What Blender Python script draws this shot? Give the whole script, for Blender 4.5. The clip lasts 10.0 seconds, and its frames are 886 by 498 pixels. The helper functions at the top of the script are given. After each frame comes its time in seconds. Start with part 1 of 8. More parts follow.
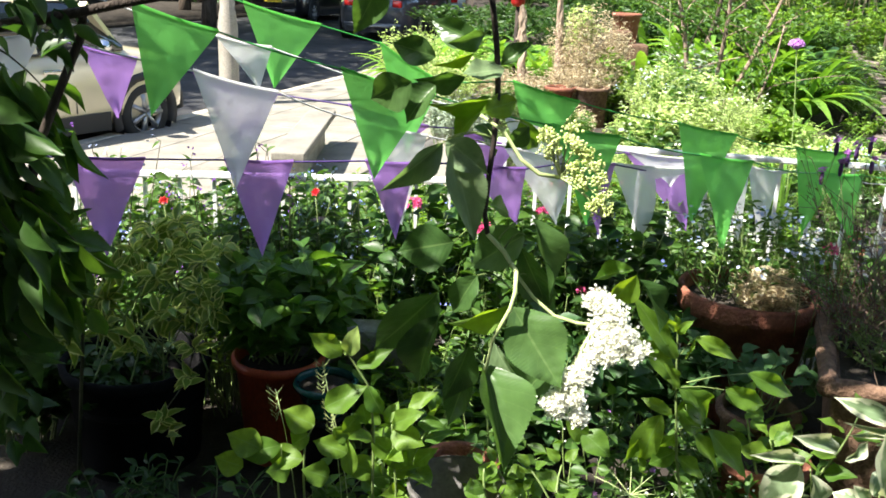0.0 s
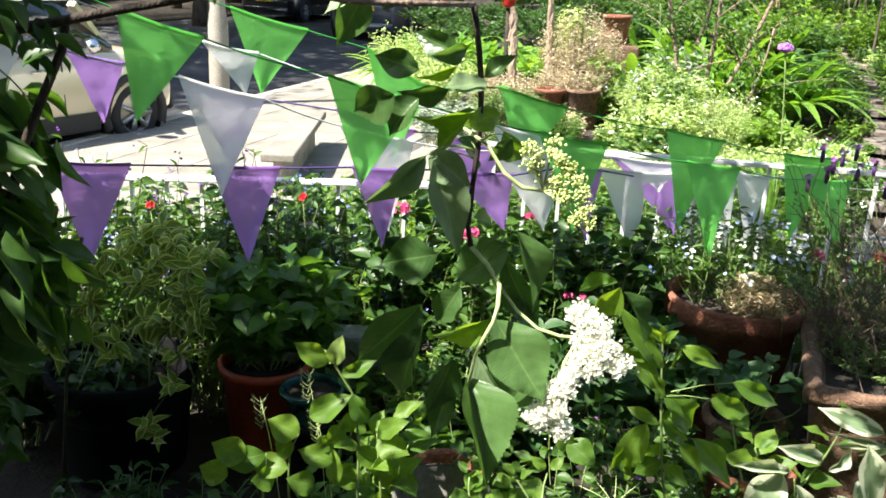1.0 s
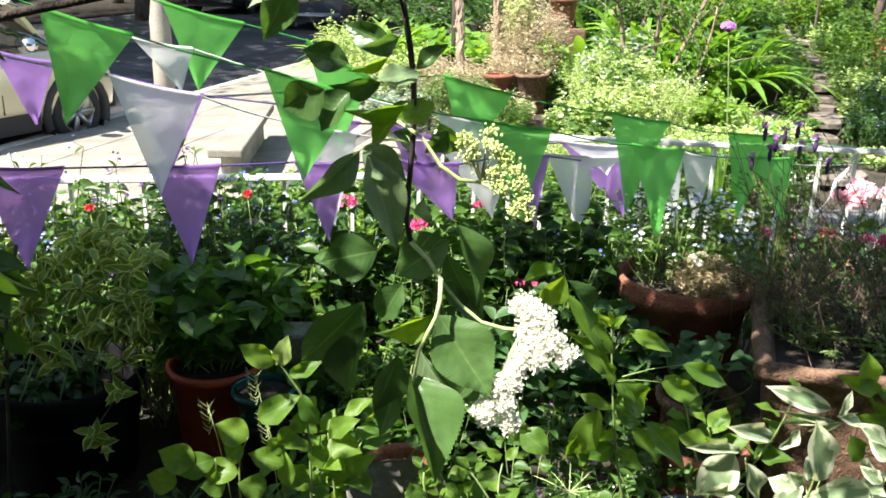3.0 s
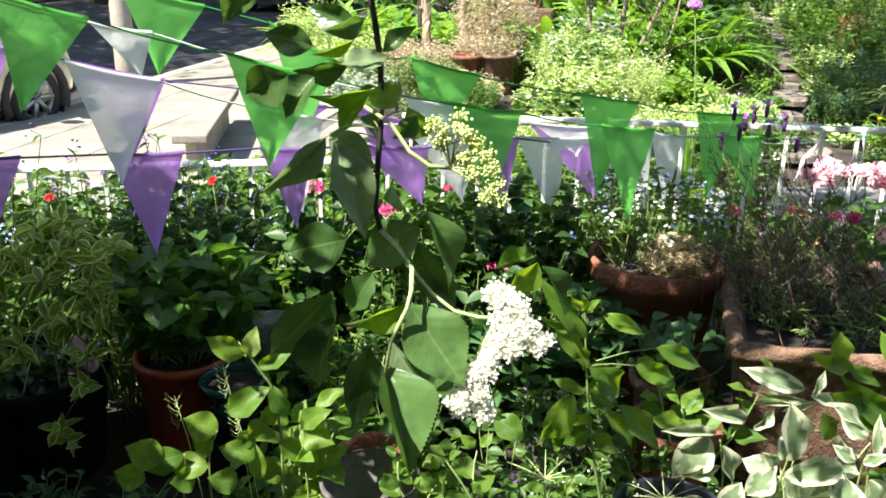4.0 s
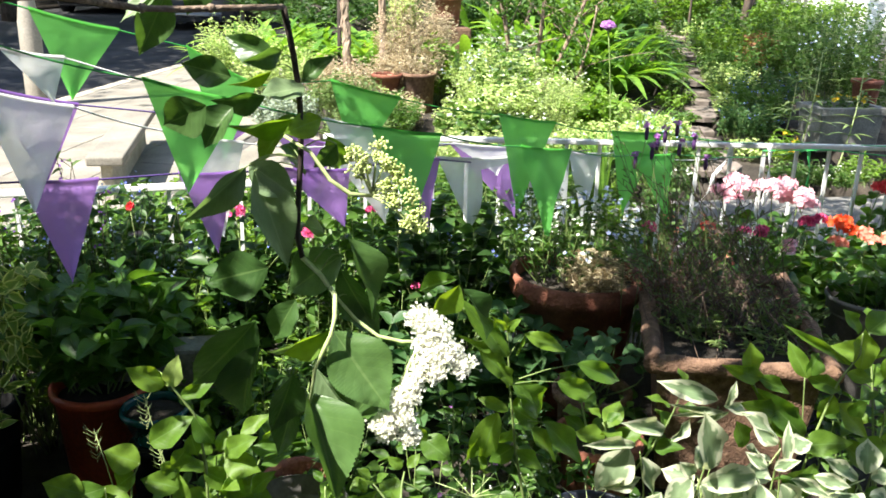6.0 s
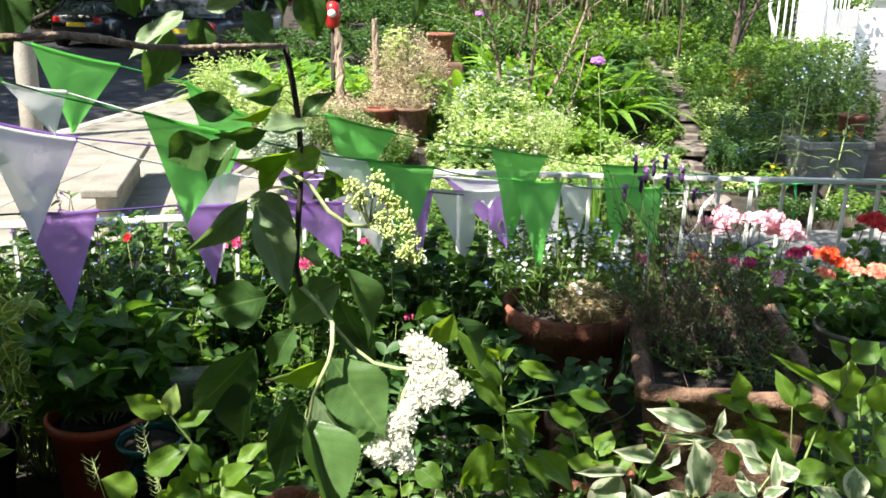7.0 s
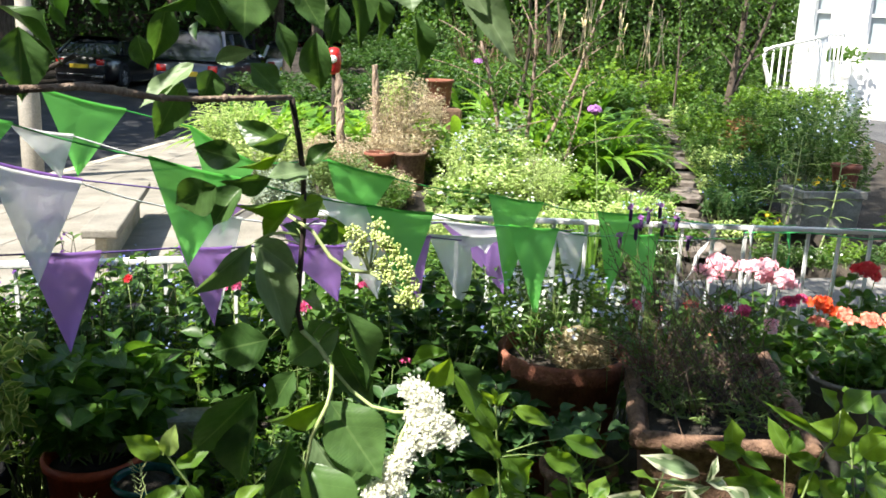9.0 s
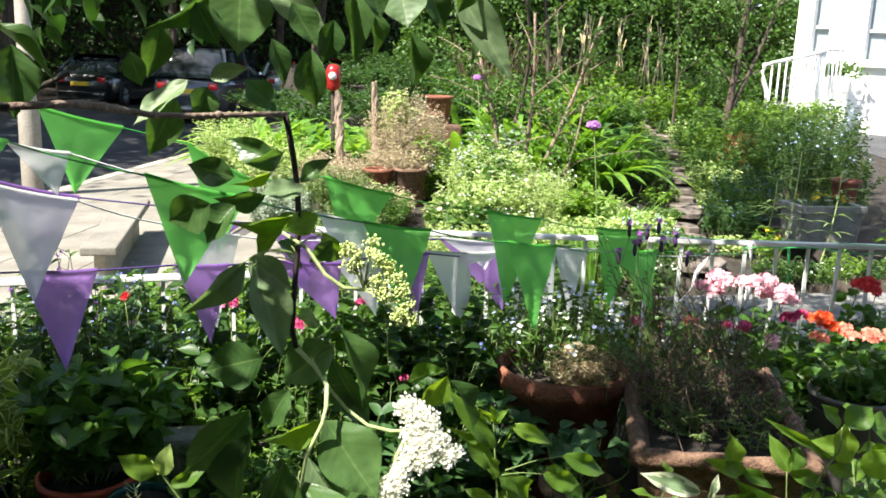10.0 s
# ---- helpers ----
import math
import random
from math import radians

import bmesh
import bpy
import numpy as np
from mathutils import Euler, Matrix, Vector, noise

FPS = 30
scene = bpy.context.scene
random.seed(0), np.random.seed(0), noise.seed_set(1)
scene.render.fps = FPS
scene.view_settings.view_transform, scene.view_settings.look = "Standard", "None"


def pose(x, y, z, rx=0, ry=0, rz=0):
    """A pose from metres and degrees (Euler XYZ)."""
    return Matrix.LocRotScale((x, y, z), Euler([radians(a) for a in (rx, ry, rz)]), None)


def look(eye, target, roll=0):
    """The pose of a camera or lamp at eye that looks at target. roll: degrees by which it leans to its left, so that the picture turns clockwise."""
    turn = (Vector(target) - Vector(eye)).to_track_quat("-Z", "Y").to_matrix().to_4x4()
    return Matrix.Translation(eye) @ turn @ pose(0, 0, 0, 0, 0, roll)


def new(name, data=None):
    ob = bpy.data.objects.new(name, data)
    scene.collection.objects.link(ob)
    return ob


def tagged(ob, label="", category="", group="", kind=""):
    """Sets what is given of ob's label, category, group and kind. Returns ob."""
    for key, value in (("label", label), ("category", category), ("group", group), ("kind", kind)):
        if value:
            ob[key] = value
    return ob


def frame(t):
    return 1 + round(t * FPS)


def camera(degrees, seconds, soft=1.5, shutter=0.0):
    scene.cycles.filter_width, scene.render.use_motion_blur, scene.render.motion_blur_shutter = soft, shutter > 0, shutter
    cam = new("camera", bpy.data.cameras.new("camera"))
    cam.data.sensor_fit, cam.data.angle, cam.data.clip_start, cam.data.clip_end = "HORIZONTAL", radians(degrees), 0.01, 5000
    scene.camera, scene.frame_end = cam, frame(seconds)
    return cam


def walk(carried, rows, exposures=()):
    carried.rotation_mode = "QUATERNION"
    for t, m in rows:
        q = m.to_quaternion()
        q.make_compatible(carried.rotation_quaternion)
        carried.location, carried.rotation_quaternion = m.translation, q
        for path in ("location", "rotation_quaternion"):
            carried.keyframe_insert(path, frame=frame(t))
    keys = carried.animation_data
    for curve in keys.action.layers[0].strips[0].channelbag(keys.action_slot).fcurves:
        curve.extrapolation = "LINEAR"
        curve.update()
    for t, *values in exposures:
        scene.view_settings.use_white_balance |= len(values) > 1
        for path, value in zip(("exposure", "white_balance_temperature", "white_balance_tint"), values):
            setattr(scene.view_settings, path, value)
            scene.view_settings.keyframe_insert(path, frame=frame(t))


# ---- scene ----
cam = camera(53.0, 10.0, soft=1.7)
PATH = [
    (0, (-0.006, -0.003, 1.593), (0.027, 1.903, 0.987), 2.6),
    (0.5, (-0.01, 0.002, 1.594), (0.046, 1.907, 0.988), 3.0),
    (1, (0.007, 0.007, 1.614), (0.059, 1.912, 1.007), 2.9),
    (1.5, (0.013, 0.008, 1.608), (0.08, 1.918, 1.019), 2.6),
    (2, (0.017, 0.019, 1.615), (0.117, 1.925, 1.016), 1.9),
    (2.5, (0.036, 0.021, 1.618), (0.159, 1.921, 1.006), 1.7),
    (4, (0.04, 0.072, 1.616), (0.253, 1.945, 0.949), 1.2),
    (4.5, (0.039, 0.07, 1.611), (0.301, 1.934, 0.935), 1.4),
    (5, (0.045, 0.07, 1.616), (0.361, 1.924, 0.935), 1.5),
    (5.5, (0.045, 0.068, 1.628), (0.405, 1.921, 0.964), 1.5),
    (7, (0.029, 0.013, 1.646), (0.43, 1.891, 1.088), 1.8),
    (7.5, (0.022, -0.008, 1.648), (0.426, 1.876, 1.113), 2.0),
    (8, (0.012, -0.026, 1.652), (0.421, 1.864, 1.138), 1.7),
    (8.5, (0.014, -0.032, 1.655), (0.427, 1.862, 1.165), 2.1),
    (9, (0.019, -0.021, 1.661), (0.429, 1.881, 1.197), 2.5),
    (9.5, (0.027, -0.014, 1.664), (0.438, 1.893, 1.223), 2.8),
    (10, (0.029, -0.011, 1.66), (0.438, 1.899, 1.231), 2.3),
]
walk(cam, [(t, look(eye, target, roll)) for t, eye, target, roll in PATH],
     exposures=((0.0, 1.83), (5.5, 1.80), (7.0, 1.68), (8.5, 1.62), (10.0, 1.58)))

# ---- daylight ----
SUN = Vector((-0.52, -0.28, 0.78)).normalized()   # towards the sun: from the street side, high
world = bpy.data.worlds.new("sky")
scene.world = world
world.use_nodes = True
wn = world.node_tree.nodes
sky = wn.new("ShaderNodeTexSky")
sky.sky_type = "NISHITA"
sky.sun_disc = False
sky.sun_elevation = math.asin(SUN.z)
sky.sun_rotation = math.atan2(SUN.x, SUN.y)
world.node_tree.links.new(sky.outputs[0], wn["Background"].inputs[0])
wn["Background"].inputs[1].default_value = 0.098
sun = new("sun", bpy.data.lights.new("sun", "SUN"))
sun.data.energy, sun.data.angle, sun.data.color = 5.0, radians(0.6), (1.0, 0.95, 0.86)
sun.matrix_world = look(SUN * 30, (0, 0, 0))
scene.view_settings.exposure = 1.70

# ---- materials ----
def nodes_of(name):
    m = bpy.data.materials.new(name)
    m.use_nodes = True
    nt = m.node_tree
    return m, nt, nt.nodes, nt.links, nt.nodes["Principled BSDF"]


def rgb(c):
    return (*c, 1.0)


def surface(name, a, b, rough=0.7, scale=8.0, fine=60.0, bump=0.3, metal=0.0, spec=0.4, c=None, stretch=(1, 1, 1), vary=0.12):
    """A worn surface: two colours in broad stains, a fine grain over them, relief from both."""
    m, nt, n, l, p = nodes_of(name)
    tc = n.new("ShaderNodeTexCoord")
    mp = n.new("ShaderNodeMapping")
    mp.inputs["Scale"].default_value = stretch
    l.new(tc.outputs["Object"], mp.inputs[0])
    n1 = n.new("ShaderNodeTexNoise")
    n1.inputs["Scale"].default_value, n1.inputs["Detail"].default_value, n1.inputs["Roughness"].default_value = scale, 6, 0.65
    n2 = n.new("ShaderNodeTexNoise")
    n2.inputs["Scale"].default_value, n2.inputs["Detail"].default_value = fine, 4
    l.new(mp.outputs[0], n1.inputs[0]), l.new(mp.outputs[0], n2.inputs[0])
    ramp = n.new("ShaderNodeValToRGB")
    e = ramp.color_ramp.elements
    e[0].position, e[0].color, e[1].position, e[1].color = 0.36, rgb(a), 0.66, rgb(b)
    if c:
        k = e.new(0.76)
        k.color = rgb(c)
    l.new(n1.outputs[0], ramp.inputs[0])
    mix = n.new("ShaderNodeMix")
    mix.data_type, mix.blend_type = "RGBA", "OVERLAY"
    mix.inputs[0].default_value = 0.45
    l.new(ramp.outputs[0], mix.inputs[6]), l.new(n2.outputs[0], mix.inputs[7])
    oi = n.new("ShaderNodeObjectInfo")
    mr = n.new("ShaderNodeMapRange")
    mr.inputs[3].default_value, mr.inputs[4].default_value = 1 - vary, 1 + vary
    l.new(oi.outputs["Random"], mr.inputs[0])
    hsv = n.new("ShaderNodeHueSaturation")
    l.new(mix.outputs[2], hsv.inputs["Color"]), l.new(mr.outputs[0], hsv.inputs["Value"])
    l.new(hsv.outputs[0], p.inputs["Base Color"])
    p.inputs["Roughness"].default_value, p.inputs["Metallic"].default_value = rough, metal
    p.inputs["Specular IOR Level"].default_value = spec
    if bump:
        add = n.new("ShaderNodeMath")
        l.new(n1.outputs[0], add.inputs[0]), l.new(n2.outputs[0], add.inputs[1])
        bp = n.new("ShaderNodeBump")
        bp.inputs["Strength"].default_value, bp.inputs["Distance"].default_value = bump, 0.01
        l.new(add.outputs[0], bp.inputs["Height"]), l.new(bp.outputs[0], p.inputs["Normal"])
    return m


def leafy(name, a, b, through_light, trans=0.35, rough=0.42, vein=None, margin=None, island=True, spec=0.35, veins=14.0, ragged=0.4, rim=0.31):
    """A leaf: a to b from leaf to leaf, veins and an uneven pale margin from the blade's own coordinates, light passing through."""
    m, nt, n, l, p = nodes_of(name)
    if island:
        src = n.new("ShaderNodeNewGeometry").outputs["Random Per Island"]
    else:
        src = n.new("ShaderNodeObjectInfo").outputs["Random"]
    mix = n.new("ShaderNodeMix")
    mix.data_type = "RGBA"
    mix.inputs[6].default_value, mix.inputs[7].default_value = rgb(a), rgb(b)
    l.new(src, mix.inputs[0])
    col = mix.outputs[2]
    uv = n.new("ShaderNodeUVMap")
    sep = n.new("ShaderNodeSeparateXYZ")
    l.new(uv.outputs[0], sep.inputs[0])

    def math_node(op, x, y=None):
        k = n.new("ShaderNodeMath")
        k.operation = op
        for i, v in enumerate((x, y)):
            if v is None:
                continue
            if isinstance(v, (int, float)):
                k.inputs[i].default_value = v
            else:
                l.new(v, k.inputs[i])
        return k.outputs[0]

    across = math_node("ABSOLUTE", math_node("SUBTRACT", sep.outputs[0], 0.5))     # 0 midrib, 0.5 edge
    tc = n.new("ShaderNodeTexCoord")
    nz = n.new("ShaderNodeTexNoise")
    nz.inputs["Scale"].default_value, nz.inputs["Detail"].default_value = 35.0, 3
    l.new(tc.outputs["Object"], nz.inputs[0])
    blot = n.new("ShaderNodeMix")
    blot.data_type, blot.blend_type = "RGBA", "OVERLAY"
    blot.inputs[0].default_value = 0.5
    l.new(col, blot.inputs[6]), l.new(nz.outputs[0], blot.inputs[7])
    col = blot.outputs[2]
    height = None
    if vein:
        slant = math_node("SUBTRACT", math_node("MULTIPLY", sep.outputs[1], veins), math_node("MULTIPLY", across, veins * 0.55))
        saw = math_node("ABSOLUTE", math_node("SUBTRACT", math_node("FRACT", slant), 0.5))
        lateral = math_node("LESS_THAN", saw, 0.035)
        mid = math_node("LESS_THAN", across, 0.022)
        line = math_node("MAXIMUM", math_node("MULTIPLY", lateral, 0.34), mid)
        vm = n.new("ShaderNodeMix")
        vm.data_type = "RGBA"
        vm.inputs[7].default_value = rgb(vein)
        l.new(math_node("MULTIPLY", line, 0.5), vm.inputs[0]), l.new(col, vm.inputs[6])
        col = vm.outputs[2]
        height = math_node("ADD", saw, math_node("MINIMUM", math_node("MULTIPLY", across, 6.0), 0.5))
    if margin:
        n3 = n.new("ShaderNodeTexNoise")
        n3.inputs["Scale"].default_value, n3.inputs["Detail"].default_value = 38.0, 4
        l.new(tc.outputs["Object"], n3.inputs[0])
        edge = math_node("ADD", across, math_node("MULTIPLY", math_node("SUBTRACT", n3.outputs[0], 0.5), ragged))
        tip = math_node("ADD", edge, math_node("MULTIPLY", math_node("ABSOLUTE", math_node("SUBTRACT", sep.outputs[1], 0.45)), 0.22))
        mm = n.new("ShaderNodeMix")
        mm.data_type = "RGBA"
        mm.inputs[7].default_value = rgb(margin)
        sm = n.new("ShaderNodeMapRange")
        sm.inputs[1].default_value, sm.inputs[2].default_value = rim - 0.02, rim + 0.08
        l.new(tip, sm.inputs[0]), l.new(sm.outputs[0], mm.inputs[0]), l.new(col, mm.inputs[6])
        col = mm.outputs[2]
    l.new(col, p.inputs["Base Color"])
    p.inputs["Roughness"].default_value, p.inputs["Specular IOR Level"].default_value = rough, spec
    if height is not None:
        bp = n.new("ShaderNodeBump")
        bp.inputs["Strength"].default_value, bp.inputs["Distance"].default_value = 0.16, 0.003
        l.new(height, bp.inputs["Height"]), l.new(bp.outputs[0], p.inputs["Normal"])
    tr = n.new("ShaderNodeBsdfTranslucent")
    tint = n.new("ShaderNodeMix")
    tint.data_type, tint.blend_type = "RGBA", "MULTIPLY"
    tint.inputs[0].default_value = 1.0
    tint.inputs[7].default_value = rgb(through_light)
    l.new(col, tint.inputs[6]), l.new(tint.outputs[2], tr.inputs[0])
    sh = n.new("ShaderNodeMixShader")
    sh.inputs[0].default_value = trans
    l.new(p.outputs[0], sh.inputs[1]), l.new(tr.outputs[0], sh.inputs[2])
    l.new(sh.outputs[0], n["Material Output"].inputs[0])
    return m


def cloth(name, c, through_light):
    """Thin printed bunting fabric: faint creases, a fine weave, light shining through."""
    m, nt, n, l, p = nodes_of(name)
    tc = n.new("ShaderNodeTexCoord")
    n1 = n.new("ShaderNodeTexNoise")
    n1.inputs["Scale"].default_value, n1.inputs["Detail"].default_value = 14.0, 5
    n2 = n.new("ShaderNodeTexNoise")
    n2.inputs["Scale"].default_value = 500.0
    l.new(tc.outputs["Object"], n1.inputs[0]), l.new(tc.outputs["Object"], n2.inputs[0])
    oi = n.new("ShaderNodeObjectInfo")
    mr = n.new("ShaderNodeMapRange")
    mr.inputs[3].default_value, mr.inputs[4].default_value = 0.88, 1.1
    l.new(oi.outputs["Random"], mr.inputs[0])
    mix = n.new("ShaderNodeMix")
    mix.data_type, mix.blend_type = "RGBA", "OVERLAY"
    mix.inputs[0].default_value = 0.22
    mix.inputs[6].default_value = rgb(c)
    l.new(n1.outputs[0], mix.inputs[7])
    hsv = n.new("ShaderNodeHueSaturation")
    l.new(mix.outputs[2], hsv.inputs["Color"]), l.new(mr.outputs[0], hsv.inputs["Value"])
    l.new(hsv.outputs[0], p.inputs["Base Color"])
    p.inputs["Roughness"].default_value, p.inputs["Specular IOR Level"].default_value = 0.5, 0.35
    add = n.new("ShaderNodeMath")
    add.operation = "MULTIPLY_ADD"
    add.inputs[1].default_value = 0.08
    l.new(n2.outputs[0], add.inputs[0]), l.new(n1.outputs[0], add.inputs[2])
    bp = n.new("ShaderNodeBump")
    bp.inputs["Strength"].default_value, bp.inputs["Distance"].default_value = 0.5, 0.012
    l.new(add.outputs[0], bp.inputs["Height"]), l.new(bp.outputs[0], p.inputs["Normal"])
    tr = n.new("ShaderNodeBsdfTranslucent")
    tr.inputs[0].default_value = rgb(through_light)
    l.new(bp.outputs[0], tr.inputs["Normal"])
    sh = n.new("ShaderNodeMixShader")
    sh.inputs[0].default_value = 0.55
    l.new(p.outputs[0], sh.inputs[1]), l.new(tr.outputs[0], sh.inputs[2])
    sheer = n.new("ShaderNodeBsdfTransparent")
    sheer.inputs[0].default_value = rgb(through_light)
    thin = n.new("ShaderNodeMixShader")
    thin.inputs[0].default_value = 0.17
    l.new(sh.outputs[0], thin.inputs[1]), l.new(sheer.outputs[0], thin.inputs[2])
    l.new(thin.outputs[0], n["Material Output"].inputs[0])
    return m


def plain(name, c, rough=0.4, metal=0.0, spec=0.5, coat=0.0):
    m, nt, n, l, p = nodes_of(name)
    p.inputs["Base Color"].default_value = rgb(c)
    p.inputs["Roughness"].default_value, p.inputs["Metallic"].default_value = rough, metal
    p.inputs["Specular IOR Level"].default_value, p.inputs["Coat Weight"].default_value = spec, coat
    return m


M = {}
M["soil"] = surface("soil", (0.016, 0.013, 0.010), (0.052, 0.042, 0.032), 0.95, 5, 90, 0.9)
M["ground"] = surface("ground", (0.05, 0.045, 0.035), (0.10, 0.09, 0.07), 0.95, 0.6, 20, 0.4)
M["asphalt"] = surface("asphalt", (0.045, 0.046, 0.05), (0.085, 0.085, 0.088), 0.85, 1.2, 160, 0.5)
M["paving"] = surface("paving", (0.175, 0.160, 0.132), (0.275, 0.253, 0.212), 0.85, 2.5, 70, 0.35, vary=0.06)
M["slab"] = surface("slab", (0.12, 0.115, 0.105), (0.23, 0.22, 0.205), 0.85, 3.0, 50, 0.5)
M["stone"] = surface("stone", (0.34, 0.30, 0.23), (0.52, 0.47, 0.38), 0.9, 4, 60, 0.5)
M["step_stone"] = surface("step_stone", (0.11, 0.09, 0.075), (0.24, 0.20, 0.17), 0.9, 4.0, 50, 0.6)
M["trough_stone"] = surface("trough_stone", (0.16, 0.155, 0.14), (0.30, 0.29, 0.26), 0.9, 7, 70, 0.6)
M["terracotta"] = surface("terracotta", (0.17, 0.058, 0.036), (0.29, 0.112, 0.068), 0.85, 11, 90, 0.7, c=(0.36, 0.25, 0.18))
M["old_clay"] = surface("old_clay", (0.10, 0.056, 0.036), (0.23, 0.138, 0.090), 0.92, 30, 130, 1.0, c=(0.30, 0.27, 0.19))
M["lamp_red"] = surface("lamp_red", (0.30, 0.010, 0.012), (0.40, 0.022, 0.020), 0.3, 6, 60, 0.1)
M["orange_pot"] = surface("orange_pot", (0.34, 0.052, 0.020), (0.42, 0.075, 0.032), 0.5, 5, 80, 0.1)
M["black_plastic"] = surface("black_plastic", (0.006, 0.006, 0.007), (0.014, 0.014, 0.014), 0.9, 6, 90, 0.15, spec=0.08)
M["grey_plastic"] = surface("grey_plastic", (0.10, 0.095, 0.09), (0.19, 0.18, 0.17), 0.55, 6, 90, 0.2)
M["navy_plastic"] = surface("navy_plastic", (0.02, 0.024, 0.04), (0.05, 0.055, 0.08), 0.35, 6, 90, 0.1)
M["teal_glaze"] = surface("teal_glaze", (0.006, 0.045, 0.045), (0.016, 0.09, 0.085), 0.18, 6, 60, 0.1)
M["white_paint"] = surface("white_paint", (0.70, 0.70, 0.68), (0.82, 0.82, 0.80), 0.45, 14, 120, 0.2, c=(0.45, 0.40, 0.34))
M["render_white"] = surface("render_white", (0.76, 0.75, 0.72), (0.84, 0.83, 0.80), 0.8, 1.0, 60, 0.15)
M["bark"] = surface("bark", (0.045, 0.032, 0.022), (0.13, 0.10, 0.075), 0.9, 18, 90, 1.0, stretch=(1, 1, 0.25))
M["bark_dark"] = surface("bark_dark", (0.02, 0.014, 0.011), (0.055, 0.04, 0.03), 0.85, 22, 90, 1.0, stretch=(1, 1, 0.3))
M["twig_pale"] = surface("twig_pale", (0.15, 0.10, 0.07), (0.34, 0.26, 0.20), 0.8, 40, 120, 0.6)
M["stake"] = surface("stake", (0.17, 0.12, 0.085), (0.40, 0.31, 0.23), 0.9, 12, 60, 1.0, stretch=(1, 1, 0.3))
M["cane"] = surface("cane", (0.42, 0.32, 0.16), (0.58, 0.47, 0.27), 0.5, 6, 50, 0.2)
M["lamp_steel"] = surface("lamp_steel", (0.22, 0.20, 0.165), (0.30, 0.275, 0.23), 0.5, 3, 60, 0.15)
M["stem_green"] = surface("stem_green", (0.14, 0.20, 0.06), (0.22, 0.30, 0.10), 0.5, 20, 90, 0.1)
M["stem_pale"] = surface("stem_pale", (0.34, 0.42, 0.16), (0.46, 0.54, 0.26), 0.5, 20, 90, 0.1)
M["stem_dark"] = surface("stem_dark", (0.03, 0.035, 0.015), (0.07, 0.07, 0.03), 0.7, 20, 90, 0.2)
M["dry"] = surface("dry", (0.20, 0.15, 0.09), (0.36, 0.28, 0.18), 0.9, 20, 90, 0.3)
M["dry_grey"] = surface("dry_grey", (0.062, 0.042, 0.030), (0.145, 0.105, 0.078), 0.9, 20, 90, 0.3)
L = {}
L["elder"] = leafy("elder_leaf", (0.043, 0.094, 0.026), (0.076, 0.146, 0.043), (2.0, 2.1, 0.7), 0.31, 0.34, vein=(0.14, 0.22, 0.08), island=False, veins=8)
# paler copy of the elder leaf, with sunlight put into its colour
L["elder_lit"] = leafy("elder_leaf_lit", (0.115, 0.185, 0.085), (0.19, 0.265, 0.135), (1.6, 1.7, 0.8), 0.28, 0.45, vein=(0.26, 0.33, 0.19), island=False, veins=8)
L["elder_crown"] = leafy("elder_crown_leaf", (0.036, 0.085, 0.017), (0.064, 0.132, 0.025), (2.4, 2.4, 0.8), 0.36, 0.42)
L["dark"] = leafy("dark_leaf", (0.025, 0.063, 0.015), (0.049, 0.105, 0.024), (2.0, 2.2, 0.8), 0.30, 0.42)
L["mid"] = leafy("mid_leaf", (0.043, 0.102, 0.019), (0.083, 0.16, 0.03), (2.2, 2.2, 0.8), 0.34, 0.45)
L["bluish"] = leafy("bluish_leaf", (0.044, 0.104, 0.034), (0.072, 0.15, 0.05), (1.9, 2.1, 1.0), 0.3, 0.5, vein=(0.09, 0.18, 0.09))
L["bright"] = leafy("bright_leaf", (0.085, 0.178, 0.02), (0.165, 0.282, 0.036), (2.0, 1.9, 0.7), 0.38, 0.42, vein=(0.22, 0.33, 0.10))
L["lime"] = leafy("lime_leaf", (0.27, 0.39, 0.11), (0.60, 0.69, 0.32), (1.2, 1.25, 0.7), 0.36, 0.6)
L["grassy"] = leafy("strap_leaf", (0.065, 0.165, 0.024), (0.22, 0.39, 0.06), (1.9, 1.8, 0.7), 0.36, 0.32)
L["hydra"] = leafy("broad_leaf", (0.066, 0.146, 0.019), (0.145, 0.25, 0.031), (2.4, 2.1, 0.6), 0.48, 0.46, vein=(0.15, 0.26, 0.09), island=False, veins=11)
L["pale_tip"] = leafy("pale_new_leaf", (0.20, 0.30, 0.07), (0.30, 0.40, 0.12), (1.6, 1.6, 0.8), 0.42, 0.45, vein=(0.30, 0.40, 0.18), island=False, veins=11)
L["hydra_stuff"] = leafy("broad_leaf_mass", (0.044, 0.116, 0.022), (0.092, 0.186, 0.032), (2.2, 2.1, 0.7), 0.40, 0.38, vein=(0.15, 0.26, 0.09), veins=11)
L["dogwood"] = leafy("variegated_dogwood_leaf", (0.18, 0.265, 0.135), (0.24, 0.325, 0.18), (1.3, 1.3, 0.8), 0.38, 0.5, vein=(0.24, 0.33, 0.19), margin=(0.57, 0.60, 0.43), island=False, ragged=1.0, rim=0.25)
L["euonymus"] = leafy("variegated_euonymus_leaf", (0.13, 0.23, 0.027), (0.24, 0.34, 0.05), (1.5, 1.5, 0.7), 0.32, 0.35, vein=(0.17, 0.24, 0.06), margin=(0.58, 0.60, 0.19), ragged=0.45, rim=0.36)
L["olive"] = leafy("grey_leaf", (0.087, 0.151, 0.043), (0.184, 0.259, 0.086), (1.4, 1.4, 0.8), 0.3, 0.6)
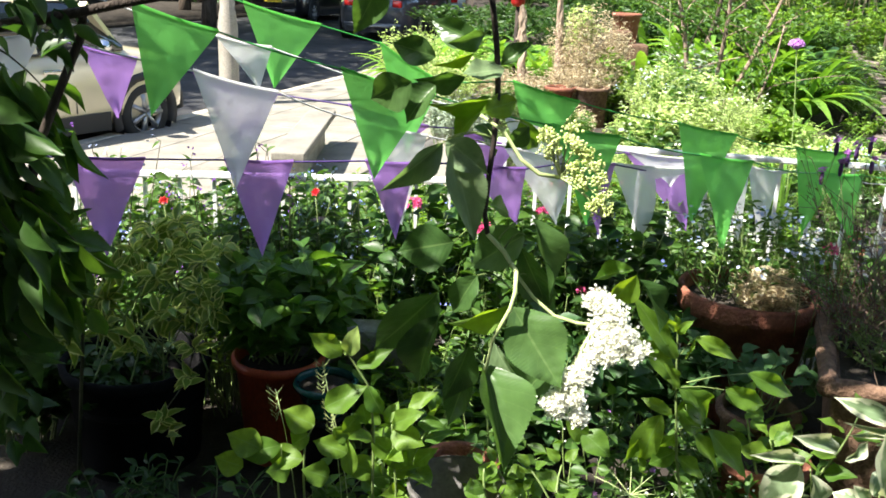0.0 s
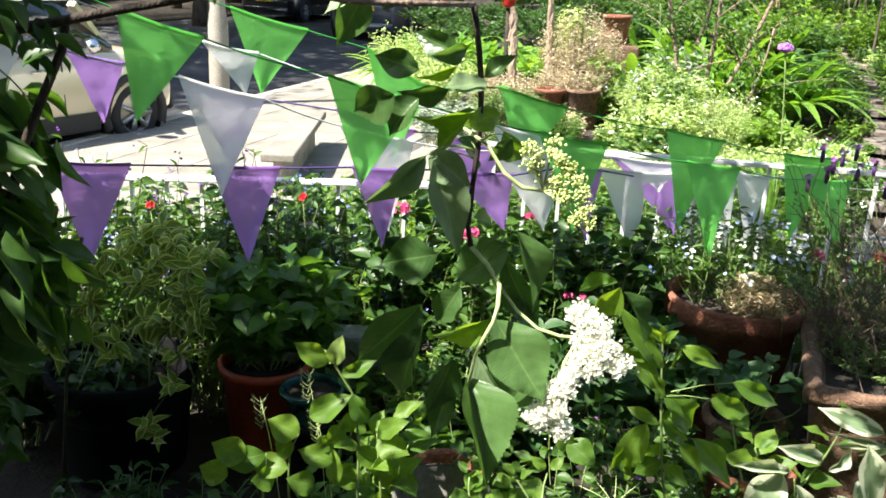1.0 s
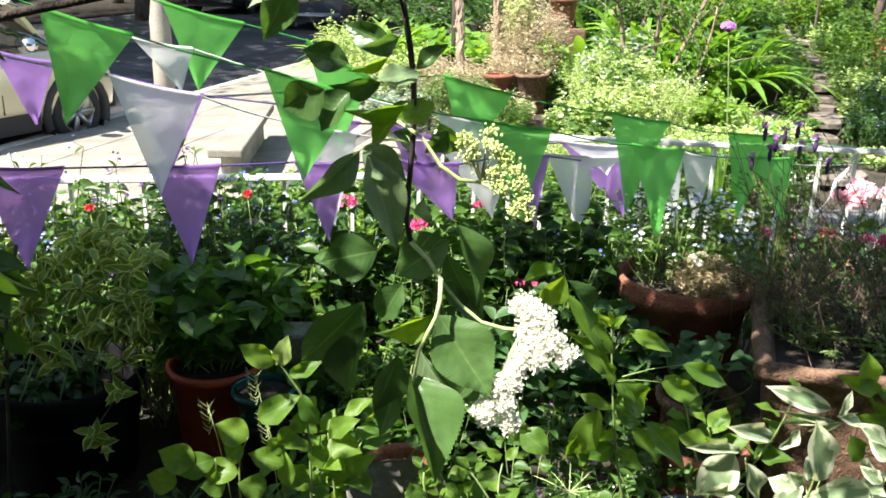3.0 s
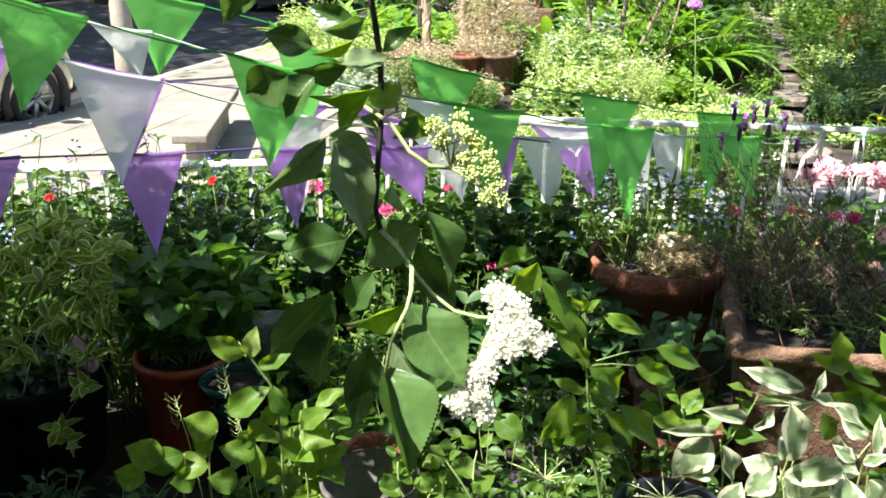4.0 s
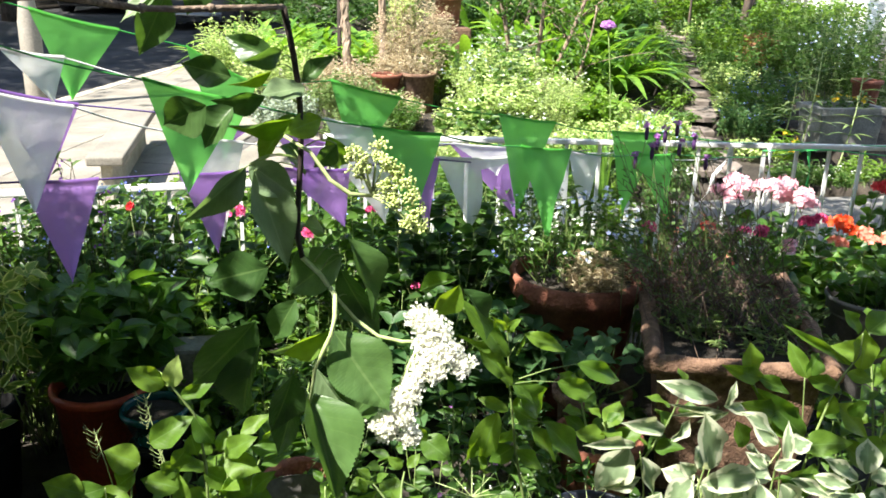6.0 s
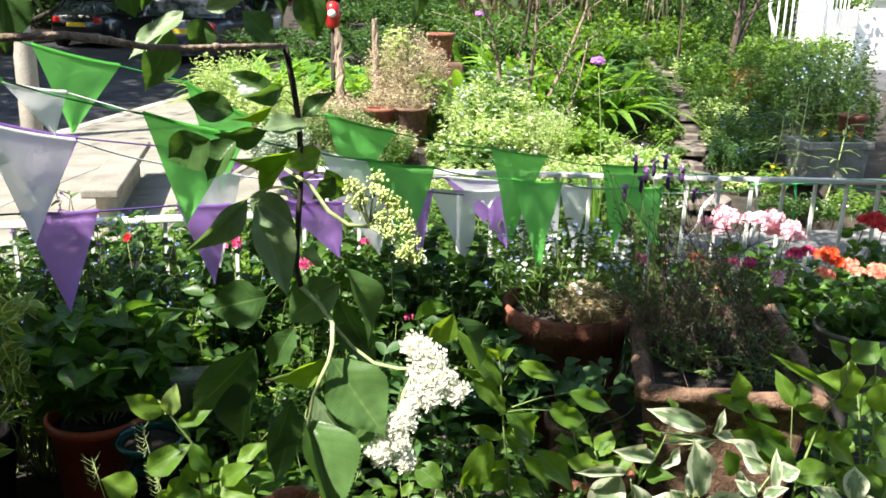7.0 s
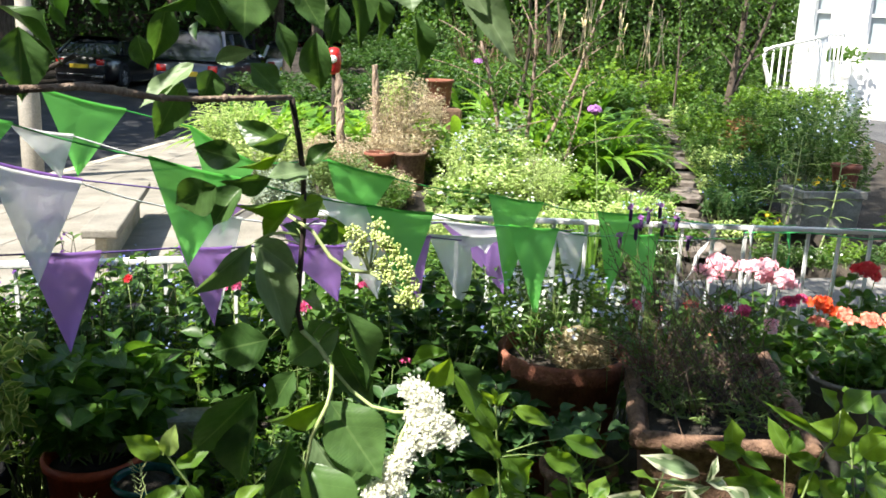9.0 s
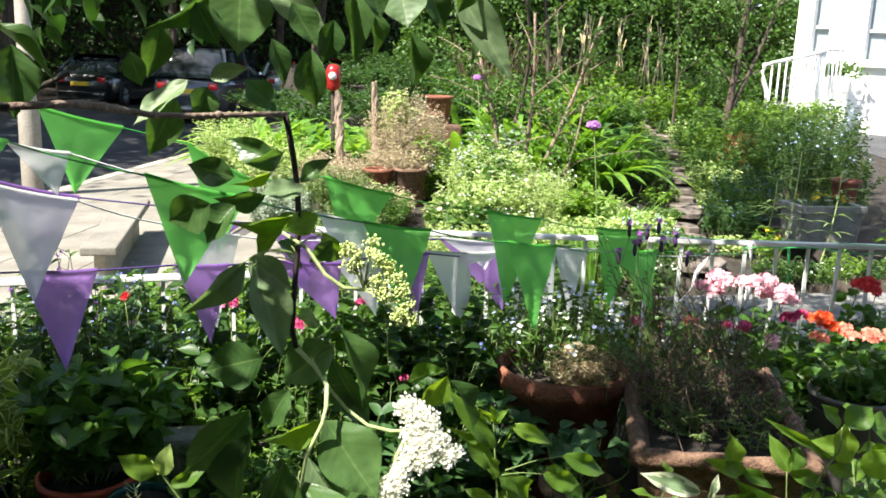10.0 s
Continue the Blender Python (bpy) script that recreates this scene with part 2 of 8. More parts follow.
L["reed"] = leafy("reed_leaf", (0.10, 0.07, 0.04), (0.24, 0.17, 0.10), (1.1, 1.0, 0.8), 0.2, 0.8)
L["dry"] = leafy("dry_leaf", (0.42, 0.35, 0.23), (0.70, 0.62, 0.44), (1.1, 1.0, 0.8), 0.25, 0.8)
L["rust"] = leafy("rust_leaf", (0.26, 0.11, 0.05), (0.36, 0.18, 0.09), (1.2, 1.1, 0.8), 0.25, 0.7)
L["silver"] = leafy("silver_leaf", (0.26, 0.32, 0.24), (0.36, 0.42, 0.33), (1.2, 1.2, 0.9), 0.25, 0.6)
for key, a, b in (("white", (0.72, 0.74, 0.66), (0.84, 0.85, 0.76)), ("cream", (0.88, 0.88, 0.76), (0.93, 0.93, 0.85)), ("bud", (0.58, 0.68, 0.22), (0.78, 0.84, 0.42)),
                  ("blue", (0.14, 0.19, 0.62), (0.30, 0.36, 0.78)), ("paleblue", (0.42, 0.50, 0.78), (0.62, 0.68, 0.86)), ("pink", (0.88, 0.45, 0.54), (0.94, 0.70, 0.74)),
                  ("coral", (0.88, 0.26, 0.17), (0.90, 0.42, 0.32)), ("red", (0.72, 0.03, 0.05), (0.80, 0.10, 0.10)), ("magenta", (0.66, 0.06, 0.22), (0.80, 0.16, 0.34)),
                  ("orange", (0.85, 0.10, 0.03), (0.90, 0.18, 0.05)), ("mauve", (0.42, 0.16, 0.50), (0.62, 0.32, 0.68)), ("violet", (0.16, 0.05, 0.32), (0.28, 0.10, 0.46)),
                  ("yellow", (0.80, 0.50, 0.02), (0.85, 0.62, 0.05)), ("darkviolet", (0.07, 0.03, 0.11), (0.15, 0.06, 0.22))):
    L[key] = leafy(key + "_petal", a, b, (1.05, 1.05, 1.05), 0.5 if key == "cream" else 0.35, 0.6)


# ---- mesh tools ----
class Geo:
    """Collects vertices, faces and blade coordinates, then becomes one mesh."""

    def __init__(self):
        self.v, self.f, self.uv, self.count = [], [], [], 0

    def add(self, verts, faces, uv=None):
        verts = np.asarray(verts, dtype=np.float64).reshape(-1, 3)
        for face in faces:
            face = np.asarray(face, dtype=np.int64)
            self.f.append(face + self.count)
        self.v.append(verts)
        self.uv.append(np.zeros((len(verts), 2)) if uv is None else np.asarray(uv, dtype=np.float64))
        self.count += len(verts)
        return self

    def mesh(self, name, material=None, smooth=True):
        me = bpy.data.meshes.new(name)
        if not self.count:
            return me
        v, uv = np.concatenate(self.v), np.concatenate(self.uv)
        loops = np.concatenate([f.ravel() for f in self.f])
        total = np.concatenate([np.full(f.shape[0], f.shape[1]) for f in self.f])
        me.vertices.add(len(v))
        me.vertices.foreach_set("co", v.ravel())
        me.loops.add(len(loops))
        me.loops.foreach_set("vertex_index", loops)
        me.polygons.add(len(total))
        me.polygons.foreach_set("loop_start", np.concatenate(([0], np.cumsum(total)[:-1])))
        me.polygons.foreach_set("loop_total", total)
        me.polygons.foreach_set("use_smooth", np.full(len(total), smooth))
        layer = me.uv_layers.new(name="UVMap")
        layer.data.foreach_set("uv", uv[loops].ravel())
        me.update(calc_edges=True)
        me.validate()
        if material:
            me.materials.append(material)
        return me


def unit(a):
    a = np.asarray(a, dtype=np.float64)
    return a / np.maximum(np.linalg.norm(a, axis=-1, keepdims=True), 1e-9)


def blade(rows, shape, fold=0.12, curl=0.2, teeth=0, cols=1, wave=0.0, twist=0.0):
    """A leaf blade of length 1 along y and width 1 across x: shape(t) is its half width, fold lifts the edges, curl bends the tip down."""
    verts, uv, faces = [], [], []
    side = [i / cols for i in range(-cols, cols + 1)]
    for r in range(rows + 1):
        t = r / rows
        w = shape(t)
        if teeth and 0 < r < rows:
            w = w * (1 + (-0.015, 0.0, 0.015)[r % 3]) + (-0.002, 0.0, 0.003)[r % 3] * (t < 0.97)
        for s in side:
            z = fold * abs(s) * w * 2 - curl * t * t + wave * math.sin(9 * t + 2 * s) * abs(s) * w + (0.003 * math.sin(50 * t - 18 * abs(s) * w) * min(1, 3 * abs(s)) if teeth else 0)
            verts.append((s * w, t + (0.010 if teeth and r % 3 == 2 and abs(s) == 1 else 0), z + twist * s * w * t))
            uv.append((0.5 + 0.5 * s, t))
    k = len(side)
    for r in range(rows):
        for c in range(k - 1):
            i = r * k + c
            faces.append((i, i + 1, i + k + 1, i + k))
    return np.array(verts), np.array(faces), np.array(uv)


def ovate(t):
    return 0.5 * max(0.02, math.sin(math.pi * min(1, t ** 0.87)) ** (0.95 + 0.40 * t * t)) if t < 1 else 0.004


def broad(t):
    return 0.5 * max(0.03, math.sin(math.pi * t ** 0.86) ** (0.78 + 0.45 * t * t)) if t < 1 else 0.004


def lance(t):
    return 0.5 * max(0.03, math.sin(math.pi * t ** 0.85)) if t < 1 else 0.004


def strap(t):
    return 0.5 * (1 - t ** 4) * (0.75 + 0.25 * min(1, t * 3)) + 0.004


def rise(y):
    """The garden beyond the fence climbs gently away from it."""
    return 0.07 * max(0.0, y - 6.0)


def lifted(p):
    return (p[0], p[1], p[2] + rise(p[1]))


T = {
    "hero": blade(99, ovate, 0.14, 0.14, teeth=1, cols=3, wave=0.09),
    "hero_b": blade(99, ovate, 0.22, 0.26, teeth=1, cols=3, wave=0.12, twist=0.3),
    "hero_c": blade(99, ovate, 0.08, -0.06, teeth=1, cols=3, wave=0.12, twist=-0.2),
    "hero_d": blade(99, ovate, 0.34, 0.16, teeth=1, cols=3, wave=0.12),
    "broad": blade(14, broad, 0.08, 0.16, cols=2, wave=0.16),
    "broad_b": blade(14, broad, 0.16, 0.30, cols=2, wave=0.20, twist=0.3),
    "leaf": blade(5, ovate, 0.18, 0.22),
    "leaf6": blade(6, broad, 0.2, 0.3),
    "simple": blade(3, lance, 0.2, 0.2),
    "tiny": blade(2, lance, 0.2, 0.1),
    "petal": blade(2, broad, 0.1, -0.2),
}


def scatter(g, t, P, D, N, Ln, Wd):
    """Adds copies of the blade t to g: roots P, directions D, facing N, lengths Ln and widths Wd."""
    v, f, uv = t
    P, D, N = np.asarray(P, float), unit(D), np.asarray(N, float)
    X = unit(np.cross(D, N))
    Z = np.cross(X, D)
    Ln, Wd = np.broadcast_to(Ln, len(P)), np.broadcast_to(Wd, len(P))
    out = (P[:, None] + v[None, :, 0, None] * (Wd[:, None] * X)[:, None] + v[None, :, 1, None] * (Ln[:, None] * D)[:, None] + v[None, :, 2, None] * (Ln[:, None] * Z)[:, None])
    n, k = len(P), len(v)
    faces = (f[None] + (np.arange(n) * k)[:, None, None]).reshape(-1, f.shape[1])
    g.add(out.reshape(-1, 3), [faces], np.tile(uv, (n, 1)))


def arching(g, rng, P, D, Ln, Wd, sag, rows=7):
    """Strap leaves that rise along D and bow over under their weight."""
    P, D = np.asarray(P, float), unit(D)
    n = len(P)
    Ln, Wd, sag = (np.broadcast_to(a, n) for a in (Ln, Wd, sag))
    flat = D.copy()
    flat[:, 2] = 0
    side = unit(np.cross(D, np.array((0, 0, 1.0))) + 1e-4)
    out, uv = [], []
    for r in range(rows + 1):
        t = r / rows
        mid = P + D * (Ln * t)[:, None] + unit(flat + 1e-5) * (0.35 * sag * Ln * t * t)[:, None] - np.array((0, 0, 1.0)) * (sag * Ln * t * t)[:, None]
        w = strap(t) if r < rows else 0.01
        for s in (-1, 0, 1):
            out.append(mid + side * (s * w * Wd)[:, None] + np.array((0, 0, 1.0)) * (abs(s) * w * Wd * 0.3)[:, None])
            uv.append((0.5 + 0.5 * s, t))
    v = np.stack(out, 1)
    k = v.shape[1]
    f = np.array([(r * 3 + c, r * 3 + c + 1, r * 3 + c + 4, r * 3 + c + 3) for r in range(rows) for c in range(2)])
    g.add(v.reshape(-1, 3), [(f[None] + (np.arange(n) * k)[:, None, None]).reshape(-1, 4)], np.tile(np.array(uv), (n, 1)))


def tube(g, pts, radii, sides=6, cap=True):
    pts = np.asarray(pts, float)
    n = len(pts)
    radii = np.broadcast_to(radii, n)
    tan = unit(np.gradient(pts, axis=0))
    ref = np.array((0.0, 0, 1)) if abs(tan[0][2]) < 0.9 else np.array((1.0, 0, 0))
    rings = []
    for i in range(n):
        a = unit(np.cross(tan[i], ref))
        b = np.cross(tan[i], a)
        ang = np.arange(sides) * 2 * math.pi / sides
        rings.append(pts[i] + radii[i] * (np.cos(ang)[:, None] * a + np.sin(ang)[:, None] * b))
    v = np.concatenate(rings)
    f = [(i * sides + j, i * sides + (j + 1) % sides, (i + 1) * sides + (j + 1) % sides, (i + 1) * sides + j) for i in range(n - 1) for j in range(sides)]
    g.add(v, [np.array(f)])
    if cap and sides > 2:
        for ring, flip in ((0, True), (n - 1, False)):
            idx = list(range(ring * sides, ring * sides + sides))
            g.f.append(np.array([idx[::-1] if flip else idx]) + g.count - len(v))
    return g


def bow(a, b, up=0.0, n=6, side=(0, 0, 0)):
    a, b = np.asarray(a, float), np.asarray(b, float)
    t = np.linspace(0, 1, n)[:, None]
    return a + (b - a) * t + (np.array((0, 0, up)) + np.array(side)) * (4 * t * (1 - t))


def lathe(g, profile, sides=40, centre=(0, 0, 0), wobble=0.0):
    v, f = [], []
    for i, (r, z) in enumerate(profile):
        for j in range(sides):
            a = 2 * math.pi * j / sides
            k = r * (1 + wobble * math.sin(3 * a + i * 0.3))
            v.append((centre[0] + k * math.cos(a), centre[1] + k * math.sin(a), centre[2] + z))
    for i in range(len(profile) - 1):
        for j in range(sides):
            f.append((i * sides + j, i * sides + (j + 1) % sides, (i + 1) * sides + (j + 1) % sides, (i + 1) * sides + j))
    g.add(v, [np.array(f)])
    return g


def box(g, lo, hi):
    (a, b, c), (d, e, h) = lo, hi
    v = [(a, b, c), (d, b, c), (d, e, c), (a, e, c), (a, b, h), (d, b, h), (d, e, h), (a, e, h)]
    g.add(v, [np.array([(0, 3, 2, 1), (4, 5, 6, 7), (0, 1, 5, 4), (1, 2, 6, 5), (2, 3, 7, 6), (3, 0, 4, 7)])])
    return g


def bar(g, a, b, w, h):
    """A squared bar from a to b, w wide and h high."""
    a, b = np.asarray(a, float), np.asarray(b, float)
    d = unit(b - a)
    ref = np.array((0, 0, 1.0)) if abs(d[2]) < 0.95 else np.array((0, 1.0, 0))
    s = unit(np.cross(d, ref))
    u = np.cross(s, d)
    v = [p + s * i * w / 2 + u * j * h / 2 for p in (a, b) for i, j in ((-1, -1), (1, -1), (1, 1), (-1, 1))]
    g.add(v, [np.array([(0, 1, 2, 3), (7, 6, 5, 4), (0, 4, 5, 1), (1, 5, 6, 2), (2, 6, 7, 3), (3, 7, 4, 0)])])
    return g


def obj(name, g, material, parent=None, label="", smooth=True, kind="", bevel=0.0, solid=0.0):
    ob = new(name, g.mesh(name, material, smooth) if isinstance(g, Geo) else g)
    if parent:
        ob.parent = parent
        if not parent.parent:
            ob.matrix_parent_inverse = Matrix.Translation(-parent.location)
    if bevel:
        k = ob.modifiers.new("bevel", "BEVEL")
        k.width, k.segments, k.limit_method = bevel, 2, "ANGLE"
    if solid:
        k = ob.modifiers.new("solid", "SOLIDIFY")
        k.thickness = solid
    return tagged(ob, label=label, kind=kind)


def thing(name, label, category, group="", kind="", at=(0, 0, 0)):
    ob = tagged(new(name), label, category, group, kind)
    ob.location = at
    return ob

# ---- the large structure ----
ROAD_Z, PAVE_Z = -0.19, -0.07
along = unit((0.30, 0.954, 0.0))            # the way the road runs
across = np.array((along[1], -along[0], 0.0))   # from the road to the gardens
KERB = np.array((-2.62, 9.5, 0.0))


def strip(a0, a1, c0, c1, z0, z1):
    """A slab beside the kerb line: a metres along it, c metres from it towards the gardens."""
    p = [KERB + along * a + across * c for a, c in ((a0, c0), (a1, c0), (a1, c1), (a0, c1))]
    g = Geo()
    v = [(q[0], q[1], z) for z in (z0, z1) for q in p]
    g.add(v, [np.array([(0, 1, 2, 3), (7, 6, 5, 4), (0, 4, 5, 1), (1, 5, 6, 2), (2, 6, 7, 3), (3, 7, 4, 0)])])
    return g


g = Geo()
n = 60
xs = np.sign(np.linspace(-1, 1, n)) * np.abs(np.linspace(-1, 1, n)) ** 3 * 600
gx, gy = np.meshgrid(xs, xs)
gz = np.full_like(gx, -0.34)
idx = np.arange(n * n).reshape(n, n)
g.add(np.stack([gx, gy, gz], -1).reshape(-1, 3), [np.stack([idx[:-1, :-1], idx[:-1, 1:], idx[1:, 1:], idx[1:, :-1]], -1).reshape(-1, 4)])
tagged(obj("ground", g, M["ground"], kind="structure"), "bare dusty ground round the gardens and road", "ground")
tagged(obj("road", strip(-40, 120, -9.0, -0.14, -0.33, ROAD_Z), M["asphalt"], kind="structure"), "dark grey asphalt street in dappled shade", "road")
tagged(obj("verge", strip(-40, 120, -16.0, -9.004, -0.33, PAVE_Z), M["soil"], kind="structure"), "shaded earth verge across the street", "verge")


def soil_bed(name, x0, x1, y0, y1, z, label, seed):
    """A bed of earth with a lumpy top."""
    g = Geo()
    nx, ny = max(4, int((x1 - x0) / 0.12)), max(4, int((y1 - y0) / 0.12))
    nx, ny = min(nx, 70), min(ny, 70)
    X, Y = np.meshgrid(np.linspace(x0, x1, nx), np.linspace(y0, y1, ny))
    Z = np.array([[z + 0.035 * noise.noise(Vector((a * 3, b * 3, seed))) + 0.02 * noise.noise(Vector((a * 11, b * 11, seed))) + rise(b) for a, b in zip(r, q)] for r, q in zip(X, Y)])
    Z[0, :], Z[-1, :], Z[:, 0], Z[:, -1] = -0.335, -0.335, -0.335, -0.335
    i = np.arange(nx * ny).reshape(ny, nx)
    g.add(np.stack([X, Y, Z], -1).reshape(-1, 3), [np.stack([i[:-1, :-1], i[:-1, 1:], i[1:, 1:], i[1:, :-1]], -1).reshape(-1, 4)])
    return tagged(obj(name, g, M["soil"], kind="structure"), label, "soil")


soil_bed("garden_bed", -3.2, 1.15, -2.5, 4.25, 0.0, "dark earth under the potted plants by the forecourt", 4.0)
soil_bed("garden_bed", 0.80, 5.2, -2.5, 3.60, 0.0, "dark earth under the potted plants by the fence", 1.0)
soil_bed("far_bed", 0.6, 4.35, 5.9, 24.0, 0.0, "earth bed of the sunny garden beyond the fence", 2.0)
soil_bed("side_bed", 4.9, 9.3, 6.4, 24.0, 0.0, "earth bed beside the stone path", 3.0)

# the sunlit pavement: slabs with open joints
pavement = tagged(obj("pavement", strip(-14, 60, 0.0, 2.75, -0.33, PAVE_Z - 0.012), M["slab"], kind="structure"), "pale concrete pavement in full sun", "pavement")
slab_mesh = {}


def slab_piece(w, d, h, material, name):
    key = (round(w, 3), round(d, 3), material.name)
    if key not in slab_mesh:
        g = Geo()
        b = 0.006
        v = [(i * w / 2, j * d / 2, 0) for i, j in ((-1, -1), (1, -1), (1, 1), (-1, 1))]
        v += [(i * w / 2, j * d / 2, h - b) for i, j in ((-1, -1), (1, -1), (1, 1), (-1, 1))]
        v += [(i * (w / 2 - b), j * (d / 2 - b), h) for i, j in ((-1, -1), (1, -1), (1, 1), (-1, 1))]
        f = [(8, 9, 10, 11)] + [(k + i, k + (i + 1) % 4, k + 4 + (i + 1) % 4, k + 4 + i) for k in (0, 4) for i in range(4)]
        g.add(v, [np.array(f)])
        slab_mesh[key] = g.mesh(name, material, False)
    return slab_mesh[key]


def lay(name, parent, me, p, turn, tilt=0.0):
    ob = new(name, me)
    ob.parent = parent
    if not parent.parent and parent.type == "EMPTY":
        ob.matrix_parent_inverse = Matrix.Translation(-parent.location)
    ob.matrix_basis = Matrix.LocRotScale(Vector(p), Euler((tilt * (random.random() - 0.5), tilt * (random.random() - 0.5), turn)), None)
    return ob


turn_road = -math.atan2(along[0], along[1])
kerb_row = thing("kerb", "worn stone kerb along the street", "kerb", kind="structure")
for i in range(34):
    p = KERB + along * (-8 + i * 0.915) + across * (-0.07)
    lay("kerbstone", kerb_row, slab_piece(0.14, 0.905, 0.27, M["stone"], "kerbstone"), (p[0], p[1], -0.33), turn_road, 0.004)
for i in range(-9, 26):
    for j in range(4):
        p = KERB + along * (i * 0.66 + 0.33 * (j % 2)) + across * (0.33 + j * 0.66)
        lay("paving_slab", pavement, slab_piece(0.652, 0.652, 0.045, M["paving"], "paving_slab"), (p[0], p[1], PAVE_Z - 0.04), turn_road, 0.006)

# forecourt of the house path: pale apron between the pavement and the fence
g = Geo()
v = [(-4.2, 4.3), (0.55, 4.3), (0.55, 9.2), (-2.7, 9.2)]
g.add([(x, y, z) for z in (-0.33, -0.086) for x, y in v], [np.array([(4, 5, 6, 7)]), np.array([(i, (i + 1) % 4, 4 + (i + 1) % 4, 4 + i) for i in range(4)])])
tagged(obj("forecourt", g, M["paving"], kind="structure", smooth=False), "pale sunlit concrete forecourt beside the pavement", "pavement")

# grey path between fence and garden, and the asphalt by the house
g = Geo()
box(g, (0.56, 4.26, -0.33), (14.0, 5.88, -0.03))
box(g, (0.96, 3.61, -0.33), (14.0, 4.256, -0.03))
fence_path = tagged(obj("garden_path", g, M["slab"], kind="structure", smooth=False), "grey paved path behind the white fence", "path")
for i in range(20):
    for j in range(-1, 2):
        if i == 0 and j < 0:
            continue
        lay("flagstone", fence_path, slab_piece(0.60, 0.76, 0.045, M["slab"], "flagstone"), (0.9 + i * 0.61 + 0.3 * abs(j), 4.67 + j * 0.78, -0.06), 0, 0.01)
g = Geo()
g.add([(x, y, rise(y) - 0.02) for y in (5.9, 6.0, 24.0) for x in (9.32, 40.0)], [np.array([(0, 1, 3, 2), (2, 3, 5, 4)])])
tagged(obj("yard", g, M["asphalt"], kind="structure", smooth=False, solid=0.05), "grey asphalt yard in front of the house", "yard")

# stepping stones through the garden
step_path = thing("stone_path", "worn flat stones set in the earth between the beds", "path", kind="structure")
way = np.array([(3.55, 6.3), (3.91, 7.37), (4.32, 8.21), (4.76, 9.24), (5.42, 10.91), (5.99, 12.71), (6.44, 14.14)])
for i in range(21):
    y = 6.35 + i * 0.40 + 0.08 * random.random()
    x = float(np.interp(y, way[:, 1], way[:, 0]))
    w, d = 0.30 + 0.18 * random.random(), 0.24 + 0.14 * random.random()
    g = Geo()
    k = 9
    rim = [(math.cos(a) * w / 2 * (0.85 + 0.3 * random.random()), math.sin(a) * d / 2 * (0.85 + 0.3 * random.random())) for a in [2 * math.pi * q / k for q in range(k)]]
    v = [(x0, y0, 0) for x0, y0 in rim] + [(x0, y0, 0.045) for x0, y0 in rim] + [(x0 * 0.93, y0 * 0.93, 0.055) for x0, y0 in rim]
    g.add(v, [np.array([list(range(2 * k, 3 * k))]), np.array([(r * k + q, r * k + (q + 1) % k, (r + 1) * k + (q + 1) % k, (r + 1) * k + q) for r in (0, 1) for q in range(k)])])
    lay("stepping_stone", step_path, g.mesh("stepping_stone", M["step_stone"], False), (x + 0.16 * (random.random() - 0.5), y, rise(y) + 0.01 + (0.03 if i % 4 == 0 else 0)), (random.random() - 0.5) * 1.4, 0.05)

# raised stone plinth beside the forecourt
PX0 = -1.18
plinth = thing("stone_plinth", "low weathered stone plinth with a sunlit slab top", "plinth", at=(-1.3, 6.9, -0.07))
g = Geo()
box(g, (PX0 + 0.08, 6.44, -0.075), (-1.02, 8.3, 0.19))
obj("base", g, M["stone"], plinth, bevel=0.012, smooth=False)
g = Geo()
box(g, (PX0, 6.36, 0.191), (-0.93, 8.4, 0.255))
obj("cap_slab", g, M["paving"], plinth, "pale worn cap slab", bevel=0.012, smooth=False)


# the wall of the house behind the viewpoint
g = Geo()
box(g, (-7.0, -1.9, -0.33), (7.0, -1.6, 6.5))
tagged(obj("wall_south", g, M["slab"], kind="structure", smooth=False), "plain grey house wall closing the garden", "wall")


# ---- white railings ----
def railing(name, label, a, b, z, low, step, group, splay=0.0):
    """A painted flat-bar railing from a to b: top rail at z, uprights, bottom bar."""
    a, b = np.array((*a, 0.0)), np.array((*b, 0.0))
    th = thing(name, label, "railing", group, at=tuple((a + b) / 2))
    up = np.array((0, 0, 1.0))
    g = Geo()
    bar(g, a + up * z, b + up * z, 0.045, 0.022)
    obj("top_rail", g, M["white_paint"], th, bevel=0.005, smooth=False)
    g = Geo()
    bar(g, a + up * low, b + up * low, 0.03, 0.014)
    obj("bottom_rail", g, M["white_paint"], th, bevel=0.003, smooth=False)
    d = np.linalg.norm(b - a)
    for i in range(int(d / step) + 1):
        p = a + (b - a) * (i * step + 0.04) / d
        q = p + (b - a) / d * splay * (0.5 - random.random())
        g = Geo()
        bar(g, p + up * (z - 0.011), q + up * 0.02, 0.014, 0.014)
        obj("baluster", g, M["white_paint"], th, smooth=False)
    return th


railing("railing", "white painted metal railing with peeling bars behind the pots", (0.30, 4.12), (4.6, 3.40), 0.83, 0.10, 0.155, "garden railings", 0.02)
railing("railing", "white painted metal railing with peeling bars beside the forecourt", (-1.45, 3.42), (0.22, 3.56), 0.76, 0.10, 0.135, "garden railings", 0.02)

# ---- far setting: hedge, house, dark trees ----
rng = np.random.default_rng(7)


